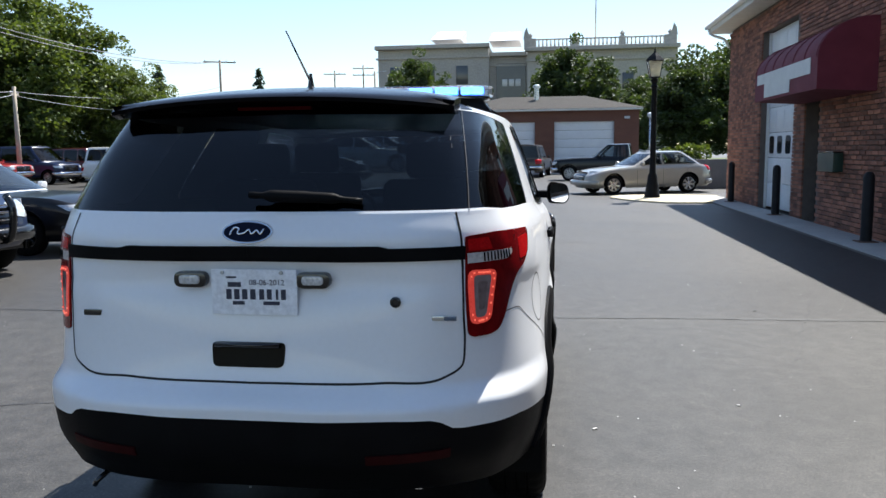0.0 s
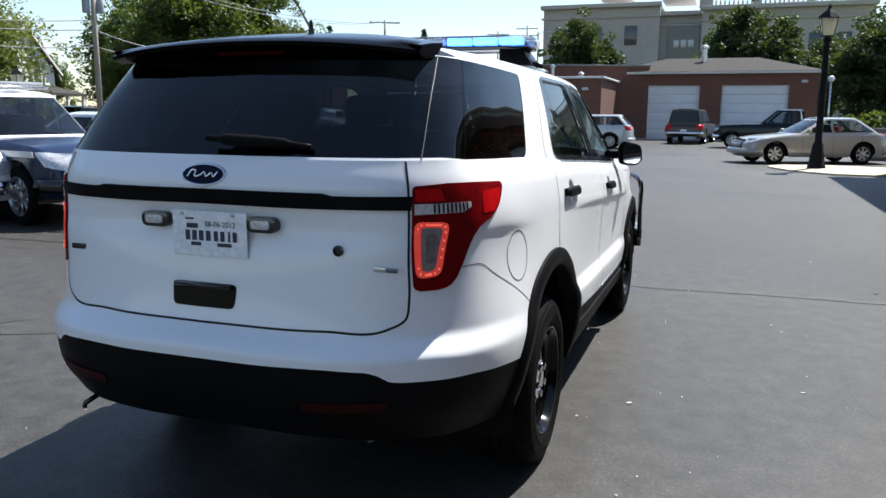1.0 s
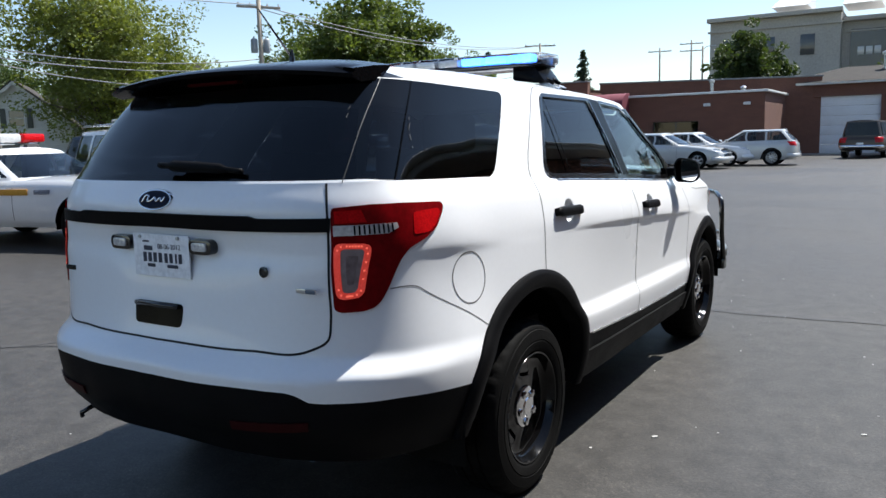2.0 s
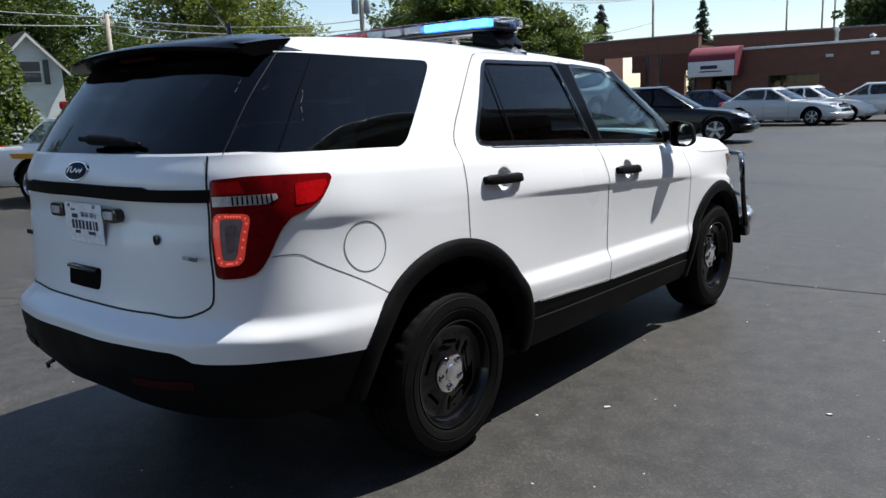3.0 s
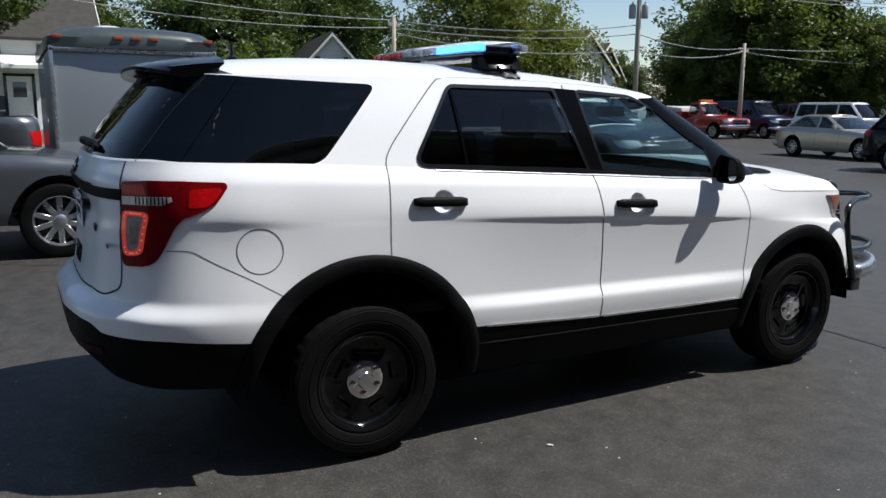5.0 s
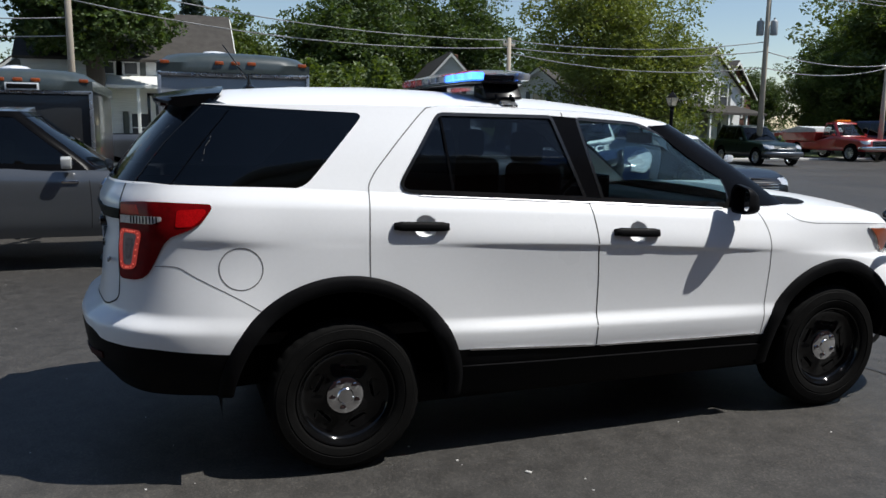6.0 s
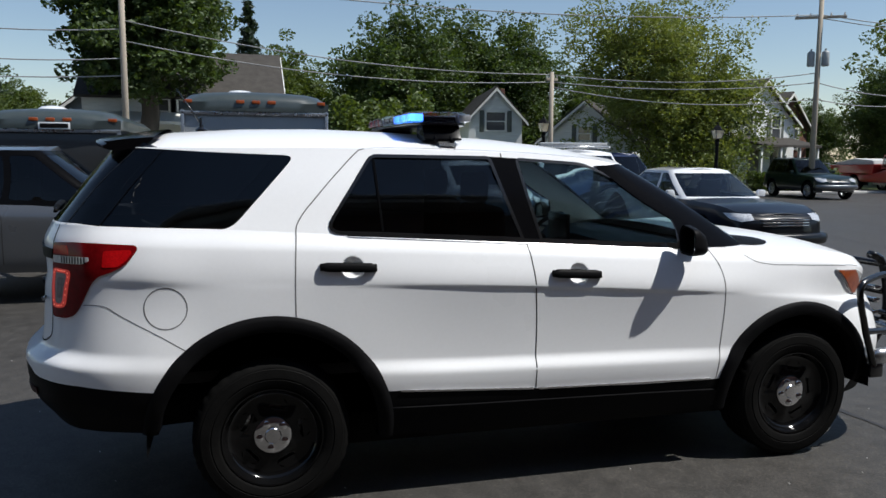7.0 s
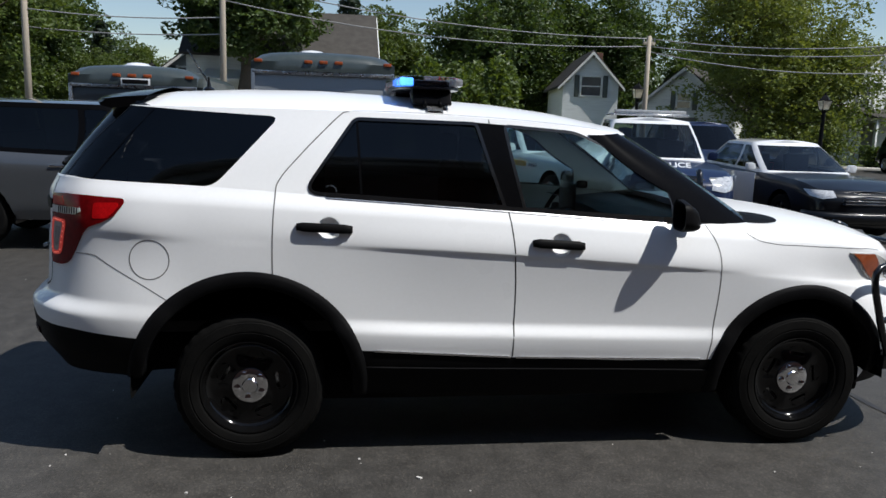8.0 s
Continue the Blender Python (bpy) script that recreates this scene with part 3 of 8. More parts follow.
def hero():
    car = thing("police_suv", "white police utility vehicle, black trim, light bar, parked on asphalt", "car")
    fine = np.concatenate([np.arange(-1.73, -.5, .03), np.arange(-.5, 3.3, .04), np.linspace(3.3, 4.37, 24)])
    # white side panels
    wells = [ring(c, r, 0, 350, 35) for c, r in ARCHES]
    cups = [ring(c, .056, 0, 340, 17) for c in ((.375, 1.150), (1.515, 1.087))]
    bm = sheet(fine, belt_edge, SIDE.hi, 84, wells + cups)
    shell = part("body_side", mirrored(SIDE.lay(bm)), WHITE, car, "white painted body panels", flat_over=55)
    bm = sheet(fine, SIDE.lo, belt_edge, 8, wells)
    part("lower_cladding", mirrored(SIDE.lay(bm)), PLASTIC, car, "black plastic bumper skin and sills", flat_over=55)
    hood = part("hood", lid(SIDE, 2.42, 4.37, .058, 44, 12), WHITE, car)
    # lower lip and floor pan close the underside; unseen boxes, set low to block light
    bm = bmesh.new()
    box(bm, (0, 1.50, .32), (1.60, 3.7, .17), .04)
    box(bm, (0, -.58, .47), (1.30, .52, .16), .04)
    part("floor_pan", bm, RUBBER, car)
    for c, r in ARCHES:
        for s in (-1, 1):
            bm = bmesh.new()
            A = [[bm.verts.new((x * s, c[0] + (r + .03) * math.cos(math.radians(a)), c[1] + (r + .03) * math.sin(math.radians(a)))) for a in range(0, 187, 6)] for x in (.50, .945)]
            for k in range(len(A[0]) - 1):
                bm.faces.new((A[0][k], A[0][k + 1], A[1][k + 1], A[1][k]))
            bm.faces.new(A[0])
            part("wheel_well", bm, RUBBER, car)
    # wheel arch flares
    for (c, r), ro, name in zip(ARCHES, (.572, .522), ("rear_arch_flare", "front_arch_flare")):
        def flare(c=c, r=r, ro=ro):
            bm, rows = bmesh.new(), []
            span = (-8, 178) if c[0] < 1 else (4, 186)
            for a in np.linspace(*span, 60):
                ca, sa = math.cos(math.radians(a)), math.sin(math.radians(a))
                row = []
                for q, w in ((ro, -.004), (ro, .012), (ro - .012, .020), ((r + ro) / 2, .024), (r - .016, .022), (r - .026, .014), (r - .03, -.05)):
                    u, z = c[0] + q * ca, c[1] + q * sa
                    row.append(bm.verts.new((u, z, w)))
                rows.append(row)
            for A, B in zip(rows, rows[1:]):
                for k in range(len(A) - 1):
                    bm.faces.new((A[k], B[k], B[k + 1], A[k + 1]))
            bmesh.ops.reverse_faces(bm, faces=bm.faces[:])
            for v in bm.verts:
                v.co.y = max(v.co.y, float(SIDE.lo(np.array([v.co.x]))[0]) + .005)
            return SIDE.lay(bm)
        both_sides(name, flare, PLASTIC, car)
    # rocker step
    def rocker():
        return patch(SIDE, [(.50, .33), (2.42, .335), (2.42, .43), (1.9, .445), (1.0, .46), (.56, .47)], .012, .03, .06)
    both_sides("rocker_moulding", rocker, PLASTIC, car)
    both_sides("sill_strip", lambda: patch(SIDE, [(.60, .548), (1.28, .512), (1.28, .521), (.60, .557)], .004, .004, .05), CHROME, car)
    both_sides("sill_strip", lambda: patch(SIDE, [(1.31, .510), (2.30, .489), (2.30, .497), (1.31, .519)], .004, .004, .05), CHROME, car)

    # cabin: pillars and roof in white, glazing set into the openings
    quarter = rounded([(.135, 1.668), (-.17, 1.33), (-.55, 1.338), (-.83, 1.36), (-1.0, 1.36), (-1.0, 1.70), (-.45, 1.692)], [.05, .06, 0, 0, 0, 0, 0], 4)
    q_poly = [(CAB.u_of(y, z), z) if y > -.9 else (-1.80, 1.36 if z < 1.5 else 1.725) for y, z in quarter]
    q_poly = [(u, min(z, float(CAB.hi(np.array([max(u, -1.73)]))[0]) + .01)) for u, z in q_poly]
    rear_win = CAB.poly(rounded([(.495, 1.668), (1.10, 1.662), (1.235, 1.262), (.50, 1.302), (.252, 1.312)], [.03, .02, .01, .03, .085], 5))
    front_win = CAB.poly(rounded([(1.245, 1.655), (1.62, 1.632), (1.78, 1.565), (2.11, 1.345), (2.13, 1.212), (1.335, 1.255)], [.02, .05, .05, .01, .01, .01], 3))
    shield = [(2.25, 1.195), (3.2, 1.195), (3.2, 1.635), (2.31, 1.625)]
    cab_us = np.concatenate([np.arange(-1.73, 2.0, .03), np.linspace(2.0, 3.15, 30)])
    bm = sheet(cab_us, CAB.lo, CAB.hi, 20, [q_poly, rear_win, front_win, shield])
    frame_ob = part("cabin_frame", mirrored(CAB.lay(bm)), WHITE, car, "white pillars and window frames", flat_over=55)
    roof_ob = part("roof", lid(CAB, -1.73, 3.15, .1, 90, 16, 2.3, roof_top), WHITE, car)
    # black pillar covers between and before the door windows
    b_pillar = CAB.poly([(1.10, 1.668), (1.248, 1.66), (1.338, 1.25), (1.232, 1.256)])
    both_sides("pillar_cover", lambda: patch(CAB, b_pillar, .004, .006, .05), GLOSS, car)
    a_pillar = [(2.25, 1.185), (2.275, 1.295), (2.31, 1.425), (2.335, 1.544), (2.30, 1.630)] + CAB.poly([(1.69, 1.622), (1.775, 1.563), (2.105, 1.343), (2.125, 1.20)])
    both_sides("windscreen_pillar_cover", lambda: patch(CAB, a_pillar, .007, .011, .03), GLOSS, car)
    # glazing
    def quarter_pane():
        return patch(CAB, [p if p[0] > -.93 else ((-.944, p[1]) if p[1] < 1.5 else (-.866, p[1])) for p in q_poly], -.002, 0, .05)
    both_sides("quarter_glass", quarter_pane, PRIVACY, car)
    def half_rear():
        return patch(CAB, [(-1.73, 1.362), (-.951, 1.358), (-.872, 1.70), (-1.2, 1.708), (-1.73, 1.714)], -.002, 0, .05)
    part("rear_glass", mirrored(half_rear()), PRIVACY, car, "dark tinted tailgate glass")
    both_sides("glass_seam", lambda: ribbon(CAB, [(-.948, 1.352), (-.870, 1.70)], .0045, .0015), material("seam rubber", (.012, .012, .013), rough=.5), car)
    both_sides("quarter_glass_seam", lambda: ribbon(CAB, [(-.734, 1.352), (-.685, 1.52), (-.64, 1.69)], .005, .0012), GLOSS, car)
    for line in ([(-.655, 1.56), (-.652, 1.55)], [(-.648, 1.54), (-.656, 1.515)], [(-.652, 1.50), (-.645, 1.48)], [(-.642, 1.46), (-.640, 1.452)], [(-.985, 1.60), (-.99, 1.588)], [(-.984, 1.575), (-.988, 1.560)]):
        part("dried_streak", ribbon(CAB, line, .003, .001, 2), material("dried white streak", (.13, .13, .13), (.03, .03, .03), scale=160, rough=.9), car)
    both_sides("rear_door_glass", lambda: patch(CAB, rear_win, -.006, 0, .06), PRIVACY, car)
    both_sides("front_door_glass", lambda: patch(CAB, front_win, -.006, 0, .06), CLEAR, car)
    part("windscreen", mirrored(patch(CAB, [(2.252, 1.197), (3.15, 1.197), (3.15, 1.632), (2.312, 1.622)], -.003, 0, .06)), CLEAR, car)
    def trim(poly, w=.012):
        loop = poly + poly[:1]
        return ribbon(CAB, loop, w, .006, 2)
    both_sides("window_seal", lambda: trim(rear_win, .016), SATIN, car)
    both_sides("window_seal", lambda: trim(front_win, .016), SATIN, car)
    div = CAB.poly([(.505, 1.668), (.53, 1.30)])
    both_sides("window_divider", lambda: ribbon(CAB, div, .011, .004), GLOSS, car)
    belt_line = [(u, float(CAB.lo(np.array([u]))[0]) + .002) for u in np.linspace(.36, 2.0, 14)]
    both_sides("belt_moulding", lambda: ribbon(CAB, belt_line, .022, .006, 2), SATIN, car)
    both_sides("belt_bright_edge", lambda: ribbon(SIDE, [(u, float(SIDE.hi(np.array([u]))[0]) - .010) for u in np.linspace(.36, 2.08, 14)], .007, .004, 2), ALLOY, car)
    # panel gaps
    gaps = [
        (SIDE, [(2.30, 1.185), (2.355, 1.08), (2.372, .95), (2.36, .70), (2.335, .49)], GAP_SOFT, .006),
        (SIDE, [(-.818, 1.001), (-.767, 1.003), (-.71, .995), (-.674, .972), (-.457, .851), (-.36, .79)], GAP_SOFT, .004),
        (SIDE, [(2.52, 1.150), (2.58, 1.115), (2.66, 1.098), (2.85, 1.086), (3.1, 1.075), (3.36, 1.055)], GAP_SOFT, .004),
        (SIDE, ring((-.455, .988), .092, 0, 360, 24), GAP_SOFT, .005),
    ]
    tree = surface(shell, frame_ob, roof_ob, hood)
    for skin, line, mat, w in gaps:
        pts = skin.at([q[0] for q in line], [q[1] for q in line])
        both_sides("panel_gap", lambda: groove(tree, pts, w), mat, car)
    for low, high, mat in (([(.113, .90), (.111, 1.016), (.115, 1.20), (.121, 1.29)], [(.126, 1.345), (.153, 1.392), (.219, 1.47), (.339, 1.60), (.42, 1.68), (.44, 1.697)], GAP_SOFT),
                           ([(1.292, .52), (1.292, .92), (1.275, 1.10), (1.256, 1.225)], [(1.25, 1.262), (1.228, 1.36), (1.185, 1.56), (1.165, 1.685)], GAP)):
        up = CAB.poly(high)
        pts = np.concatenate([SIDE.at([q[0] for q in low], [q[1] for q in low]), CAB.at([q[0] for q in up], [q[1] for q in up])])
        both_sides("panel_gap", lambda: groove(tree, pts, .006), mat, car)
    both_sides("panel_gap", lambda: groove(tree, [(.750, .44, 1.697), (.738, .53, 1.715), (.728, .80, 1.719), (.722, 1.27, 1.700), (.712, 1.62, 1.672), (.70, 1.76, 1.652)], .006), GAP_SOFT, car)
    gate = [(-1.012, 1.35), (-1.016, 1.2), (-1.022, 1.02), (-1.030, .91), (-1.046, .85), (-1.11, .815), (-1.30, .806), (-1.73, .803)]
    part("tailgate_gap", mirrored(groove(tree, SIDE.at([q[0] for q in gate], [q[1] for q in gate]), .008, .001)), GAP, car)

    # tailgate details
    def dark_strip():
        return patch(SIDE, [(-1.73, 1.205), (-1.01, 1.198), (-1.004, 1.242), (-1.27, 1.242), (-1.30, 1.25), (-1.73, 1.252)], .010, .014, .04)
    part("tailgate_strip", mirrored(dark_strip()), PLASTIC, car, "dark moulding across the tailgate")
    part("pull_recess", patch(SIDE, rounded([(-1.735, .852), (-1.617, .852), (-1.610, .934), (-1.735, .934)], [0, .02, .02, 0], 3), .003, .004, .05), GLOSS, car)
    part("pull_recess", flip(patch(SIDE, rounded([(-1.735, .852), (-1.60, .852), (-1.595, .934), (-1.735, .934)], [0, .02, .02, 0], 3), .003, .004, .05)), GLOSS, car)
    bm = bmesh.new()
    tube(bm, [(-.12, -1.072, .926), (.10, -1.072, .926)], .009, 8)
    part("pull_lip", bm, SATIN, car)
    bm = bmesh.new()
    lathe(bm, [(.018, 0), (.018, -.006), (.012, -.008), (.010, -.004), (0, -.004)], 20, "y", (.481, -1.026, 1.068))
    part("lock", bm, SATIN, car)
    # oval badge: dark blue field in a bright ring, pale stroke
    def oval(rx, rz, y0, y1, n=40):
        """A shallow oval that leans with the tailgate."""
        bm, rows = bmesh.new(), []
        for k, y in ((1, y0), (1, (y0 + y1) / 2), (.96, y1)):
            rows.append([bm.verts.new((rx * k * math.cos(a), y + .42 * rz * k * math.sin(a), 1.298 + rz * k * math.sin(a))) for a in np.linspace(0, 2 * math.pi, n, endpoint=False)])
        for A, B in zip(rows, rows[1:]):
            for i in range(n):
                bm.faces.new((A[i], A[(i + 1) % n], B[(i + 1) % n], B[i]))
        bm.faces.new(rows[-1])
        bmesh.ops.recalc_face_normals(bm, faces=bm.faces[:])
        return bm
    badge = part("badge_oval", oval(.088, .037, -1.032, -1.054), CHROME, car, "bright-rimmed dark blue oval badge")
    part("badge_field", oval(.080, .031, -1.05, -1.057), material("badge blue", (.003, .005, .018), (.004, .008, .026), rough=.5, coat=0, ior=1.2), badge)
    bm = bmesh.new()
    curve = smooth_line([(-.056, -.010), (-.040, .014), (-.026, .010), (-.030, -.004), (-.006, -.002), (.006, .008), (.018, -.006), (.034, .006), (.046, -.006), (.058, .010)], 4)
    tube(bm, [(x, -1.0585 + .42 * z, 1.298 + z) for x, z in curve], .0042, 6)
    part("badge_stroke", bm, CHROME, badge)
    # strobes either side of the plate
    for x, lens, nm in ((-.205, CLEAR_LENS, "clear"), (.215, CLEAR_LENS, "clear")):
        bm = bmesh.new()
        prism(bm, rounded([(x - .056, 1.113), (x + .056, 1.113), (x + .056, 1.166), (x - .056, 1.166)], .025, 4), -1.056, -1.0, "y", .004)
        st = part("strobe_light", bm, SATIN, car, "small surface strobe in a black bezel")
        bm = bmesh.new()
        prism(bm, rounded([(x - .036, 1.125), (x + .036, 1.125), (x + .036, 1.155), (x - .036, 1.155)], .012, 3), -1.062, -1.050, "y", .003)
        part("strobe_lens", bm, lens, st)
    # paper plate
    paper = material("plate paper", (.84, .85, .87), (.79, .80, .83), scale=10, rough=.45)
    ink = material("printed ink", (.03, .035, .06), rough=.6)
    bm = bmesh.new()
    box(bm, (.016, -1.054, 1.100), (.292, .004, .150), .0015)
    plate = part("licence_plate", bm, paper, car, "white temporary plate with dark printing", smooth=False)
    for x, w in ((-.082, .018), (-.055, .018), (-.028, .018), (0, .018), (.03, .016), (.056, .016), (.082, .008), (.104, .016)):
        bm = bmesh.new()
        box(bm, (.012 + x, -1.0568, 1.093), (w, .0012, .034), 0)
        part("print_bar", bm, ink, plate, smooth=False)
    for z, h, a, b in ((1.064, .012, -.07, -.03), (1.064, .012, .035, .09), (1.125, .016, -.085, -.04), (1.149, .006, -.09, -.055)):
        bm = bmesh.new()
        box(bm, (.012 + (a + b) / 2, -1.0568, z), (b - a, .0012, h), 0)
        part("print_bar", bm, ink, plate, smooth=False)
    cu = bpy.data.curves.new("date_print", "FONT")
    cu.body, cu.size, cu.extrude, cu.align_x = "08-06-2012", .026, .0005, "CENTER"
    tmp = new("date_print", cu)
    dg = bpy.context.evaluated_depsgraph_get()
    me = bpy.data.meshes.new_from_object(tmp.evaluated_get(dg))
    bpy.data.objects.remove(tmp)
    me.materials.append(ink)
    txt = new("date_print", me)
    txt.parent = plate
    txt.matrix_basis = pose(.06, -1.0568, 1.124, 90, 0, 0)
    for x in (-.09, .11):
        bm = bmesh.new()
        lathe(bm, [(.007, 0), (.006, -.006), (0, -.007)], 10, "y", (x, -1.056, 1.165))
        part("plate_screw", bm, ALLOY, plate)
    # small badges
    bm = bmesh.new()
    box(bm, (.625, -1.002, 1.012), (.105, .006, .016), .003, None)
    part("trim_badge", bm, ALLOY, car, "slim silver trim badge")
    bm = bmesh.new()
    box(bm, (.655, -1.004, 1.012), (.04, .006, .014), .002)
    part("trim_badge", bm, material("badge grey blue", (.08, .11, .16), rough=.3), car)
    bm = bmesh.new()
    box(bm, (-.535, -1.015, 1.015), (.16, .006, .02), .002)
    part("trim_badge", bm, SATIN, car, "black lettered strip")
    # wiper
    bm = bmesh.new()
    tube(bm, smooth_line([(.0, -1.02, 1.416), (.04, -1.02, 1.414), (.12, -1.012, 1.410), (.25, -1.0, 1.404), (.37, -.99, 1.392)], 4), [.011] * 3 + [.020] * 6 + [.018] * 4 + [.010] * 4, 8)
    part("rear_wiper", bm, PLASTIC, car, "black rear wiper arm")
    # spoiler
    bm, rows = bmesh.new(), []
    for x in np.linspace(-.64, .64, 33):
        f = abs(x) / .64
        y1, z1 = -.80 + .075 * f ** 4, 1.752 - .038 * f ** 2
        sect = [(-.47 - .03 * f ** 4, 1.802 - .052 * f ** 2.6), (-.60, 1.787 - .045 * f ** 2.4), (-.72, 1.768 - .042 * f ** 2.2), (y1 + .02, z1 + .004), (y1, z1 - .006), (y1 + .004, z1 - .020),
                (y1 + .05, z1 - .032), (-.70 + .09 * f, 1.698 - .006 * f), (-.64 + .06 * f, 1.690 - .006 * f), (-.475 - .03 * f ** 4, 1.755 - .014 * f)]
        rows.append([bm.verts.new((x, y, z)) for y, z in sect])
    for A, B in zip(rows, rows[1:]):
        for k in range(len(A) - 1):
            bm.faces.new((A[k], A[k + 1], B[k + 1], B[k]))
    bm.faces.new(rows[0])
    bm.faces.new(rows[-1][::-1])
    bmesh.ops.recalc_face_normals(bm, faces=bm.faces[:])
    sp = part("spoiler", bm, GLOSS, car, "gloss black roof spoiler")
    bm = bmesh.new()
    box(bm, (0, -.745, 1.708), (.27, .03, .012), .004)
    part("high_brake_light", bm, material("unlit brake lens", (.045, .001, .002), (.03, .001, .001), scale=30, rough=.7, ior=1.1), sp)
    # antenna
    bm = bmesh.new()
    lathe(bm, [(.034, 1.790), (.032, 1.806), (.014, 1.818), (.008, 1.85), (.006, 1.87)], 16, "z", (.0, -.31, 0))
    tube(bm, [(0, -.31, 1.835), (-.026, -.365, 1.92), (-.056, -.435, 2.025)], [.006, .0045, .003], 6)
    part("antenna", bm, SATIN, car, "black whip antenna")

    # tail lamps
    lamp = rounded([(-1.002, 1.272), (-.867, 1.279), (-.75, 1.277), (-.572, 1.268), (-.566, 1.252), (-.586, 1.223), (-.618, 1.186), (-.67, 1.156), (-.741, 1.130), (-.772, 1.099), (-.797, 1.057), (-.822, 1.011), (-.85, .97), (-.881, .946), (-.92, .938), (-.995, .938), (-1.013, .948), (-1.010, 1.095)], .012, 2)
    for side in (1, -1):
        def put(name, poly, off, thick, mat, parent, label="", holes=()):
            bm = patch(SIDE, poly, off, thick, .025, holes)
            return part(name, flip(bm) if side < 0 else bm, mat, parent, label)
        tl = put("tail_lamp", lamp, .006, .012, DARK_RED, car, "wrap-round red tail lamp with a lit loop")
        put("upper_lens", [(-.992, 1.262), (-.90, 1.264), (-.885, 1.224), (-.992, 1.224)], .0075, .003, RED_LENS, tl)
        put("corner_lens", rounded([(-.71, 1.244), (-.597, 1.249), (-.589, 1.236), (-.616, 1.201), (-.65, 1.174), (-.72, 1.171)], .012, 2), .0075, .003, RED_LENS, tl)
        put("reverse_lens", [(-.998, 1.184), (-.815, 1.184), (-.777, 1.200), (-.780, 1.216), (-.998, 1.217)], .0078, .003, REVERSE, tl)
        # Nine black strips: the shade between the lens ribs, put into colour
        for k in range(9):
            ua = -.93 + .016 * k
            put("lens_rib", [(ua, 1.186), (ua + .006, 1.186), (ua + .006, 1.215), (ua, 1.215)], .0092, .002, GLOSS, tl)
        outer = rounded([(-1.002, .978), (-.912, .985), (-.872, 1.155), (-1.0, 1.162)], .03, 4)
        inner = rounded([(-.980, 1.000), (-.932, 1.002), (-.897, 1.139), (-.977, 1.143)], .018, 4)
        for a, b in zip(outer[::2], inner[::2]):
            q = ((a[0] + b[0]) / 2, (a[1] + b[1]) / 2)
            put("diode", [(q[0] - .003, q[1] - .003), (q[0] + .003, q[1] - .003), (q[0] + .003, q[1] + .003), (q[0] - .003, q[1] + .003)], .0105, .003, BEAD, tl)
        for (a, b), (c, d), n in ((outer[4], inner[4]), (outer[5], inner[5]), 5), ((outer[9], inner[9]), (outer[10], inner[10]), 3), ((outer[14], inner[14]), (outer[15], inner[15]), 5):
            for k in range(1, n + 1):
                f = k / (n + 1)
                q = [((a[i] + b[i]) * (1 - f) + (c[i] + d[i]) * f) / 2 for i in (0, 1)]
                put("diode", [(q[0] - .003, q[1] - .003), (q[0] + .003, q[1] - .003), (q[0] + .003, q[1] + .003), (q[0] - .003, q[1] + .003)], .0105, .003, BEAD, tl)
        put("led_loop", outer, .0085, .003, LOOP_LENS, tl, "lit red diode loop", [inner])
        put("inner_lens", inner, .007, .002, material("smoked lens", (.31, .26, .25), (.22, .17, .16), scale=25, rough=.12, coat=1), tl)
        put("lens_core", rounded([(-.962, 1.025), (-.940, 1.027), (-.918, 1.118), (-.960, 1.120)], .008, 2), .0080, .002, material("smoked core", (.16, .12, .115), (.24, .19, .18), scale=40, rough=.15, coat=1), tl)
    # bumper reflectors and hitch, exhausts
    for s in (-1, 1):
        bm = patch(SIDE, [(-1.34, .555), (-1.10, .565), (-1.10, .595), (-1.34, .585)], .006, .008, .04)
        part("bumper_reflector", flip(bm) if s < 0 else bm, material("dark reflector", (.03, .002, .003), (.02, .002, .002), scale=30, rough=.5, ior=1.2), car)
        bm = bmesh.new()
        lathe(bm, [(.026, .1), (.030, -.12), (.028, -.13), (.024, -.13), (.022, .1)], 20, "y", (.52 * s, -.76, .402))
        part("exhaust_tip", bm, CHROME, car)
    bm = bmesh.new()
    tube(bm, [(-.60, -.86, .43), (-.60, -.98, .42), (-.615, -1.01, .405), (-.63, -1.0, .385)], .010, 8)
    part("tow_hook", bm, SATIN, car)

    # door handles with shallow cups
    for y0, y1, z0, z1 in ((.225, .485, 1.158, 1.148), (1.37, 1.63, 1.093, 1.08)):
        def cup(c=((.375, 1.150) if y0 < 1 else (1.515, 1.087))):
            bm, rows = bmesh.new(), []
            for q, w in ((.060, .0005), (.054, -.004), (.047, -.016), (.036, -.026), (.020, -.031), (.001, -.032)):
                rows.append([bm.verts.new((c[0] + q * math.cos(a), c[1] + q * math.sin(a), w)) for a in np.linspace(0, 2 * math.pi, 24, endpoint=False)])
            for A, B in zip(rows, rows[1:]):
                for k in range(24):
                    bm.faces.new((A[k], A[(k + 1) % 24], B[(k + 1) % 24], B[k]))
            return SIDE.lay(bm)
        both_sides("handle_cup", cup, WHITE, car)
        def handle(y0=y0, y1=y1, z0=z0, z1=z1):
            bm, n, rows = bmesh.new(), 18, []
            for i in range(n + 1):
                t = i / n
                e = min(1, min(t, 1 - t) * 9 + .35)
                z, w = z0 + (z1 - z0) * t, .011 * e + .006
                hgt = .021 * e
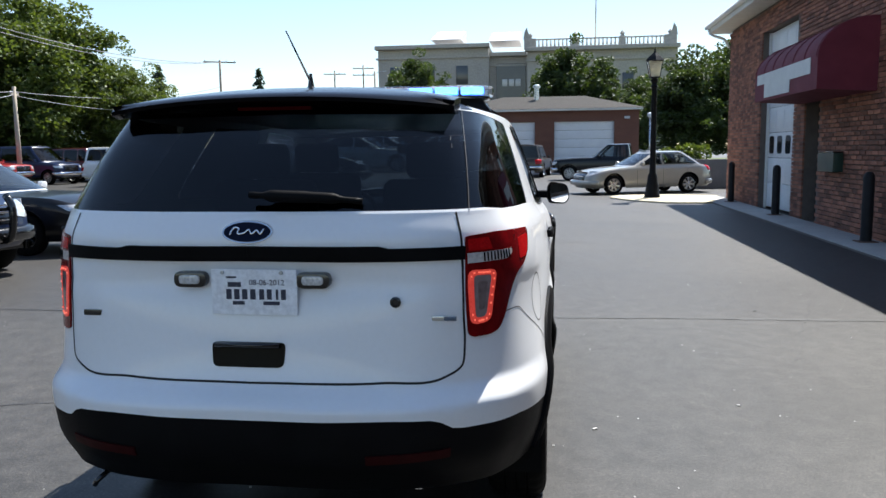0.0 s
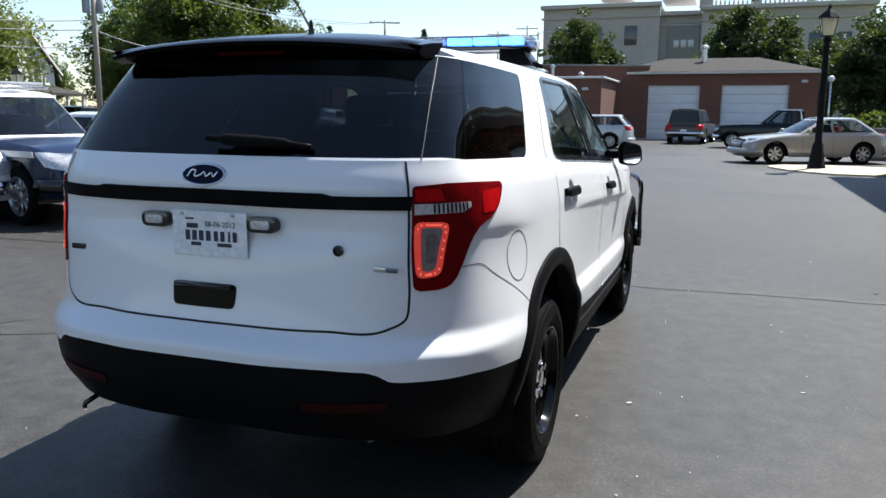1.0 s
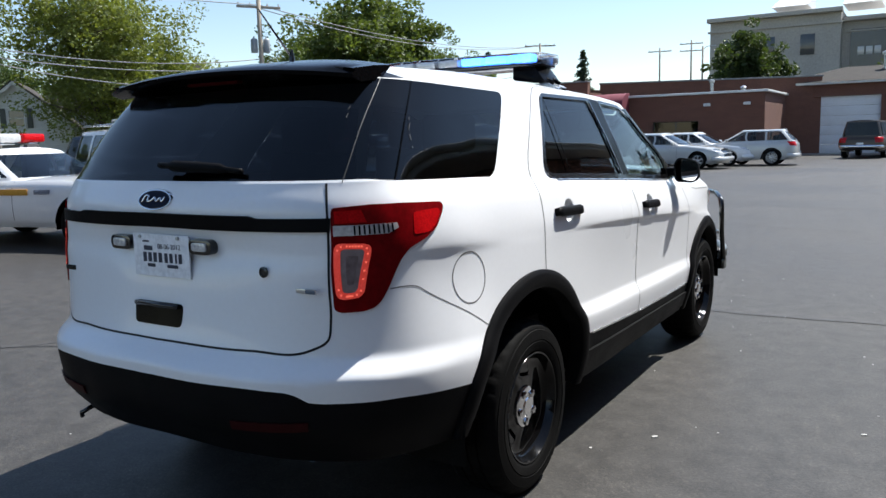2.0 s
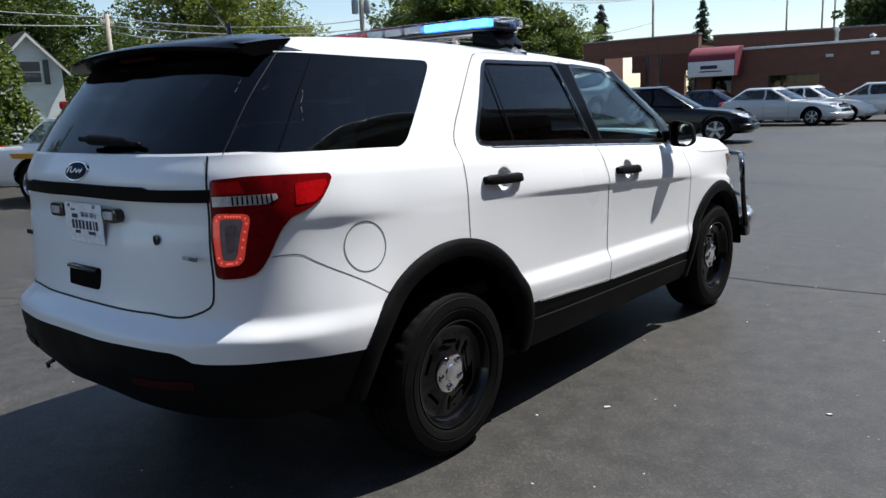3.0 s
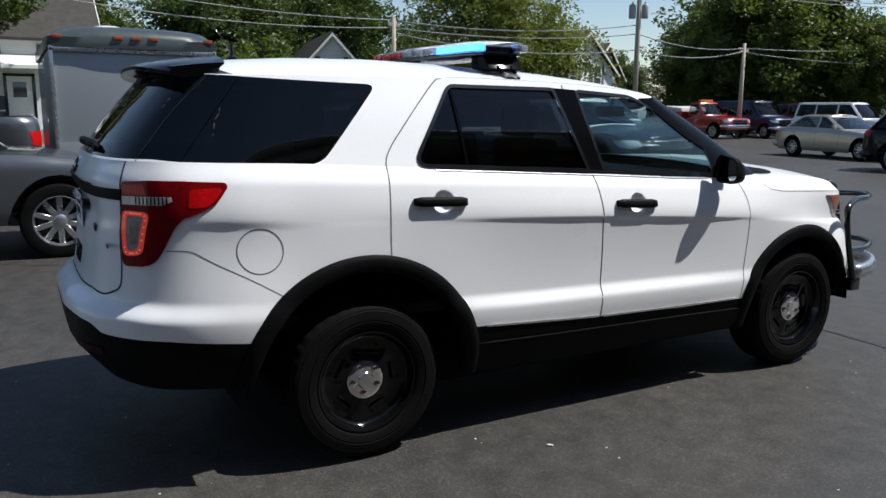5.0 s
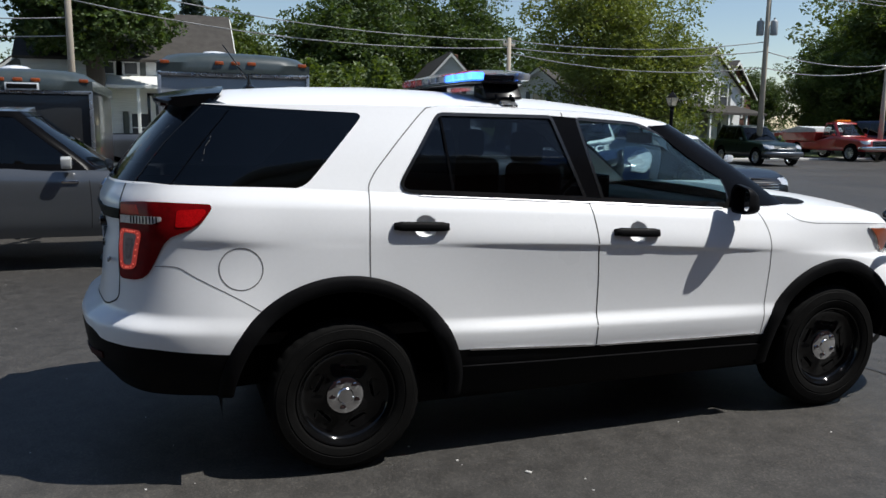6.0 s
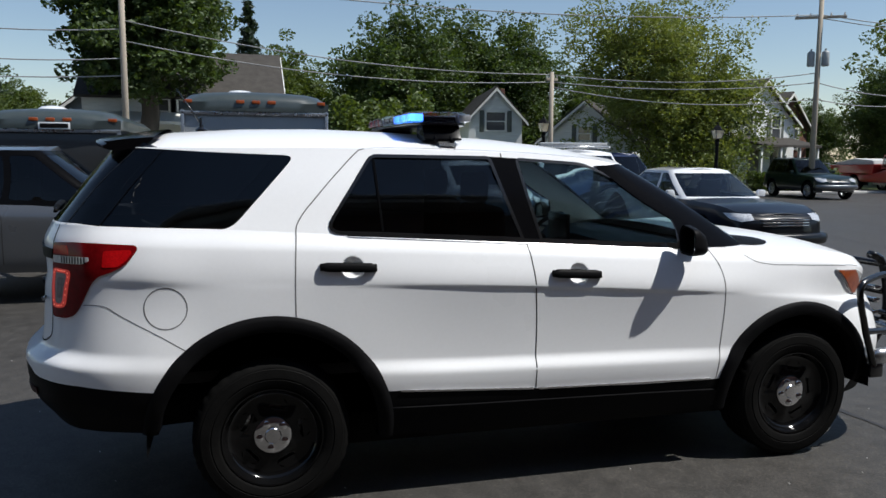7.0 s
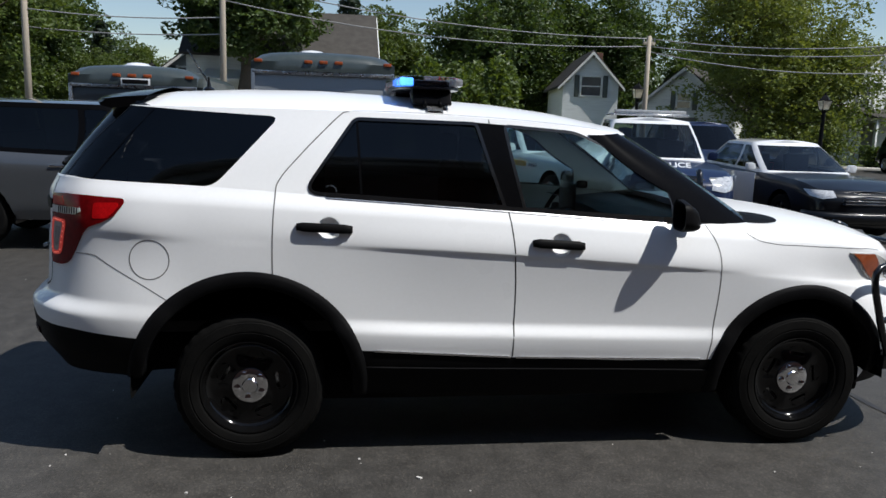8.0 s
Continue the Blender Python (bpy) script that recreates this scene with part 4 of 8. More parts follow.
                rows.append([bm.verts.new((y0 + (y1 - y0) * t, z + hgt * math.cos(a), w + .010 * math.sin(a))) for a in np.linspace(0, 2 * math.pi, 10, endpoint=False)])
            for A, B in zip(rows, rows[1:]):
                for k in range(10):
                    bm.faces.new((A[k], A[(k + 1) % 10], B[(k + 1) % 10], B[k]))
            bm.faces.new(rows[0])
            bm.faces.new(rows[-1])
            bmesh.ops.recalc_face_normals(bm, faces=bm.faces[:])
            box(bm, (y0 + .012, z0, .008), (.03, .034, .024), .008)
            box(bm, (y1 - .02, z1, .008), (.045, .036, .024), .008)
            return SIDE.lay(bm)
        both_sides("door_handle", handle, PLASTIC, car, "black door handle")

    # mirrors
    for s in (-1, 1):
        bm = bmesh.new()
        prof = rounded([(.948, 1.174), (1.068, 1.170), (1.100, 1.205), (1.088, 1.306), (.968, 1.328), (.940, 1.29)], .036, 4)
        A = [bm.verts.new((x * s, 2.095, z)) for x, z in prof]
        B = [bm.verts.new((x * s, 2.125, z)) for x, z in prof]
        cx, cz = 1.025, 1.245
        C = [bm.verts.new(((cx + (x - cx) * .84) * s, 2.165, cz - .014 + (z - cz) * .78)) for x, z in prof]
        D = [bm.verts.new(((cx + (x - cx) * .5) * s, 2.19, cz - .032 + (z - cz) * .42)) for x, z in prof]
        E0 = [bm.verts.new(((cx + (x - cx) * .9) * s, 2.095, cz + (z - cz) * .88)) for x, z in prof]
        E1 = [bm.verts.new(((cx + (x - cx) * .9) * s, 2.108, cz + (z - cz) * .88)) for x, z in prof]
        k = len(prof)
        for P, Q in ((E1, E0), (E0, A), (A, B), (B, C), (C, D)):
            for i in range(k):
                bm.faces.new((P[i], P[(i + 1) % k], Q[(i + 1) % k], Q[i]))
        bm.faces.new(D)
        bmesh.ops.recalc_face_normals(bm, faces=bm.faces[:])
        box(bm, (.90 * s, 2.19, 1.235), (.14, .08, .055), .02)
        mir = part("door_mirror", bm, PLASTIC, car, "black folding door mirror")
        bm = bmesh.new()
        bm.faces.new([bm.verts.new(((cx + (x - cx) * .9) * s, 2.102 + (1.10 - x) * .20, cz + (z - cz) * .88)) for x, z in prof])
        part("mirror_glass", bm, material("mirror", (.9, .9, .9), rough=.02, metal=1, grain=0), mir)
        bm = bmesh.new()
        poly = CAB.poly([(2.12, 1.345), (2.13, 1.21), (2.35, 1.20), (2.25, 1.26)])
        bm = patch(CAB, poly, .004, .006, .05)
        part("mirror_sail", flip(bm) if s < 0 else bm, SATIN, mir)

    # nose: head lamps, grille, cowl
    for s in (-1, 1):
        bm = patch(SIDE, [(3.12, 1.050), (3.30, 1.042), (3.62, .955), (3.75, .90), (3.60, .865), (3.42, .88), (3.28, .945)], .008, .02, .03)
        hl = part("head_lamp", flip(bm) if s < 0 else bm, CLEAR_LENS, car, "clear head lamp with amber corner")
        bm = patch(SIDE, [(3.135, 1.046), (3.30, 1.038), (3.47, .935), (3.40, .893), (3.285, .950)], .012, .01, .03)
        part("side_marker", flip(bm) if s < 0 else bm, MARKER, hl)
    part("grille", mirrored(patch(SIDE, [(3.78, .62), (4.37, .62), (4.37, .94), (3.78, .90)], .006, .01, .05)), SATIN, car)
    for z in (.70, .78, .86):
        bm = bmesh.new()
        box(bm, (0, 3.78, z), (1.1, .05, .028), .008)
        part("grille_bar", bm, CHROME, car)
    bm = lid(CAB, 2.1, 3.15, 0, 20, 6, 2, lambda y: 1.158, .012)
    for v in bm.verts:
        v.co.y += .05 * (1 - abs(v.co.x) / .9) + .06
        v.co.z = 1.196 - .01 * abs(v.co.x)
    part("cowl", bm, PLASTIC, car)
    for s in (-1, 1):
        bm, rows = bmesh.new(), []
        for k in (1, .75, .5, .25, .02):
            row = []
            for a in np.linspace(0, 2 * math.pi, 28, endpoint=False):
                x, y = .70 + .13 * k * math.cos(a), 2.62 + .17 * k * math.sin(a)
                hit = tree.ray_cast(Vector((x, y, 1.6)), Vector((0, 0, -1)))[0]
                row.append(bm.verts.new((x * s, y, (hit.z if hit else 1.19) + .004 + .012 * (1 - k))))
            rows.append(row)
        for A, B in zip(rows, rows[1:]):
            for k in range(28):
                bm.faces.new((A[k], A[(k + 1) % 28], B[(k + 1) % 28], B[k]))
        bmesh.ops.recalc_face_normals(bm, faces=bm.faces[:])
        part("cowl_corner", bm, PLASTIC, car)
    # push bar
    pb = SATIN
    for s in (-1, 1):
        bm = bmesh.new()
        tube(bm, smooth_line([(.36 * s, 3.72, .42), (.36 * s, 3.93, .44), (.36 * s, 4.0, .52), (.36 * s, 4.0, .95), (.36 * s, 3.97, 1.02), (.36 * s, 3.88, 1.05)], 4), .026, 10)
        part("push_bar_upright", bm, pb, car, "black tubular push bar")
    for z in (.60, .80, .98):
        bm = bmesh.new()
        tube(bm, [(-.36, 4.0, z), (.36, 4.0, z)], .022, 10)
        part("push_bar_rail", bm, pb, car)
    for s in (-1, 1):
        bm = bmesh.new()
        tube(bm, smooth_line([(.36 * s, 4.0, .97), (.60 * s, 3.95, .99), (.82 * s, 3.68, 1.0), (.93 * s, 3.37, 1.0), (.985 * s, 3.235, .965), (.985 * s, 3.28, .72), (.985 * s, 3.36, .50)], 5), .019, 10)
        tube(bm, smooth_line([(.36 * s, 4.0, .66), (.66 * s, 3.93, .67), (.90 * s, 3.58, .68), (.985 * s, 3.285, .70)], 5), .019, 10)
        box(bm, (.965 * s, 3.37, .47), (.07, .09, .08), .012)
        part("push_bar_wing", bm, pb, car, "black wrap-round push bar wing")

    bm = bmesh.new()
    tube(bm, smooth_line([(-.97, 3.36, .545), (-.95, 3.52, .55), (-.80, 3.80, .555), (-.50, 3.97, .56), (0, 4.02, .56), (.50, 3.97, .56), (.80, 3.80, .555), (.95, 3.52, .55), (.97, 3.36, .545)], 5), .036, 10)
    for v in bm.verts:
        v.co.z = .553 + (v.co.z - .553) * 1.35
    part("bumper_guard", bm, ALLOY, car, "bright lower bumper guard")
    # light bar
    bm = bmesh.new()
    prism(bm, rounded([(-.60, .72), (-.50, .665), (0, .64), (.50, .665), (.60, .72), (.60, .93), (.50, .985), (0, 1.01), (-.50, .985), (-.60, .93)], .05, 3), 1.826, 1.842, "z", .006)
    lb = part("light_bar_base", bm, SATIN, car, "roof light bar with clear, blue and red modules")
    mods = [(-.52, "red"), (-.39, "red"), (-.26, "red"), (-.13, "clear"), (0, "clear"), (.13, "clear"), (.26, "blue"), (.39, "blue"), (.52, "blue")]
    red_m = material("red bar module", (.55, .03, .03), (.4, .02, .02), scale=40, rough=.12, coat=1, grain=.3)
    blue_m = material("lit blue bar module", (.15, .45, .9), (.1, .35, .8), scale=40, rough=.12, coat=1, emit=((.05, .22, 1.0), 4.0), grain=.3)
    clear_m = material("silver bar module", (.6, .62, .64), (.3, .31, .33), scale=60, rough=.15, coat=1, metal=.4, grain=.4)
    for x, k in mods:
        for y in (.70, .955):
            bm = bmesh.new()
            box(bm, (x, y, 1.866), (.112, .07, .038), .008)
            part("bar_module", bm, {"red": red_m, "blue": blue_m if y < .8 else clear_m, "clear": clear_m}[k], lb)
    bm = bmesh.new()
    box(bm, (0, .825, 1.862), (1.10, .18, .028), .01)
    part("bar_core", bm, SATIN, lb)
    bm = bmesh.new()
    prism(bm, rounded([(-.615, .715), (-.51, .655), (0, .63), (.51, .655), (.615, .715), (.615, .935), (.51, .995), (0, 1.02), (-.51, .995), (-.615, .935)], .05, 3), 1.844, 1.893, "z", .012)
    part("bar_dome", bm, glazing("clear dome", (.92, .94, .96)), lb)
    for s in (-1, 1):
        bm = bmesh.new()
        prism(bm, rounded([(.45 * s, 1.765), (.45 * s, 1.83), (.56 * s, 1.83), (.615 * s, 1.752), (.56 * s, 1.745)], .01, 2), .73, .93, "y", .006)
        for y in (.79, .87):
            tube(bm, [(.56 * s, y, 1.79), (.635 * s, y, 1.742)], .010, 8)
        part("bar_foot", bm, GLOSS, lb)
        bm = bmesh.new()
        A = [[bm.verts.new((x * s, y, z)) for x, z in ((.56, 1.757), (.60, 1.747), (.64, 1.735), (.665, 1.721))] for y in (.80, .88)]
        B = [[bm.verts.new((x * s, y, z)) for x, z in ((.56, 1.740), (.60, 1.728), (.64, 1.715), (.66, 1.702))] for y in (.80, .88)]
        for k in range(3):
            bm.faces.new((A[0][k], A[0][k + 1], A[1][k + 1], A[1][k]))
            bm.faces.new((A[0][k], A[0][k + 1], B[0][k + 1], B[0][k]))
            bm.faces.new((A[1][k], A[1][k + 1], B[1][k + 1], B[1][k]))
        bmesh.ops.recalc_face_normals(bm, faces=bm.faces[:])
        part("bar_strap", bm, ALLOY, lb, "bright strap over the roof edge")
    for o in (lb, *lb.children):
        o.data.transform(Matrix.Translation((0, .06, 0)) @ Matrix.Diagonal((1.07, 1, 1, 1)))

    # cabin furniture
    bm = bmesh.new()
    box(bm, (0, .9, .62), (1.5, 2.9, .06), .01)
    box(bm, (0, -.42, .95), (1.30, .1, .5), .02)
    part("cabin_floor", bm, CABIN, car)
    for x, y in ((.42, 1.35), (-.42, 1.35), (.42, .45), (-.42, .45)):
        bm = bmesh.new()
        box(bm, (x, y + .1, .84), (.52, .55, .2), .06, None, 3)
        box(bm, (x, y - .18, 1.13), (.50, .14, .56), .06, pose(0, 0, 0), 3)
        box(bm, (x, y - .22, 1.50), (.26, .10, .17), .045, None, 3)
        tube(bm, [(x - .06, y - .21, 1.36), (x - .06, y - .22, 1.46)], .007, 6)
        tube(bm, [(x + .06, y - .21, 1.36), (x + .06, y - .22, 1.46)], .007, 6)
        part("car_seat", bm, SEAT, car)
    bm = bmesh.new()
    prism(bm, rounded([(2.02, .75), (1.98, 1.06), (2.06, 1.16), (2.35, 1.19), (2.62, 1.165), (2.62, .75)], .03, 3), -.80, .80, "x", .01)
    box(bm, (0, 1.55, .80), (.30, 1.0, .30), .03)
    part("dashboard", bm, CABIN, car)
    bm = bmesh.new()
    ringpts = [Vector((-.42, 0, 0)) + Matrix.Rotation(radians(-25), 3, "X") @ Vector((.19 * math.cos(a), 0, .19 * math.sin(a))) + Vector((0, 1.86, 1.08)) for a in np.linspace(0, 2 * math.pi, 28, endpoint=False)]
    tube(bm, ringpts, .015, 8, True)
    lathe(bm, [(.07, -.01), (.07, .02), (0, .03)], 16, "y", (-.42, 1.87, 1.08))
    box(bm, (-.42, 1.87, 1.08), (.34, .02, .03), .006)
    tube(bm, [(-.42, 1.88, 1.08), (-.42, 2.1, 1.0)], .03, 8)
    part("steering_wheel", bm, CABIN, car)
    bm = bmesh.new()
    box(bm, (-.02, 1.72, 1.13), (.30, .22, .02), .006)
    box(bm, (-.02, 1.83, 1.22), (.30, .02, .20), .006, None)
    tube(bm, [(-.02, 1.75, .9), (-.02, 1.75, 1.12)], .022, 8)
    part("laptop_mount", bm, SATIN, car)
    bm = bmesh.new()
    box(bm, (0, 2.12, 1.545), (.26, .03, .07), .012)
    tube(bm, [(0, 2.13, 1.57), (0, 2.14, 1.63)], .01, 6)
    part("inner_mirror", bm, SATIN, car)

    for x in (1, -1):
        steel_wheel("rear_wheel", pose(.835 * x, 0, .364), car, x)
        steel_wheel("front_wheel", pose(.835 * x, 2.86, .364), car, x)
    return car


hero()

# ---- ground ----
def asphalt():
    """Worn asphalt: large worn patches, mottled binder and small pale stones in it."""
    m = material("worn asphalt", (.0385, .037, .0355), (.058, .0545, .050), scale=.3, fine=7, rough=.52, grain=.22)
    t = m.node_tree
    add, p = t.nodes.new, t.nodes["Principled BSDF"]
    p.inputs["Specular IOR Level"].default_value = .28
    hsv = p.inputs["Base Color"].links[0].from_node
    tc = add("ShaderNodeTexCoord")
    vor = add("ShaderNodeTexVoronoi")
    vor.inputs["Scale"].default_value = 135
    fine = add("ShaderNodeTexNoise")
    fine.inputs["Scale"].default_value, fine.inputs["Detail"].default_value = 55, 6
    for n in (vor, fine):
        t.links.new(tc.outputs["Object"], n.inputs["Vector"])
    stone = add("ShaderNodeSeparateColor")
    t.links.new(vor.outputs["Color"], stone.inputs[0])
    ramp = add("ShaderNodeValToRGB")
    ramp.color_ramp.elements[0].position, ramp.color_ramp.elements[0].color = 0.0, (.72, .72, .72, 1)
    ramp.color_ramp.elements[1].position, ramp.color_ramp.elements[1].color = 1.0, (1.75, 1.68, 1.56, 1)
    mid = ramp.color_ramp.elements.new(.86)
    mid.color = (1.15, 1.14, 1.12, 1)
    t.links.new(stone.outputs[0], ramp.inputs[0])
    mul = add("ShaderNodeMix")
    mul.data_type, mul.blend_type = "RGBA", "MULTIPLY"
    mul.inputs[0].default_value = 1.0
    t.links.new(hsv.outputs[0], mul.inputs[6])
    t.links.new(ramp.outputs[0], mul.inputs[7])
    t.links.new(mul.outputs[2], p.inputs["Base Color"])
    high = add("ShaderNodeMath")
    high.operation = "ADD"
    t.links.new(stone.outputs[0], high.inputs[0])
    t.links.new(fine.outputs[0], high.inputs[1])
    bp = add("ShaderNodeBump")
    bp.inputs["Strength"].default_value, bp.inputs["Distance"].default_value = 0.6, .002
    t.links.new(high.outputs[0], bp.inputs["Height"])
    t.links.new(bp.outputs[0], p.inputs["Normal"])
    return m


ASPHALT = asphalt()
bm = bmesh.new()
bmesh.ops.create_grid(bm, x_segments=40, y_segments=40, size=400)
ground = part("ground", bm, ASPHALT, None, "", True)
tagged(ground, "grey worn asphalt parking lot with fine stones", "ground", kind="structure")

# ---- other vehicles ----
def paint(name, c, d=None, metal=0.0, rough=0.3):
    m = material(name, c, d or tuple(k * .88 for k in c), scale=1.5, rough=rough, metal=metal, coat=1.0 if max(c) > .1 else .35, grain=.03)
    if max(c) < .1:
        m.node_tree.nodes["Principled BSDF"].inputs["Specular IOR Level"].default_value = .2
    return m


GLASS = glazing("car window glass", (.30, .36, .37))
HEAD = material("head lamp glass", (.72, .73, .74), (.45, .46, .47), scale=25, rough=.08, coat=1.0, grain=.3, metal=.3)


def road_wheel(name, m, parent, r, rim_mat, spokes, s):
    w = new(name)
    w.parent, w.matrix_basis = parent, m
    t = r * .30
    bm = bmesh.new()
    prof = [(r * .68, -t), (r * .8, -t * 1.1), (r * .95, -t), (r, -t * .75), (r, t * .75), (r * .95, t), (r * .8, t * 1.1), (r * .68, t)]
    lathe(bm, [(a, b * s) for a, b in prof], 28, "x", caps=False)
    bmesh.ops.recalc_face_normals(bm, faces=bm.faces[:])
    part("tyre", bm, RUBBER, w)
    bm = bmesh.new()
    lathe(bm, [(a, b * s) for a, b in ((r * .60, -t * .8), (r * .69, -t), (r * .69, t), (r * .66, t * 1.02), (r * .63, t * .8), (r * .61, t * .3))], 28, "x", caps=False)
    lathe(bm, [(a, b * s) for a, b in ((r * .17, t * .3), (r * .17, t * .75), (r * .12, t * .85), (0, t * .87))], 14, "x")
    for k in range(spokes):
        a = k * 2 * math.pi / spokes
        mm = Matrix.Rotation(a, 4, "X") @ Matrix.Translation((t * .6 * s, 0, r * .39))
        box(bm, (0, 0, 0), (t * .25, r * (.15 if spokes > 7 else .22), r * .50), r * .02, mm, 1)
    bmesh.ops.recalc_face_normals(bm, faces=bm.faces[:])
    part("rim", bm, rim_mat, w)
    bm = bmesh.new()
    lathe(bm, [(r * .55, 0), (r * .55, .01 * s), (0, .012 * s)], 20, "x")
    part("brake_disc", bm, SATIN, w)
    return w


def motor_car(name, label, m, *, w, wb, ro, fo, belt, high, cab, body, sill=.28, top=None, lower=None, wheel=.32, rim=ALLOY, spokes=10,
              posts=(), seams=(), glass=None, head=(.66, .80), tail=(.75, .95), grille=(.42, .78), tail_mat=None, roof=None, group="",
              trim=None, bed=None, square=0.0, category="car", mirror_mat=None, hood=None, bumper=None, door_mat=None, pillars=None):
    """A car that faces +y, its rear axle over the origin. belt: the waist's height along y; cab: y of the rear glass's foot and head
    and of the windscreen's head and foot."""
    car = thing(name, label, category, m, group)
    glass, tail_mat, roof, trim = glass or GLASS, tail_mat or RED_LENS, roof or body, trim or PLASTIC
    y0, y1 = -ro, wb + fo
    by, bz = zip(*belt)
    k = 1 - square
    plan = [(0, y0), (.55, y0 + .02 * k), (.84, y0 + .10 * k), (.97, y0 + .10 + .22 * k), (1, -.15), (1, wb * .3), (1, wb * .65), (.99, wb + .1), (.96, y1 - .12 - .33 * k), (.83, y1 - .05 - .11 * k), (.52, y1 - .035 * k), (0, y1)]
    us = [0]
    for (xa, ya), (xb, yb) in zip(plan, plan[1:]):
        us.append(us[-1] + math.hypot((xb - xa) * w, yb - ya))
    cols = []
    mid = (y0 + y1) / 2
    for u, (fx, y) in zip(us, plan):
        z = float(np.interp(y, by, bz))
        end = 1 if y > mid + wb * .45 else -1 if y < mid - wb * .45 else 0
        lv = []
        for fz, kx, dy in ((0, .93, .10), (.16, .985, .03), (.42, 1.0, 0), (.72, .99, .015), (.90, .965, .045), (1, .90, .13)):
            lv.append((fx * w * kx, y - end * dy, sill + (z - sill) * fz))
        cols.append((u, lv))
    tub = Skin(cols)
    n = max(24, int(us[-1] / .09))
    r = wheel
    wells = [ring((tub.u_of(yy, .5), r * 1.02), r * 1.22, 0, 348, 24) for yy in (0, wb)]
    stations = np.linspace(0, us[-1], n)
    split = (lambda q: tub.lo(q) + (tub.hi(q) - tub.lo(q)) * .24) if lower else tub.lo
    bm = sheet(stations, split, tub.hi, 12, wells)
    part("body_side", mirrored(tub.lay(bm)), body, car, flat_over=60)
    if lower:
        bm = sheet(stations, tub.lo, split, 4, wells)
        part("lower_body", mirrored(tub.lay(bm)), lower, car, flat_over=60)
    bm = bmesh.new()
    box(bm, (0, (y0 + y1) / 2, sill + .06), (w * 1.35, y1 - y0 - .5, .10), .02)
    part("floor_pan", bm, SATIN, car)
    for yy in (0, wb):
        for s in (-1, 1):
            bm = bmesh.new()
            A = [[bm.verts.new((x * s, yy + r * 1.26 * math.cos(radians(a)), r * 1.02 + r * 1.26 * math.sin(radians(a)))) for a in range(-10, 191, 20)] for x in (w * .55, w * .97)]
            for q in range(10):
                bm.faces.new((A[0][q], A[0][q + 1], A[1][q + 1], A[1][q]))
            bm.faces.new([bm.verts.new(v.co) for v in A[0]])
            part("wheel_well", bm, SATIN, car)
    # hood and tail lid
    rb, rt, ft, fb = cab
    u_f, u_r = tub.u_of(fb - .30, float(np.interp(fb - .3, by, bz)) - .01), tub.u_of(rb + .25, float(np.interp(rb + .25, by, bz)) - .01)
    part("hood", lid(tub, u_f, us[-1], .035, 26, 8), hood or body, car)
    if bed:
        part("bed_floor", lid(tub, 0, u_r, 0, 20, 6, 2, None, .45), SATIN, car)
    elif y0 + .12 < rb - .05:
        part("tail_lid", lid(tub, 0, u_r, .03, 20, 8), body, car)
    # cabin
    wbse, wt, zt = w * .90, top or w * .70, high - .055
    zb = lambda y: float(np.interp(y, by, bz)) - .004
    ca = [((0, rb), (0, rt)), ((.6, rb + .02), (.6, rt + .02)), ((.93, rb + .12), (.93, rt + .07)), ((1, rb + .30), (1, rt + .2))]
    ys = np.linspace(0, 1, 5)[1:-1]
    la, lb_, ta, tb = rb + .30, fb - .42, rt + .2, ft - .2
    ca += [((1, la + (lb_ - la) * t), (1, ta + (tb - ta) * t)) for t in ys]
    ca += [((1, fb - .42), (1, ft - .2)), ((.95, fb - .22), (.95, ft - .07)), ((.6, fb - .06), (.6, ft)), ((0, fb), (0, ft + .03))]
    cu, cc = 0, []
    for i, ((fx, ya), (gx, yb)) in enumerate(ca):
        if i:
            (px, py), (qx, qy) = ca[i - 1]
            cu += (math.hypot((fx - px) * wbse, ya - py) + math.hypot((gx - qx) * wt, yb - qy)) / 2
        z = zb(ya)
        cc.append((cu, [(fx * wbse, ya, z), ((fx * wbse * .52 + gx * wt * .5), (ya + yb) / 2, (z + zt) / 2), (gx * wt, yb, zt)]))
    cabin = Skin(cc)
    def y_at(i, f):
        (a, ya), (b, yb) = ca[i]
        return ya + (yb - ya) * f
    zl, zh = .10, .90
    def zz(y, f):
        z = zb(y)
        return z + (zt - z) * f
    holes, panes = [], []
    edges = [None, *posts, None]
    for a, b in zip(edges, edges[1:]):
        lo0 = y_at(2, zl) + .10 if a is None else a + .035
        hi0 = y_at(2, zh) + .12 if a is None else a + .035
        lo1 = y_at(-3, zl) - .09 if b is None else b - .035
        hi1 = y_at(-3, zh) - .10 if b is None else b - .035
        q = [(lo0, zz(lo0, zl)), (lo1, zz(lo1, zl)), (max(hi1, hi0 + .05), zz(hi1, zh)), (hi0, zz(hi0, zh))]
        poly = cabin.poly(rounded(q, .03, 2))
        holes.append(poly)
        panes.append(("side_glass", poly))
    uw = cabin.us[-3] + .05
    front = [(uw, zz(fb, .09)), (cabin.us[-1] + .1, zz(fb, .09)), (cabin.us[-1] + .1, zt - .05), (uw, zt - .05)]
    ur = cabin.us[2] - .05
    rear = [(-.1, zz(rb, .10)), (ur, zz(rb, .10)), (ur, zt - .05), (-.1, zt - .05)]
    bm = sheet(np.linspace(0, cabin.us[-1], 40), cabin.lo, cabin.hi, 8, holes + [front, rear])
    part("cabin_frame", mirrored(cabin.lay(bm)), pillars or roof, car, flat_over=60)
    part("roof", lid(cabin, 0, cabin.us[-1], .055, 36, 8, 2.2), roof, car)
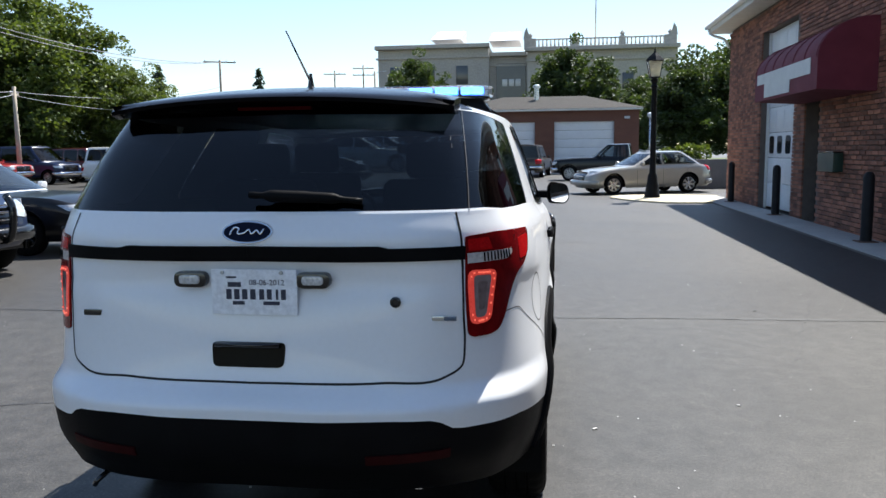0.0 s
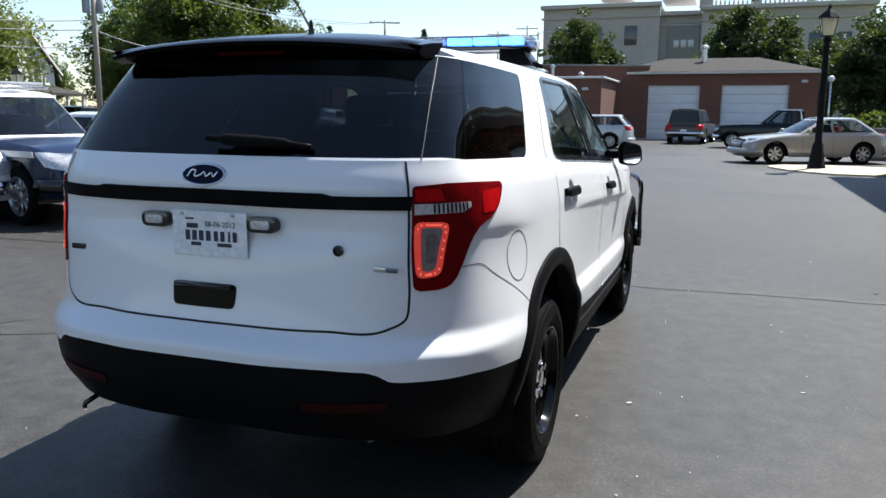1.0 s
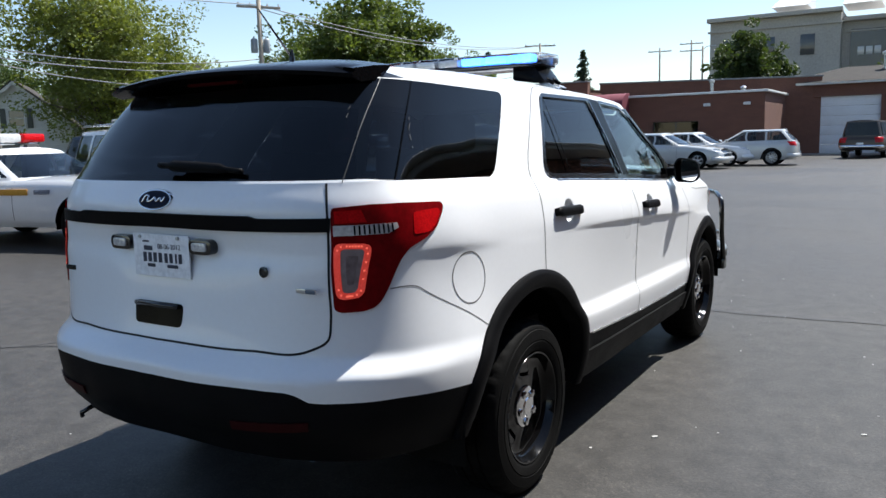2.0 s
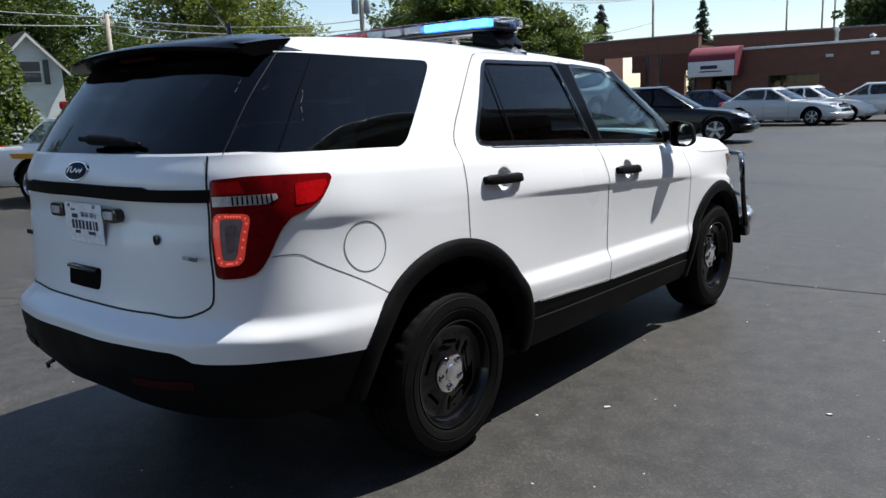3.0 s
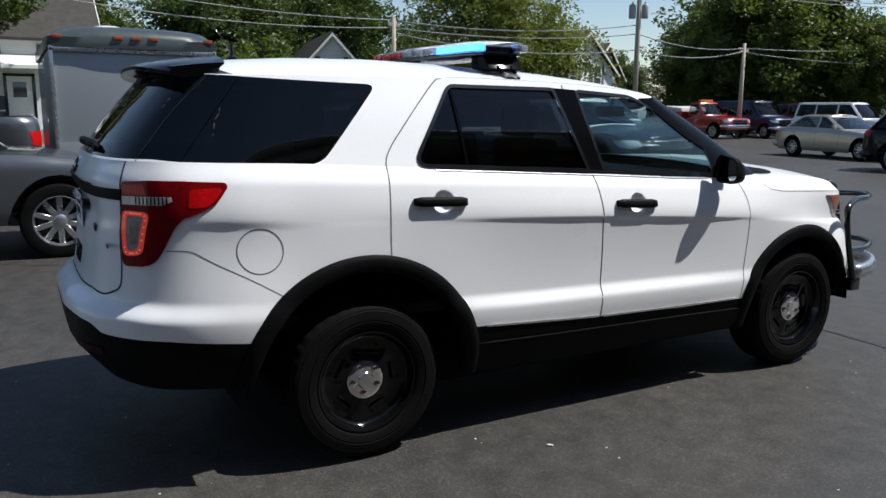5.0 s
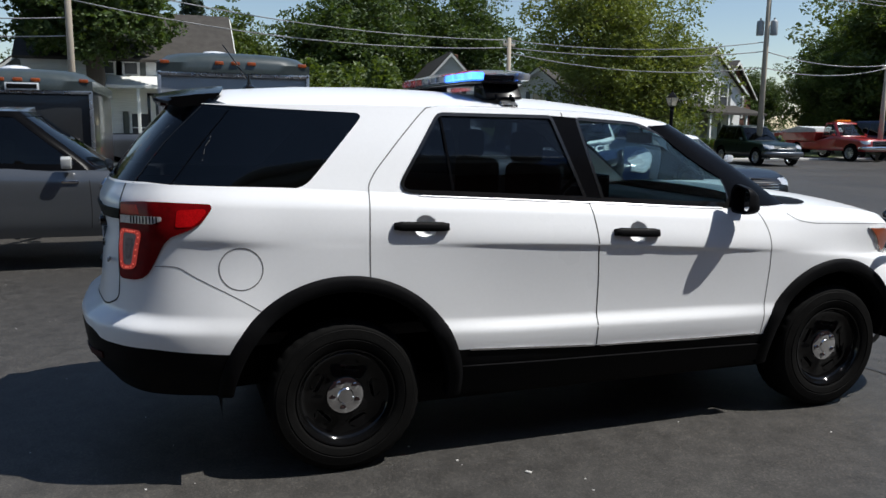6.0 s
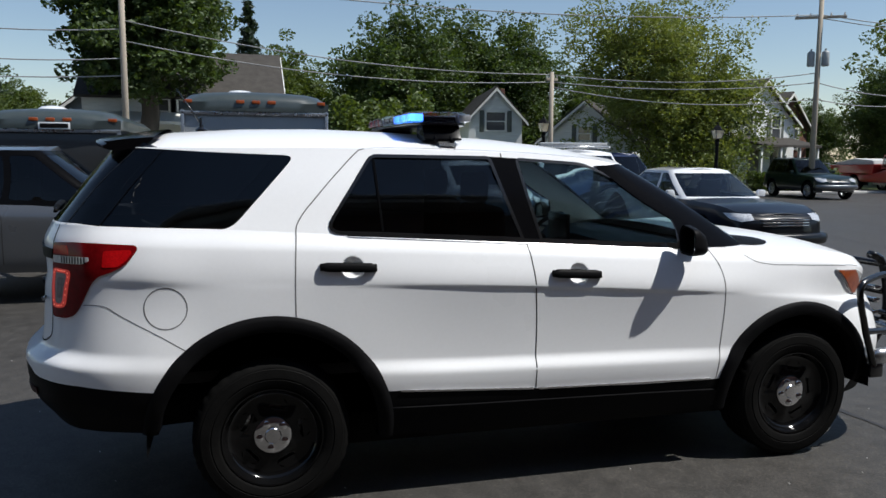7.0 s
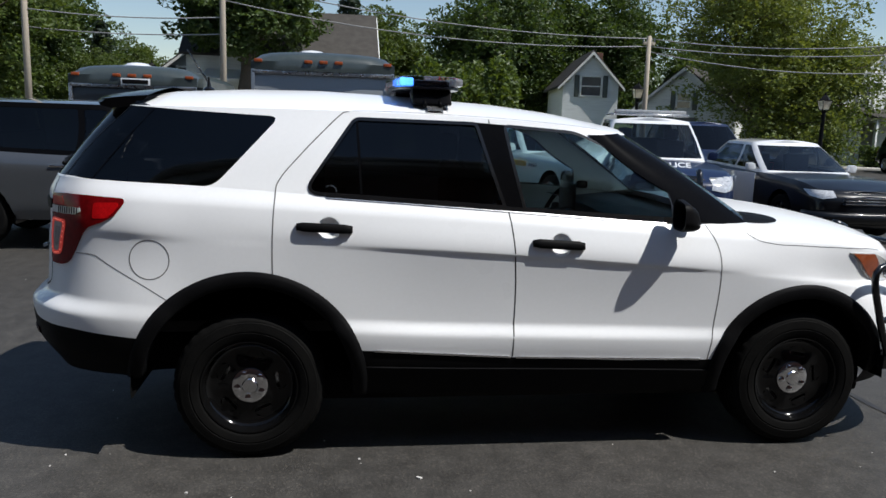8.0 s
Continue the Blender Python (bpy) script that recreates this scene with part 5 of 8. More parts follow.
    for nm, poly in panes:
        for s in (1, -1):
            bm = patch(cabin, poly, -.006, 0, .12)
            part(nm, flip(bm) if s < 0 else bm, glass, car)
    part("windscreen", mirrored(patch(cabin, [(uw, front[0][1]), (cabin.us[-1], front[0][1]), (cabin.us[-1], zt - .05), (uw, zt - .05)], -.004, 0, .12)), glass, car)
    part("rear_glass", mirrored(patch(cabin, [(0, rear[0][1]), (ur, rear[0][1]), (ur, zt - .05), (0, zt - .05)], -.004, 0, .12)), glass, car)
    # seats and dash behind the glass
    bm = bmesh.new()
    floor_z = sill + .2
    box(bm, (0, (rb + fb) / 2, floor_z), (w * 1.7, fb - rb - .2, .06), .01)
    box(bm, (0, fb - .45, (floor_z + zb(fb - .4)) / 2 - .03), (w * 1.62, .35, zb(fb - .4) - floor_z - .02), .05)
    part("cabin_trim", bm, CABIN, car)
    fy = ft - .25
    for x, y in ((w * .42, fy), (-w * .42, fy)) + (((0, max(rt + .45, fy - .95)),) if fy - rt > 1.2 else ()):
        bm = bmesh.new()
        ww = .46 if x else w * 1.4
        box(bm, (x, y + .15, floor_z + .22), (ww, .5, .2), .05)
        box(bm, (x, y - .12, floor_z + .52), (ww, .14, .56), .05)
        if x:
            box(bm, (x, y - .15, floor_z + .90), (.25, .1, .18), .04)
        part("car_seat", bm, SEAT, car)
    # lamps, grille, bumpers, plates
    L = us[-1]
    for s in (1, -1):
        u_c = us[-3]
        bm = patch(tub, [(u_c - .30, head[1]), (u_c + .20, head[1] - .01), (u_c + .24, head[0] + .03), (u_c + .05, head[0]), (u_c - .16, head[0] + .04)], .008, .02, .05)
        part("head_lamp", flip(bm) if s < 0 else bm, HEAD, car)
        bm = patch(tub, [(us[2] - .20, tail[0]), (us[2] + .18, tail[0] + .02), (us[2] + .22, tail[1]), (us[2] - .20, tail[1])], .008, .02, .05)
        part("tail_lamp", flip(bm) if s < 0 else bm, tail_mat, car)
        bm = bmesh.new()
        yv = fb - .52
        prism(bm, rounded([(w * .93, zb(yv) + .03), (w * 1.10, zb(yv) + .02), (w * 1.12, zb(yv) + .15), (w * .97, zb(yv) + .16)], .04, 3), yv, yv + .10, "y", .015)
        if s < 0:
            flip(bm)
        part("door_mirror", bm, mirror_mat or body, car)
    part("grille", mirrored(patch(tub, [(L - w * .50, grille[0]), (L, grille[0]), (L, grille[1]), (L - w * .50, grille[1] - .02)], .004, .01, .08)), SATIN, car)
    bm = bmesh.new()
    for q in range(3):
        z = grille[0] + (grille[1] - grille[0]) * (q + .6) / 3.2
        box(bm, (0, y1 - .012, z), (w * .92, .03, .018), .004)
    part("grille_bar", bm, CHROME, car)
    for yy, nm in ((y1, "front_bumper"), (y0, "rear_bumper")):
        f = 1 if yy > 0 else -1
        zc = sill + .17
        pts = [(-w * .97, yy - .38 * f, zc), (-w * .88, yy - .12 * f, zc), (-w * .5, yy - .005 * f, zc), (0, yy + .025 * f, zc), (w * .5, yy - .005 * f, zc), (w * .88, yy - .12 * f, zc), (w * .97, yy - .38 * f, zc)]
        bm = bmesh.new()
        tube(bm, smooth_line(pts, 3), .062, 8)
        for v in bm.verts:
            v.co.z = zc + (v.co.z - zc) * 1.5
        part(nm, bm, bumper or lower or body, car)
    bm = bmesh.new()
    box(bm, (0, y0 - .05, sill + .28), (.31, .012, .155), .004)
    part("licence_plate", bm, HEAD, car)
    # panel gaps and handles
    for y in seams:
        for s in (1, -1):
            u = tub.u_of(y, .6)
            bm = ribbon(tub, [(u, sill + .10), (u, zb(y) - .01)], .009, .002)
            part("panel_gap", flip(bm) if s < 0 else bm, GAP, car)
    for y in [q - .2 for q in seams[1:]]:
        for s in (1, -1):
            bm = bmesh.new()
            box(bm, (w * .985 * s, y, zb(y) - .12), (.03, .17, .028), .008)
            part("door_handle", bm, door_mat or body, car)
    for s in (1, -1):
        for yy, nm in ((0, "rear_wheel"), (wb, "front_wheel")):
            road_wheel(nm, pose((w - r * .34) * s, yy, r), car, r, rim, spokes, s)
    return car


def place(x, y, heading, z=0.0):
    """Rear axle at x, y; heading: degrees clockwise from +y as seen from above."""
    return pose(x, y, z, 0, 0, -heading)


CHAMPAGNE = paint("champagne paint", (.37, .345, .30), (.32, .30, .265), metal=.25)
SILVER = paint("silver paint", (.56, .56, .54), (.50, .50, .48), metal=.12)
BEIGE = paint("light gold paint", (.44, .40, .33), (.38, .34, .28), metal=.5)
GREY = paint("graphite paint", (.105, .112, .122), (.085, .092, .100), metal=.55)
BLACK = paint("black paint", (.005, .0055, .007))
NAVY = paint("navy paint", (.012, .022, .06))
SNOW = paint("plain white paint", (.76, .77, .78))
RED = paint("red paint", (.33, .02, .018))
GREEN = paint("dark green paint", (.004, .013, .012))

sedan = dict(w=.90, wb=2.80, ro=1.05, fo=.95, belt=((-1.05, .92), (-.6, .98), (.2, .96), (1.9, .93), (2.5, .92), (3.4, .80), (3.75, .66)), high=1.46,
             cab=(-.62, .05, 1.25, 2.25), posts=(.95,), seams=(.05, .98, 1.95), sill=.22, wheel=.325)

# saloon with its nose towards the lot's middle, beside the lamp post
motor_car("saloon_car", "champagne grey four-door saloon parked beside the street lamp", place(5.3, 25.3, 248), **{**sedan, "body": CHAMPAGNE, "spokes": 7, "ro": 1.02, "fo": .93})
# dark pickup behind it
motor_car("pickup_truck", "black pickup truck with a chrome grille, parked", place(5.2, 35.6, 281), w=.97, wb=3.3, ro=1.1, fo=.95, belt=((-1.1, 1.0), (.6, 1.0), (.7, 1.12), (2.2, 1.10), (2.8, 1.12), (4.1, 1.02)),
          high=1.78, cab=(.35, .50, 1.55, 2.35), body=BLACK, posts=(1.05,), seams=(.4, 1.1, 1.95), sill=.38, wheel=.37, bed=True, bumper=CHROME, square=.5, head=(.75, .93), grille=(.62, .95), category="truck")
# silver pickup seen from behind at the garage
motor_car("pickup_truck", "dark bronze pickup truck with a cap before a garage door", place(-.45, 40.6, 6), w=.98, wb=3.4, ro=1.15, fo=.95, belt=((-1.15, 1.02), (.9, 1.02), (2.4, 1.05), (4.3, 1.0)),
          high=1.82, cab=(-1.0, -.92, 1.75, 2.5), body=paint("bronze paint", (.075, .055, .042), metal=.4), posts=(.1, .95), seams=(.6, 1.2, 2.1), sill=.40, wheel=.38, square=.6, tail=(.75, 1.0), bumper=CHROME, glass=PRIVACY, category="truck")
# three silver cars before the brick hall
motor_car("saloon_car", "silver four-door saloon parked before the brick hall", place(-8.2, 30.0, 96), **{**sedan, "body": SILVER, "spokes": 6})
motor_car("saloon_car", "pale silver saloon parked behind another", place(-7.6, 33.0, 98), **{**sedan, "body": SNOW, "spokes": 9})
motor_car("station_wagon", "silver wagon with its tail towards the garages", place(-3.3, 32.8, 268), w=.91, wb=2.85, ro=.95, fo=.95, belt=((-.95, 1.0), (0, 1.0), (2.0, .96), (2.4, .95), (3.4, .82), (3.8, .68)), high=1.50,
          cab=(-.86, -.45, 1.25, 2.25), body=SILVER, posts=(.25, 1.0), seams=(.1, 1.0, 1.95), sill=.24, wheel=.335, tail=(.8, .98))
motor_car("saloon_car", "dark blue saloon parked by the hall entrance", place(-12.6, 35.2, 95), **{**sedan, "body": NAVY})
# black crossover
motor_car("crossover_car", "black crossover with bright alloy wheels", place(-8.2, 19.2, 75.5), w=.935, wb=2.75, ro=.93, fo=1.0, belt=((-.93, 1.10), (0, 1.08), (1.9, 1.0), (2.4, .98), (3.3, .86), (3.75, .70)), high=1.63,
          cab=(-.80, -.38, 1.30, 2.35), body=BLACK, pillars=GLOSS, posts=(.05, 1.0), seams=(.05, .98, 1.95), sill=.27, wheel=.365, spokes=5, glass=PRIVACY, tail=(.9, 1.05), head=(.68, .82))
# light gold saloon and the white long utility behind it
motor_car("saloon_car", "light gold four-door saloon in the lot", place(-13.85, 23.1, 99), **{**sedan, "body": BEIGE, "high": 1.42, "spokes": 9})
motor_car("utility_vehicle", "long white utility vehicle with dark windows", place(-20.6, 33.0, 85), w=1.0, wb=3.3, ro=1.25, fo=.95, belt=((-1.25, 1.20), (2.4, 1.14), (3.0, 1.14), (4.25, 1.0)), high=1.92,
          cab=(-1.15, -1.0, 1.75, 2.55), body=SNOW, posts=(.05, 1.1), seams=(.1, 1.1, 2.1), sill=.40, wheel=.39, glass=PRIVACY, square=.5, head=(.78, .95), grille=(.62, .96))
# street side: dark utility, red tipper, navy van, maroon van
motor_car("utility_vehicle", "dark green utility vehicle parked along the street", place(-25.6, 24.4, 98), w=.93, wb=2.72, ro=.95, fo=.85, belt=((-.95, 1.08), (1.9, 1.02), (2.3, 1.02), (3.3, .92), (3.55, .80)), high=1.72,
          cab=(-.86, -.62, 1.15, 2.05), body=GREEN, posts=(.0, .85), seams=(.05, .9, 1.8), sill=.36, wheel=.36, lower=GREY, head=(.72, .90), glass=PRIVACY, square=.3)
motor_car("delivery_van", "dark blue van with a chrome bumper", place(-28.6, 36.0, 98), w=1.0, wb=3.5, ro=1.2, fo=.7, belt=((-1.2, 1.20), (2.9, 1.18), (3.3, 1.18), (4.2, 1.08)), high=2.05,
          cab=(-1.15, -1.05, 2.3, 3.25), body=NAVY, posts=(.4, 1.6), seams=(.4, 1.7, 2.7), sill=.40, wheel=.37, bumper=CHROME, square=.6, head=(.85, 1.0), grille=(.7, 1.02), category="van", glass=PRIVACY)
motor_car("delivery_van", "maroon van parked beyond the lot", place(-27.2, 39.4, 100), w=1.0, wb=3.3, ro=1.1, fo=.8, belt=((-1.1, 1.15), (2.6, 1.12), (3.0, 1.12), (4.0, 1.0)), high=1.95,
          cab=(-1.05, -.95, 1.9, 2.8), body=paint("maroon paint", (.12, .012, .012)), posts=(.4, 1.4), seams=(.4, 1.4, 2.3), sill=.40, wheel=.37, square=.6, head=(.8, .95), category="van", glass=PRIVACY)
tip = motor_car("tipper_truck", "red tipper truck with a pale heaped load", place(-29.6, 32.6, 92), w=1.0, wb=3.6, ro=1.6, fo=.95, belt=((-1.6, .95), (1.5, .95), (1.6, 1.20), (2.5, 1.20), (3.1, 1.20), (4.5, 1.08)),
                high=1.95, cab=(1.42, 1.52, 2.3, 3.0), body=RED, posts=(), seams=(1.7, 2.7), sill=.50, wheel=.40, bed=True, bumper=CHROME, square=.6, head=(.85, 1.02), grille=(.72, 1.04), category="truck")
bm = bmesh.new()
prism(bm, rounded([(-1.7, .95), (1.25, .95), (1.35, 1.42), (-1.8, 1.35)], .04, 2), -1.05, 1.05, "x", .02)
part("tipper_body", bm, RED, tip)
bm = bmesh.new()
prism(bm, rounded([(-1.6, 1.3), (1.2, 1.35), (1.1, 1.62), (-.2, 1.72), (-1.4, 1.50)], .1, 3), -.9, .9, "x", .08)
part("load", bm, material("pale tarpaulin", (.55, .56, .55), (.42, .43, .43), scale=5, rough=.8), tip)
bm = bmesh.new()
box(bm, (0, 2.0, 2.0), (.9, .18, .13), .03)
part("beacon", bm, AMBER, tip)

# graphite sport utility next to the white one
rr = motor_car("sport_utility", "graphite sport utility with silver wheels and roof", place(-5.86, -3.72, 0), w=.98, wb=2.80, ro=.95, fo=.85, belt=((-.95, 1.18), (0, 1.15), (1.6, 1.09), (2.2, 1.08), (3.2, 1.02), (3.6, .85)), high=1.76,
               cab=(-.85, -.50, 1.55, 2.45), body=GREY, posts=(.22, 1.18), seams=(.20, 1.16, 2.2), sill=.36, wheel=.385, spokes=10, glass=PRIVACY, square=.3, tail=(.9, 1.15), head=(.80, .96), grille=(.68, .98),
               mirror_mat=SILVER, bumper=GREY, door_mat=CHROME, pillars=GLOSS)

motor_car("pickup_truck", "grey pickup truck parked before the white house", place(-15.2, -1.85, 182), w=.99, wb=3.4, ro=1.15, fo=.95, belt=((-1.15, 1.32), (.9, 1.30), (1.0, 1.32), (2.4, 1.30), (4.3, 1.12)),
          high=1.92, cab=(.75, .90, 1.75, 2.5), body=GREY, posts=(1.2,), seams=(.8, 1.4, 2.2), sill=.40, wheel=.38, bed=True, square=.6, tail=(.72, 1.02), bumper=CHROME, category="truck")

# dark utility behind the two police cars
motor_car("utility_vehicle", "dark blue utility vehicle behind the police cars", place(-15.4, 9.7, 95), w=.97, wb=2.9, ro=1.0, fo=.95, belt=((-1.0, 1.15), (1.8, 1.08), (2.3, 1.08), (3.3, 1.0), (3.8, .85)), high=1.80,
          cab=(-.9, -.6, 1.25, 2.2), body=NAVY, posts=(.05, .98), seams=(.05, .98, 1.95), sill=.36, wheel=.38, glass=PRIVACY, square=.3)

# police saloon: black body with white doors and roof
imp = motor_car("police_saloon", "black police saloon with white roof and doors", place(-9.88, 8.61, 93), **{**sedan, "body": BLACK, "roof": SNOW, "wb": 2.81, "ro": 1.1, "fo": 1.05, "rim": SATIN, "spokes": 8, "high": 1.49, "head": (.66, .79), "mirror_mat": SNOW, "grille": (.58, .72),
                "belt": ((-1.1, .94), (-.6, 1.0), (.2, .97), (1.9, .94), (2.5, .94), (3.4, .88), (3.85, .76))})
for s in (1, -1):
    for y in (.50, 1.455):
        bm = bmesh.new()
        box(bm, (.902 * s, y, .66), (.012, .942, .52), .005)
        part("door_skin", bm, SNOW, imp, "white door")

# older two-tone police utility with roof rails
pol = motor_car("police_utility", "blue and white older police utility with roof lights", place(-9.72, 6.22, 105) @ Matrix.Scale(1.04, 4), w=.93, wb=2.84, ro=1.0, fo=.85, belt=((-1.0, 1.12), (1.8, 1.05), (2.2, 1.06), (3.3, 1.0), (3.6, .88)), high=1.74,
                cab=(-.92, -.78, 1.10, 1.95), body=NAVY, roof=SNOW, posts=(.0, .85), seams=(.05, .9, 1.8), sill=.36, wheel=.37, head=(.72, .93), grille=(.66, .95), bumper=SATIN, square=.4)
bm = bmesh.new()
for x in (-.32, .32):
    tube(bm, smooth_line([(x, 3.62, .46), (x, 3.84, .50), (x, 3.88, .62), (x, 3.86, .95), (x, 3.80, 1.02)], 3), .045, 8)
tube(bm, [(-.32, 3.87, .86), (.32, 3.87, .86)], .025, 8)
part("push_bar", bm, SATIN, pol)
for x in (-.62, .62):
    bm = bmesh.new()
    tube(bm, [(x, -.6, 1.78), (x, .95, 1.78)], .018, 6)
    part("roof_rail", bm, ALLOY, pol)
for y in (-.5, .0, .45, .9):
    bm = bmesh.new()
    tube(bm, [(-.62, y, 1.79), (.62, y, 1.79)], .014, 6)
    part("rack_bar", bm, ALLOY, pol)
bm = bmesh.new()
box(bm, (0, .72, 1.83), (1.2, .26, .07), .02)
part("light_bar", bm, CLEAR_LENS, pol)


def lettering(text, size, m, mat, parent, name="lettering"):
    cu = bpy.data.curves.new(name, "FONT")
    cu.body, cu.size, cu.extrude, cu.align_x, cu.offset = text, size, .002, "CENTER", size * .02
    tmp = new(name, cu)
    me = bpy.data.meshes.new_from_object(tmp.evaluated_get(bpy.context.evaluated_depsgraph_get()))
    bpy.data.objects.remove(tmp)
    me.materials.append(mat)
    ob = new(name, me)
    ob.parent, ob.matrix_basis = parent, m
    return ob


lettering("POLICE", .155, pose(-.02, 3.46, 1.045, 34, 0, 180), SNOW, pol)

for s in (1, -1):
    bm = bmesh.new()
    box(bm, (.925 * s, 2.62, .905), (.014, 1.35, .075), .003)
    part("side_stripe", bm, SNOW, pol)
lettering("GPD", .20, pose(.936, 1.45, .80, 90, 0, 90), SNOW, pol)
lettering("POLICE", .20, pose(.936, .38, .80, 90, 0, 90), SNOW, pol)

# historic white patrol car with a gold stripe and a red light bar
old = motor_car("patrol_car", "historic white patrol car with gold stripe and red light bar", place(-11.45, 4.33, 77) @ Matrix.Scale(1.06, 4), w=.98, wb=2.90, ro=1.25, fo=1.05, belt=((-1.25, .93), (-.5, .96), (2.2, .96), (2.6, .96), (3.9, .90)), high=1.43,
                cab=(-.55, .0, 1.15, 1.95), body=SNOW, posts=(.75,), seams=(.0, .8, 1.75), sill=.30, wheel=.34, rim=CHROME, spokes=14, bumper=CHROME, square=.75, head=(.62, .80), grille=(.52, .80), top=.70)
gold = material("gold stripe", (.55, .28, .02), (.48, .23, .015), scale=8, rough=.35)
for s in (1, -1):
    bm = bmesh.new()
    box(bm, (.985 * s, .45, .80), (.012, 3.2, .085), .003)
    part("gold_stripe", bm, gold, old)
    bm = bmesh.new()
    prism(bm, rounded([(1.12, .42), (1.02, .55), (1.0, .76), (1.26, .76), (1.24, .55)], .03, 2), .978 * s, .988 * s, "x")
    part("door_shield", bm, NAVY, old)
bm = bmesh.new()
box(bm, (0, .65, 1.50), (1.30, .06, .05), .01)
for x in (-.4, .4):
    box(bm, (x, .65, 1.47), (.06, .2, .08), .01)
bar = part("light_bar_frame", bm, CHROME, old)
lettering("SHERIFF", .085, pose(.994, 2.32, .772, 90, 0, 90), NAVY, old)
for x, mat in ((-.47, RED_LENS), (0, CLEAR_LENS), (.47, RED_LENS)):
    bm = bmesh.new()
    box(bm, (x, .65, 1.58), (.44, .26, .14), .05, None, 3)
    part("bar_lens", bm, mat, bar)


# ---- enclosed trailers ----
def trailer(label, m, width, length, height, skin_mat, cap_mat, plate):
    t = thing("cargo_trailer", label, "trailer", m)
    w = width / 2
    bm = bmesh.new()
    prism(bm, rounded([(-w, .45), (w, .45), (w, height - .16), (-w, height - .16)], .03, 2), -length, -.03, "y", .01)
    part("trailer_box", bm, skin_mat, t, "grey sheet metal box")
    bm, rows = bmesh.new(), []
    for x in np.linspace(-w - .03, w + .03, 15):
        f = (x / (w + .03)) ** 2
        zt = height + .05 - .05 * f - .11 * f ** 5
        sect = [(-length - .02, height - .26), (-length - .02, zt), (-.45, zt), (-.16, zt - .02), (.01 - .05 * f, zt - .08), (.07 - .06 * f, height - .13), (.06 - .06 * f, height - .26)]
        rows.append([bm.verts.new((x, y, z)) for y, z in sect])
    for A, B in zip(rows, rows[1:]):
        for q in range(6):
            bm.faces.new((A[q], B[q], B[q + 1], A[q + 1]))
    bm.faces.new(rows[0])
    bm.faces.new(rows[-1][::-1])
    bmesh.ops.recalc_face_normals(bm, faces=bm.faces[:])
    part("roof_cap", bm, cap_mat, t, "dark moulded front roof cap")
    bm = bmesh.new()
    box(bm, (0, .0, height - .285), (width + .04, .05, .05), .008)
    part("trim_rail", bm, ALLOY, t)
    for x in (-w + .08, -.22, 0, .22, w - .08):
        bm = bmesh.new()
        box(bm, (x, .07 - .06 * (x / w) ** 2, height - .125), (.12, .03, .05), .012)
        part("marker_lamp", bm, MARKER, t)
    bm = bmesh.new()
    box(bm, (0, .0, .78), (width, .02, .62), .003)
    part("stone_guard", bm, material("checker plate", (.60, .60, .58), (.50, .50, .48), scale=30, fine=200, rough=.35, metal=.8, bump=.002), t, "bright checker plate stone guard")
    for x in (-w, w):
        bm = bmesh.new()
        box(bm, (x, .0, height * .55), (.05, .05, height - .75), .01)
        part("corner_post", bm, ALLOY, t)
    bm = bmesh.new()
    for s in (-1, 1):
        tube(bm, [(w * .7 * s, .0, .45), (.0, 1.25, .45)], .05, 6)
    box(bm, (0, 1.32, .48), (.12, .3, .10), .02)
    tube(bm, [(0, .95, .08), (0, .95, .95)], .035, 8)
    part("tow_frame", bm, SATIN, t)
    if plate:
        bm = bmesh.new()
        box(bm, (-.05, .075, height - .215), (.42, .02, .10), .004)
        q = part("maker_plate", bm, SNOW, t)
        bm = bmesh.new()
        box(bm, (-.05, .088, height - .215), (.37, .008, .065), .003)
        part("plate_bars", bm, SATIN, q)
    bm = bmesh.new()
    lathe(bm, [(.22, 0), (.22, .06), (.16, .10), (0, .12)], 20, "z", (.2, -1.2, height + .02))
    part("roof_vent", bm, SNOW, t)
    for s in (-1, 1):
        for y in (-length * .5, -length * .5 - .85):
            road_wheel("wheel", pose((w - .02) * s, y, .33), t, .33, SNOW, 5, s)
        bm = bmesh.new()
        tube(bm, [((w + .03) * s, -length * .5 - .85 + 1.25 * math.cos(a) * .5 + .42, .36 + .42 * math.sin(a)) for a in np.linspace(0, math.pi, 12)], .03, 6)
        part("mudguard", bm, SATIN, t)
    return t


SHEET = material("grey trailer sheet", (.27, .29, .305), (.235, .255, .27), scale=.8, rough=.38, metal=.3, coat=.3, grain=.03)
CAP = material("dark green grey cap", (.035, .048, .05), (.05, .062, .062), scale=5, rough=.35, coat=.4)
trailer("grey enclosed cargo trailer with amber marker lamps", pose(-7.3, .24, 0, 0, 0, -90), 2.04, 4.6, 2.55, SHEET, CAP, False)
trailer("dark enclosed cargo trailer with a maker's plate", pose(-7.9, -2.60, 0, 0, 0, -90), 1.80, 4.6, 2.28, material("black trailer sheet", (.016, .017, .018), (.022, .023, .024), scale=2, rough=.3, coat=.4), CAP, True)

# ---- the brick building beside the lot ----
BRICK = material("red brown brick", (.21, .080, .050), (.29, .125, .08), scale=2.5, fine=150, rough=.85, bump=.002, island=.5)
MORTAR = material("grey mortar", (.15, .125, .11), (.11, .09, .08), scale=6, fine=200, rough=.95, bump=.002)
CONCRETE = material("pale concrete", (.42, .41, .385), (.35, .34, .32), scale=1.6, fine=90, rough=.9, bump=.002)
TRIM_WHITE = material("off white trim paint", (.70, .70, .67), (.62, .62, .59), scale=4, rough=.55)
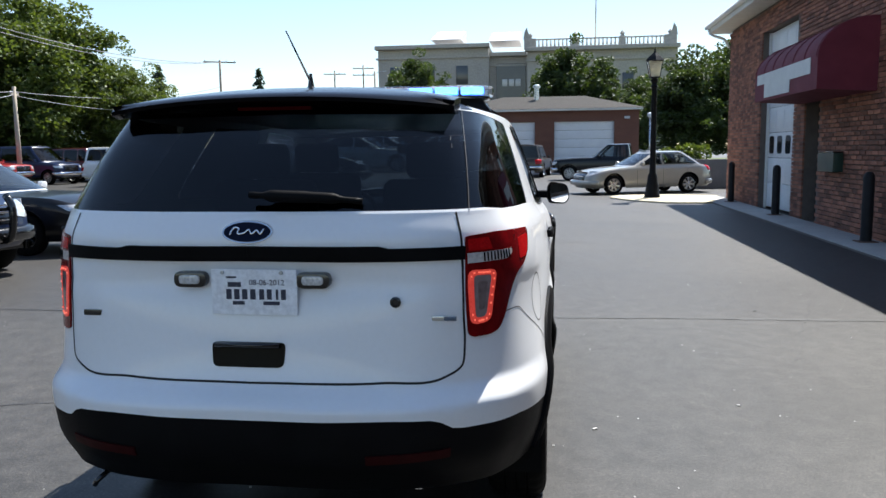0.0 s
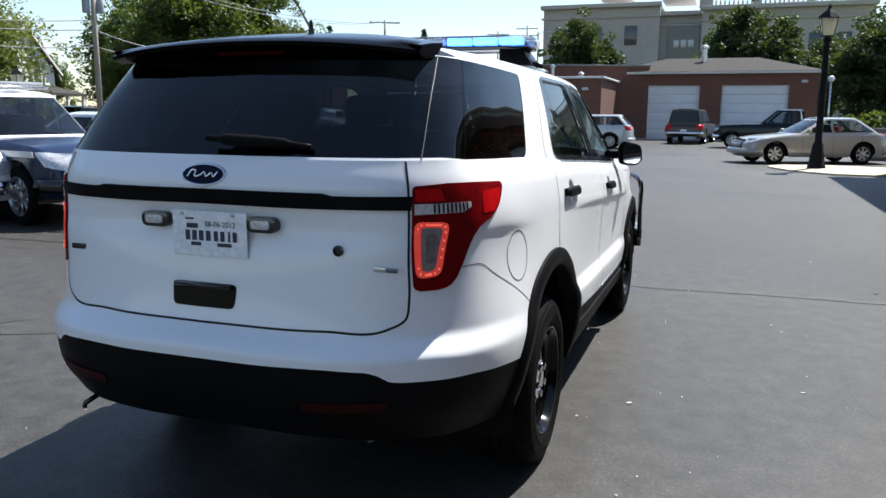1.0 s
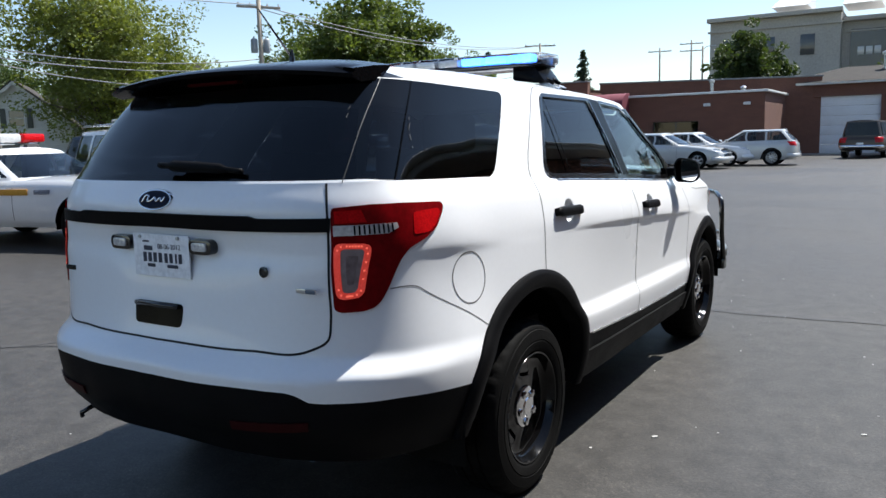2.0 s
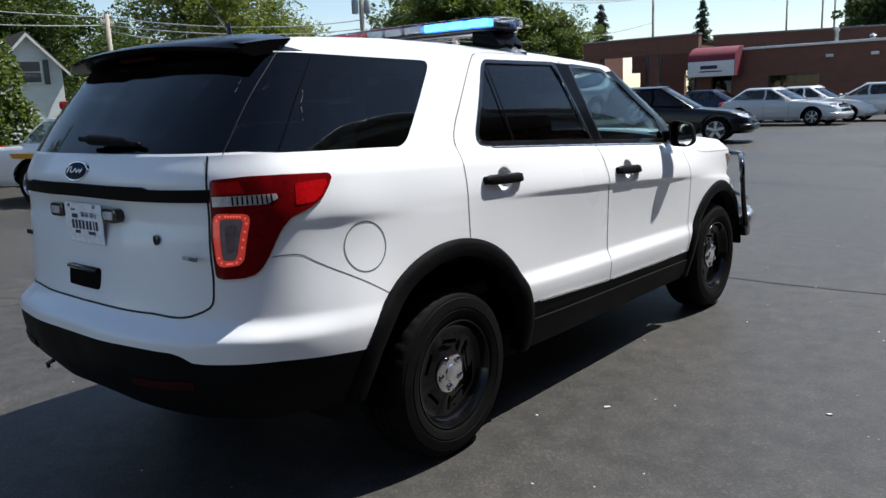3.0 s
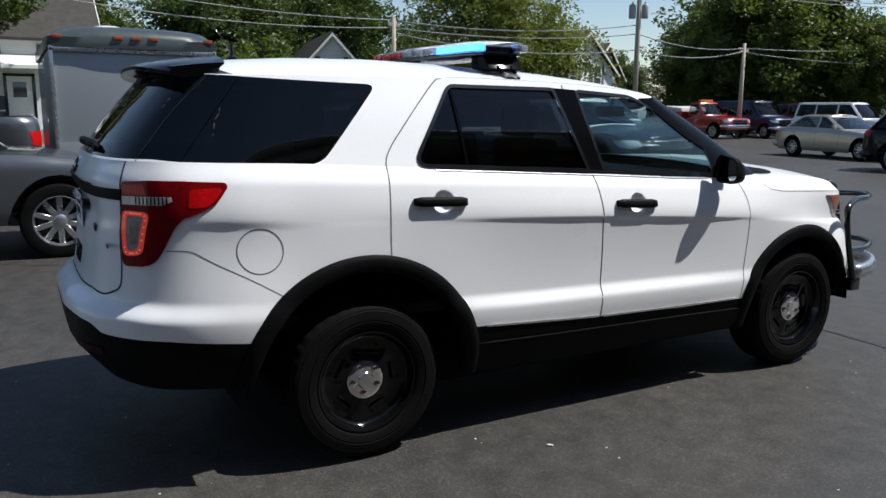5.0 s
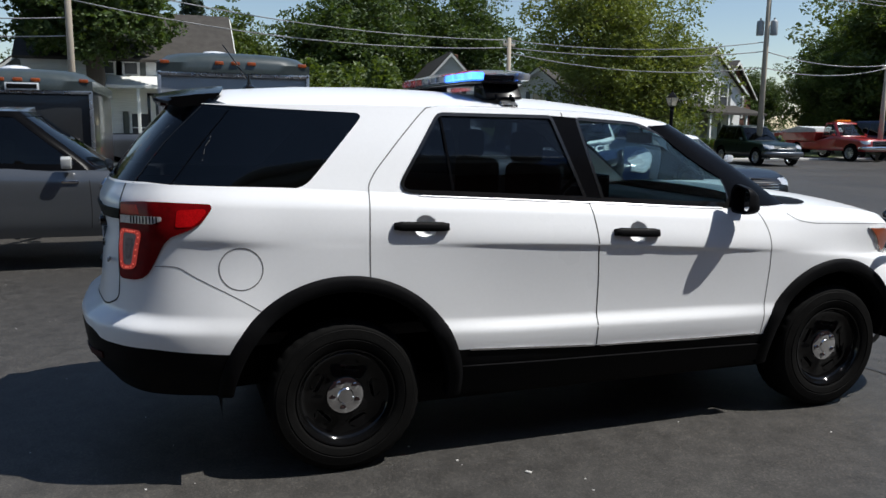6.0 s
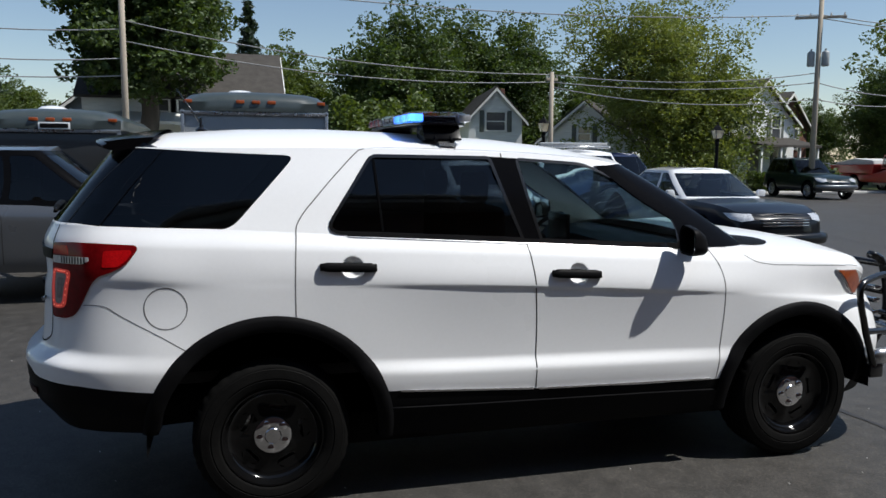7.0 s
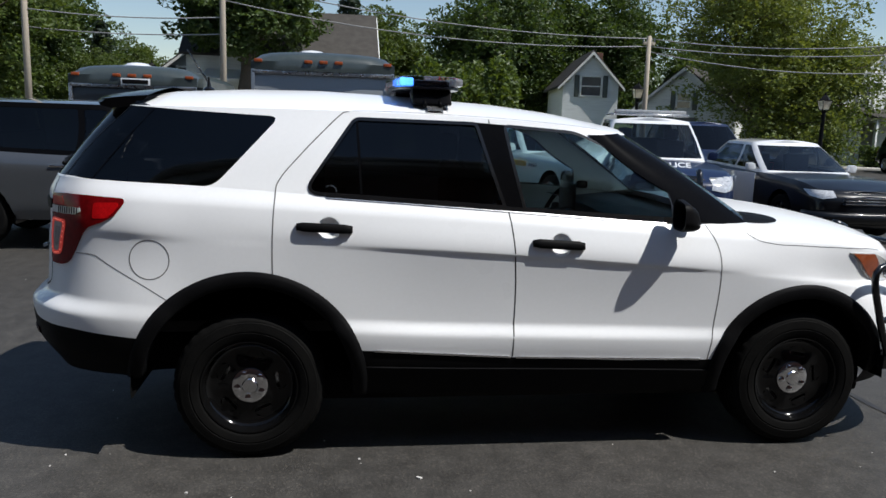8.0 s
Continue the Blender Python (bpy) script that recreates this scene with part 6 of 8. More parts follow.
BURGUNDY = material("burgundy awning cloth", (.17, .018, .035), (.13, .014, .028), scale=3, fine=220, rough=.75, bump=.001)
DOOR_WHITE = material("white sheet door", (.74, .75, .76), (.68, .69, .70), scale=2, rough=.45)
ROOFING = material("grey asphalt shingle", (.050, .046, .042), (.074, .069, .063), scale=3, fine=60, rough=.95, bump=.006)
FAR_BRICK = material("far brick", (.125, .052, .035), (.17, .078, .052), scale=1.2, fine=22, rough=.9, bump=.004, grain=.35, stretch=(1, 1, 3))
ROOFING.node_tree.nodes["Principled BSDF"].inputs["Specular IOR Level"].default_value = .08
XW = 6.15
OPEN = [(12.95, 13.78, 2.5), (14.56, 17.36, 4.35)]


def brick_mesh(l, h, d):
    bm = bmesh.new()
    box(bm, (0, 0, 0), (d, l, h), .004, None, 1)
    me = bpy.data.meshes.new("brick")
    bm.to_mesh(me)
    bm.free()
    me.materials.append(BRICK)
    return me


def brick_wall():
    """The wall along the pavement, with the garage door and the entrance set into it."""
    wall = tagged(new("wall_east"), "red brown brick wall with recessed mortar joints", "wall", kind="structure")
    bm = bmesh.new()
    y = 6.0
    for a, b, h in sorted(OPEN) + [(20.95, 20.95, 0)]:
        box(bm, (XW + .2, (y + a) / 2, 2.45), (.38, a - y, 4.9), 0)
        if h:
            box(bm, (XW + .2, (a + b) / 2, (4.9 + h) / 2), (.38, b - a, 4.9 - h), 0)
        y = b
    part("wall_core", bm, MORTAR, wall, smooth=False)
    bm = bmesh.new()
    box(bm, (XW + 4.2, 20.76, 2.45), (7.8, .38, 4.9), 0)
    part("gable_core", bm, MORTAR, wall, smooth=False)
    bm = bmesh.new()
    box(bm, (XW + .16, -4.0, 2.45), (.38, 20.0, 4.9), 0)
    part("south_wall", bm, FAR_BRICK, wall, smooth=False)
    L, H, J = .24, .066, .016
    full, half = brick_mesh(L, H, .05), brick_mesh(L / 2 - J / 2, H, .05)
    rest = []
    count = 0
    rnd = random.Random(4)
    for row in range(int(4.86 / (H + J))):
        z = .035 + row * (H + J)
        y = 6.0 + (row % 2) * (L + J) / 2
        while y < 20.94:
            w, me = L, full
            c = y + L / 2
            hit = next(((a, b) for a, b, h in OPEN if c + L / 2 > a and c - L / 2 < b and z < h), None)
            if hit:
                y = max(hit[1] + J / 2, y + .01) if c > hit[0] else hit[1] + J / 2
                continue
            proud = rnd.uniform(-.004, .004)
            if count < 300 and 9.3 < c < 12.8 and .15 < z < 2.1:
                ob = new("brick", me)
                ob.parent, ob.location = wall, (XW + proud, c, z)
                count += 1
            else:
                rest.append((XW + proud, c, z))
            y += L + J
    P = np.array(rest)
    k = np.array([(a, b, c) for a in (-1, 1) for b in (-1, 1) for c in (-1, 1)]) * (.025, L / 2, H / 2)
    V = (P[:, None, :] + k[None]).reshape(-1, 3)
    q = np.array([(0, 1, 3, 2), (0, 4, 5, 1), (2, 3, 7, 6), (1, 5, 7, 3), (0, 2, 6, 4)])
    me = bpy.data.meshes.new("brick_courses")
    me.from_pydata(V.tolist(), [], (np.arange(len(P))[:, None, None] * 8 + q[None]).reshape(-1, 4).tolist())
    me.materials.append(BRICK)
    ob = new("brick_courses", me)
    ob.parent = wall
    tagged(ob, kind="stuff")
    return wall


def east_building():
    brick_wall()
    # sectional garage door
    d = thing("garage_door", "white sectional garage door with small windows", "door", kind="structure")
    for i in range(7):
        bm = bmesh.new()
        z0 = .06 + i * .61
        box(bm, (XW + .22, 15.96, z0 + .30), (.05, 2.78, .60), .008)
        for q in range(4):
            box(bm, (XW + .193, 14.94 + q * .68, z0 + .30), (.012, .56, .42), .006) if i != 2 else None
        p = part("door_panel", bm, DOOR_WHITE, d)
        if i == 2:
            for q in range(4):
                bm = bmesh.new()
                prism(bm, rounded([(14.94 + q * .68 - .19, z0 + .10), (14.94 + q * .68 + .19, z0 + .10), (14.94 + q * .68 + .19, z0 + .52), (14.94 + q * .68 - .19, z0 + .52)], .08, 3), XW + .185, XW + .197, "x")
                part("pane", bm, PRIVACY, p)
    for y in (14.60, 17.32):
        bm = bmesh.new()
        box(bm, (XW + .17, y, 2.17), (.06, .09, 4.32), .006)
        part("door_jamb", bm, TRIM_WHITE, d)
    # entrance door
    e = thing("entrance_door", "dark glazed entrance door in a recess", "door", kind="structure")
    bm = bmesh.new()
    for y in (13.0, 13.73):
        box(bm, (XW + .28, y, 1.22), (.05, .09, 2.42), .006)
    box(bm, (XW + .28, 13.37, 2.42), (.05, .82, .10), .006)
    box(bm, (XW + .28, 13.37, .14), (.05, .82, .22), .006)
    part("door_frame", bm, SATIN, e)
    bm = bmesh.new()
    box(bm, (XW + .29, 13.37, 1.28), (.012, .68, 2.2), 0)
    part("pane", bm, PRIVACY, e)
    bm = bmesh.new()
    box(bm, (XW + 1.4, 15.0, 1.8), (.05, 6.0, 3.6), 0)
    tagged(part("inner_wall", bm, CABIN), "dark inner wall behind the doors", "wall", kind="structure")
    # eave, soffit and gutter with a downpipe
    bm = bmesh.new()
    box(bm, (XW - .22, 3.6, 4.94), (.62, 36.0, .06), .01)
    box(bm, (XW - .52, 3.6, 5.06), (.05, 36.0, .28), .01)
    box(bm, (XW - .20 + 3.9, 21.5, 5.06), (8.4, .05, .28), .01)
    tagged(part("eave", bm, TRIM_WHITE), "white soffit and fascia of the brick building", "eave", kind="structure")
    bm = bmesh.new()
    a = [(XW - .58, -14.4), (XW + 8, -14.4), (XW + 8, 21.6), (XW - .58, 21.6)]
    lo, hi = [bm.verts.new((x, y, 5.14)) for x, y in a], [bm.verts.new((XW + 3.6, y, 7.1)) for y in (-14.4, 17.5)]
    bm.faces.new((lo[0], lo[3], hi[1], hi[0]))
    bm.faces.new((lo[3], lo[2], hi[1]))
    bm.faces.new((lo[2], lo[1], hi[0], hi[1]))
    bm.faces.new((lo[1], lo[0], hi[0]))
    tagged(part("roof", bm, ROOFING, smooth=False), "grey shingle hip roof of the brick building", "roof", kind="structure")
    g = thing("gutter", "white rain gutter with a bent downpipe", "gutter")
    bm = bmesh.new()
    tube(bm, [(XW - .60, -14, 5.10), (XW - .60, 21.55, 5.10)], .07, 10)
    part("gutter_trough", bm, TRIM_WHITE, g)
    bm = bmesh.new()
    tube(bm, smooth_line([(XW - .60, 21.3, 5.05), (XW - .55, 21.25, 4.9), (XW - .15, 21.1, 4.66), (XW - .06, 21.02, 4.45)], 4), .04, 8)
    part("downpipe", bm, TRIM_WHITE, g)
    # barrel awning
    aw = thing("awning", "burgundy barrel awning with a plain white sign panel", "awning")
    ya, yb, xo = 10.13, 14.06, 5.20
    prof = [(XW - .02, 2.42), (xo, 2.47), (xo, 2.98)] + [(xo + (XW - .1 - xo) * (1 - math.cos(t)), 2.98 + .62 * math.sin(t)) for t in np.linspace(.12, math.pi / 2, 10)] + [(XW - .02, 3.60)]
    bm = bmesh.new()
    prism(bm, prof, ya, yb, "y")
    part("awning_cover", bm, BURGUNDY, aw, flat_over=30)
    for y in np.linspace(ya + .05, yb - .05, 7):
        bm = bmesh.new()
        tube(bm, [(x - .006, y, z + .004) for x, z in prof[2:]], .008, 5)
        part("awning_rib", bm, BURGUNDY, aw)
    bm = bmesh.new()
    prism(bm, [(10.45, 3.0), (13.85, 3.0), (13.85, 2.80), (13.3, 2.80), (13.3, 2.52), (11.6, 2.52), (11.6, 2.74), (10.45, 2.74)], xo - .014, xo - .004, "x")
    part("sign_panel", bm, TRIM_WHITE, aw)
    # mail box
    mb = thing("wall_mailbox", "dark green metal mailbox fixed to the brick wall", "mailbox")
    bm = bmesh.new()
    prism(bm, rounded([(11.45, 1.08), (12.3, 1.08), (12.3, 1.42), (11.45, 1.42)], .02, 2), XW - .20, XW - .02, "x", .015)
    part("mailbox_body", bm, material("green enamel", (.015, .045, .035), rough=.4, coat=.3), mb)
    bm = bmesh.new()
    box(bm, (XW - .11, 11.875, 1.435), (.21, .88, .03), .01)
    part("mailbox_lid", bm, SATIN, mb)
    # bollards
    for y in (9.6, 14.72, 19.14):
        b = thing("bollard", "dark painted steel bollard on the pavement", "bollard", pose(5.88, y, .03), "bollards along the wall")
        bm = bmesh.new()
        lathe(bm, [(.085, 0), (.085, 1.02), (.07, 1.08), (.04, 1.11), (0, 1.12)], 18)
        part("post", bm, material("bollard paint", (.011, .011, .013), (.020, .020, .022), scale=6, rough=.6, ior=1.3), b)
        bm = bmesh.new()
        box(bm, (0, 0, .01), (.30, .30, .03), .01)
        part("base_plate", bm, material("rusty steel", (.16, .09, .06), (.10, .06, .045), scale=20, rough=.85), b)
    # pavement slabs with a kerb
    pv = tagged(new("pavement"), "pale concrete pavement slabs beside the wall", "pavement", kind="structure")
    bm = bmesh.new()
    box(bm, (5.76, 11.0, -.03), (.74, 21.0, .10), 0)
    part("bedding", bm, MORTAR, pv, smooth=False)
    for i in range(14):
        bm = bmesh.new()
        box(bm, (5.77, 1.2 + i * 1.5, 0), (.70, 1.485, .085), .008)
        part("slab", bm, CONCRETE, pv)


def street_lamp(m, height=3.72):
    """Cast post with a fluted base and a four-sided lantern."""
    p = thing("street_lamp", "black cast iron street lamp with a glazed lantern", "street lamp", m, "street lamps")
    k = height / 3.72
    iron = material("black cast iron", (.005, .005, .006), (.008, .008, .009), scale=8, rough=.6, ior=1.25)
    bm = bmesh.new()
    lathe(bm, [(.20, 0), (.20, .06), (.17, .10), (.165, .30), (.14, .36), (.12, .55), (.085, .62), (.075, .9), (.065, 2.75), (.085, 2.80), (.06, 2.86), (.10, 2.95), (.055, 3.0)], 12)
    bmesh.ops.scale(bm, vec=(1, 1, k), verts=bm.verts[:])
    part("post", bm, iron, p)
    z0, z1 = 3.02 * k, 3.42 * k
    bm = bmesh.new()
    A = [bm.verts.new((.11 * a, .11 * b, z0)) for a, b in ((-1, -1), (1, -1), (1, 1), (-1, 1))]
    B = [bm.verts.new((.175 * a, .175 * b, z1)) for a, b in ((-1, -1), (1, -1), (1, 1), (-1, 1))]
    for i in range(4):
        bm.faces.new((A[i], A[(i + 1) % 4], B[(i + 1) % 4], B[i]))
    frosted = material("frosted lantern glass", (.92, .80, .56), (.86, .72, .46), scale=8, rough=.6)
    frosted.node_tree.nodes["Principled BSDF"].inputs["Transmission Weight"].default_value = .65
    part("lantern_glass", bm, frosted, p, smooth=False)
    bm = bmesh.new()
    for a, b in ((-1, -1), (1, -1), (1, 1), (-1, 1)):
        tube(bm, [(.113 * a, .113 * b, z0), (.178 * a, .178 * b, z1)], .011, 6)
    for z, q in ((z0, .12), (z1, .185)):
        box(bm, (0, 0, z), (2 * q, 2 * q, .02), .004)
    lathe(bm, [(.235, z1 + .01), (.14, z1 + .12), (.06, z1 + .19), (.03, z1 + .22), (.035, z1 + .25), (.008, z1 + .32), (0, z1 + .34)], 4)
    part("lantern_frame", bm, iron, p, smooth=False)
    return p


east_building()
lamp = street_lamp(pose(4.02, 21.3, .04) @ Matrix.Scale(1.2, 4))
bm = bmesh.new()
prism(bm, rounded([(2.7, 21.6), (3.3, 20.0), (4.2, 19.0), (5.4, 18.9), (6.2, 22.3), (4.5, 22.9), (3.1, 22.6)], .4, 4), -.04, .045, "z", .012)
tagged(part("kerb_island", bm, material("worn yellow kerb concrete", (.52, .44, .27), (.45, .41, .33), scale=2, rough=.9, bump=.003)), "pale yellowish concrete island round the street lamp", "island", kind="structure")
bm = bmesh.new()
box(bm, (9.5, 27.5, .55), (7.2, .22, 1.1), .02)
tagged(part("wall_low", bm, material("weathered grey wall", (.20, .19, .18), (.15, .145, .14), scale=2, rough=.95)), "low grey weathered wall beyond the brick building", "wall", kind="structure")


# ---- garages and hall ----


def wall_light(m, parent):
    bm = bmesh.new()
    box(bm, (0, 0, 0), (.35, .16, .16), .03, m)
    return part("wall_light", bm, CLEAR_LENS, parent)


def garages():
    h = thing("garage_building", "brick garage with two white doors and a grey hip roof", "garage")
    y, z = 47.0, 3.95
    doors = [(-3.95, -.15), (1.08, 4.78)]
    bm = bmesh.new()
    x = -5.3
    for a, b in doors + [(6.3, 6.3)]:
        box(bm, ((x + a) / 2, y + .15, z / 2), (a - x, .3, z), 0)
        if b > a:
            box(bm, ((a + b) / 2, y + .15, (z + 3.25) / 2), (b - a, .3, z - 3.25), 0)
        x = b
    box(bm, (6.15, y + 5, z / 2), (.3, 9.5, z), 0)
    box(bm, (-5.15, y + 5, z / 2), (.3, 9.5, z), 0)
    part_each("wall", bm, FAR_BRICK, h)
    for a, b in doors:
        for i in range(6):
            bm = bmesh.new()
            box(bm, ((a + b) / 2, y + .2, .28 + i * .54), (b - a, .05, .525), .008)
            part("garage_door_panel", bm, DOOR_WHITE, h)
        bm = bmesh.new()
        box(bm, ((a + b) / 2, y + .10, 3.29), (b - a + .2, .12, .09), .01)
        for q in (a - .05, b + .05):
            box(bm, (q, y + .10, 1.62), (.1, .12, 3.24), .01)
        part("door_frame", bm, TRIM_WHITE, h)
    bm = bmesh.new()
    box(bm, (.5, y - .1, z + .04), (12.0, .5, .14), .02)
    part("fascia", bm, TRIM_WHITE, h)
    bm = bmesh.new()
    lo = [bm.verts.new(p) for p in ((-5.6, y - .4, z + .1), (6.6, y - .4, z + .1), (6.6, y + 10, z + .1), (-5.6, y + 10, z + .1))]
    hi = [bm.verts.new(p) for p in ((-2.4, y + 4.2, z + 1.15), (3.1, y + 4.2, z + 1.15), (3.1, y + 6, z + 1.15), (-2.4, y + 6, z + 1.15))]
    bm.faces.new(hi)
    for i in range(4):
        bm.faces.new((lo[i], lo[(i + 1) % 4], hi[(i + 1) % 4], hi[i]))
    bmesh.ops.subdivide_edges(bm, edges=bm.edges[:], cuts=3, use_grid_fill=True)
    part("roof", bm, ROOFING, h, smooth=False)
    bm = bmesh.new()
    lathe(bm, [(.16, 0), (.16, .9), (.26, .92), (.26, 1.05), (.05, 1.15), (0, 1.16)], 14, "z", (-.1, y + 3.0, z + .75))
    part("flue_pipe", bm, ALLOY, h)
    for x in (-4.6, 5.55):
        wall_light(pose(x, y - .1, 3.45), h)
    return h


def hall():
    """The long brick hall with a barrel awning, a shop window and open bays."""
    h = thing("brick_hall", "long low brick hall with a burgundy awning and open bays", "building")
    y = 40.0
    bm = bmesh.new()
    # front block with the window, from the awning to the corner
    segs = [(-14.5, -13.7, 0, 3.4), (-12.6, -10.7, 0, 3.4), (-8.25, -5.25, 0, 3.4)]
    for a, b, z0, z1 in segs:
        box(bm, ((a + b) / 2, y + .15, (z0 + z1) / 2), (b - a, .3, z1 - z0), 0)
    box(bm, (-9.475, y + .15, .45), (2.45, .3, .9), 0)
    box(bm, (-9.475, y + .15, 2.72), (2.45, .3, 1.36), 0)
    box(bm, (-13.15, y + .15, 2.9), (1.1, .3, 1.0), 0)
    box(bm, (-5.1, y + 3.5, 1.7), (.3, 7.0, 3.4), 0)
    # bays
    for a, b in ((-21.6, -20.5), (-17.4, -16.8)):
        box(bm, ((a + b) / 2, y + .35, 1.75), (b - a, .4, 3.5), 0)
    box(bm, (-18.05, y + .35, 3.95), (7.1, .4, .95), 0)
    box(bm, (-21.5, y + 2.5, 1.9), (.3, 4.4, 3.9), 0)
    box(bm, (-18.0, y + 6.4, 3.5), (7.0, .3, 1.6), 0)
    box(bm, (-19.4, y + 6.4, 1.35), (3.0, .3, 2.7), 0)
    box(bm, (-15.6, y + 6.4, 1.35), (1.8, .3, 2.7), 0)
    box(bm, (-14.6, y + 3.4, 1.9), (.3, 6.0, 3.9), 0)
    box(bm, (0, 0, 2.2), (12.4, .3, 4.4), 0, pose(-8.95, y + 5.0, 0, 0, 0, 22))
    part_each("wall", bm, FAR_BRICK, h)
    bm = bmesh.new()
    box(bm, (-9.9, y + .12, 3.46), (9.8, .5, .12), .02)
    box(bm, (-5.05, y + 3.5, 3.46), (.5, 7.2, .12), .02)
    part("parapet_cap", bm, TRIM_WHITE, h)
    bm = bmesh.new()
    box(bm, (0, 0, 4.44), (12.5, .42, .09), .015, pose(-8.95, y + 5.0, 0, 0, 0, 22))
    box(bm, (-18.05, y + .33, 4.46), (7.2, .5, .08), .015)
    part("upper_coping", bm, material("roof edge metal", (.22, .23, .23), (.17, .18, .18), scale=4, rough=.6), h)
    bm = bmesh.new()
    lathe(bm, [(.10, 3.4), (.10, 4.1), (.16, 4.12), (.16, 4.25), (0, 4.3)], 10, "z", (-8.1, y + 2.2, 0))
    lathe(bm, [(.14, 3.4), (.14, 3.75), (.2, 3.8), (0, 3.95)], 10, "z", (-6.6, y + 3.0, 0))
    part("roof_vent", bm, ALLOY, h)
    bm = bmesh.new()
    box(bm, (-9.9, y + 3.6, 3.36), (9.4, 6.6, .06), 0)
    part("flat_roof", bm, ROOFING, h)
    bm = bmesh.new()
    box(bm, (-9.475, y + .22, 1.47), (2.45, .02, 1.14), 0)
    part("shop_window", bm, PRIVACY, h)
    bm = bmesh.new()
    for x in (-10.68, -9.475, -8.27):
        box(bm, (x, y + .2, 1.47), (.06, .06, 1.14), .006)
    box(bm, (-9.475, y + .2, 2.03), (2.4, .06, .06), .006)
    part("window_frame", bm, SATIN, h)
    bm = bmesh.new()
    box(bm, (-13.15, y + .25, 1.2), (1.1, .04, 2.4), .01)
    part("door", bm, PRIVACY, h)
    aw = bmesh.new()
    prof = [(y - .02, 2.12), (y - 1.25, 2.12), (y - 1.25, 2.95)] + [(y - 1.25 + 1.2 * (1 - math.cos(t)), 2.95 + .72 * math.sin(t)) for t in np.linspace(.15, math.pi / 2, 8)] + [(y - .02, 3.67)]
    prism(aw, prof, -14.5, -12.0, "x")
    a = part("awning", aw, BURGUNDY, h, "burgundy barrel awning", flat_over=30)
    bm = bmesh.new()
    box(bm, (-13.25, y - 1.26, 2.52), (2.46, .02, .78), .004)
    s = part("awning_sign", bm, TRIM_WHITE, a)
    bm = bmesh.new()
    box(bm, (-13.35, y - 1.276, 2.60), (.9, .012, .18), .004)
    box(bm, (-13.25, y - 1.276, 2.38), (1.2, .012, .06), .004)
    part("sign_bars", bm, NAVY, s)
    for x in (-7.8, -5.8):
        wall_light(pose(x, y - .08, 2.85), h)
    for x in (-20.3, -17.5, -16.7, -14.75):
        bm = bmesh.new()
        box(bm, (x, y + .18, 1.75), (.14, .1, 3.5), .01)
        part("bay_post", bm, SATIN, h)
    return h


garages()
hall()
bm = bmesh.new()
prism(bm, [(-8.2, 40.6), (-5.4, 40.6), (-5.4, 43.5), (-8.2, 43.5)], .0, .5, "z")
prism(bm, [(-4.8, 45.5), (7, 45.5), (7, 46.9), (-4.8, 46.9)], -.04, .06, "z", .01)
tagged(part("apron", bm, CONCRETE), "pale concrete apron before the garages", "pavement", kind="structure")


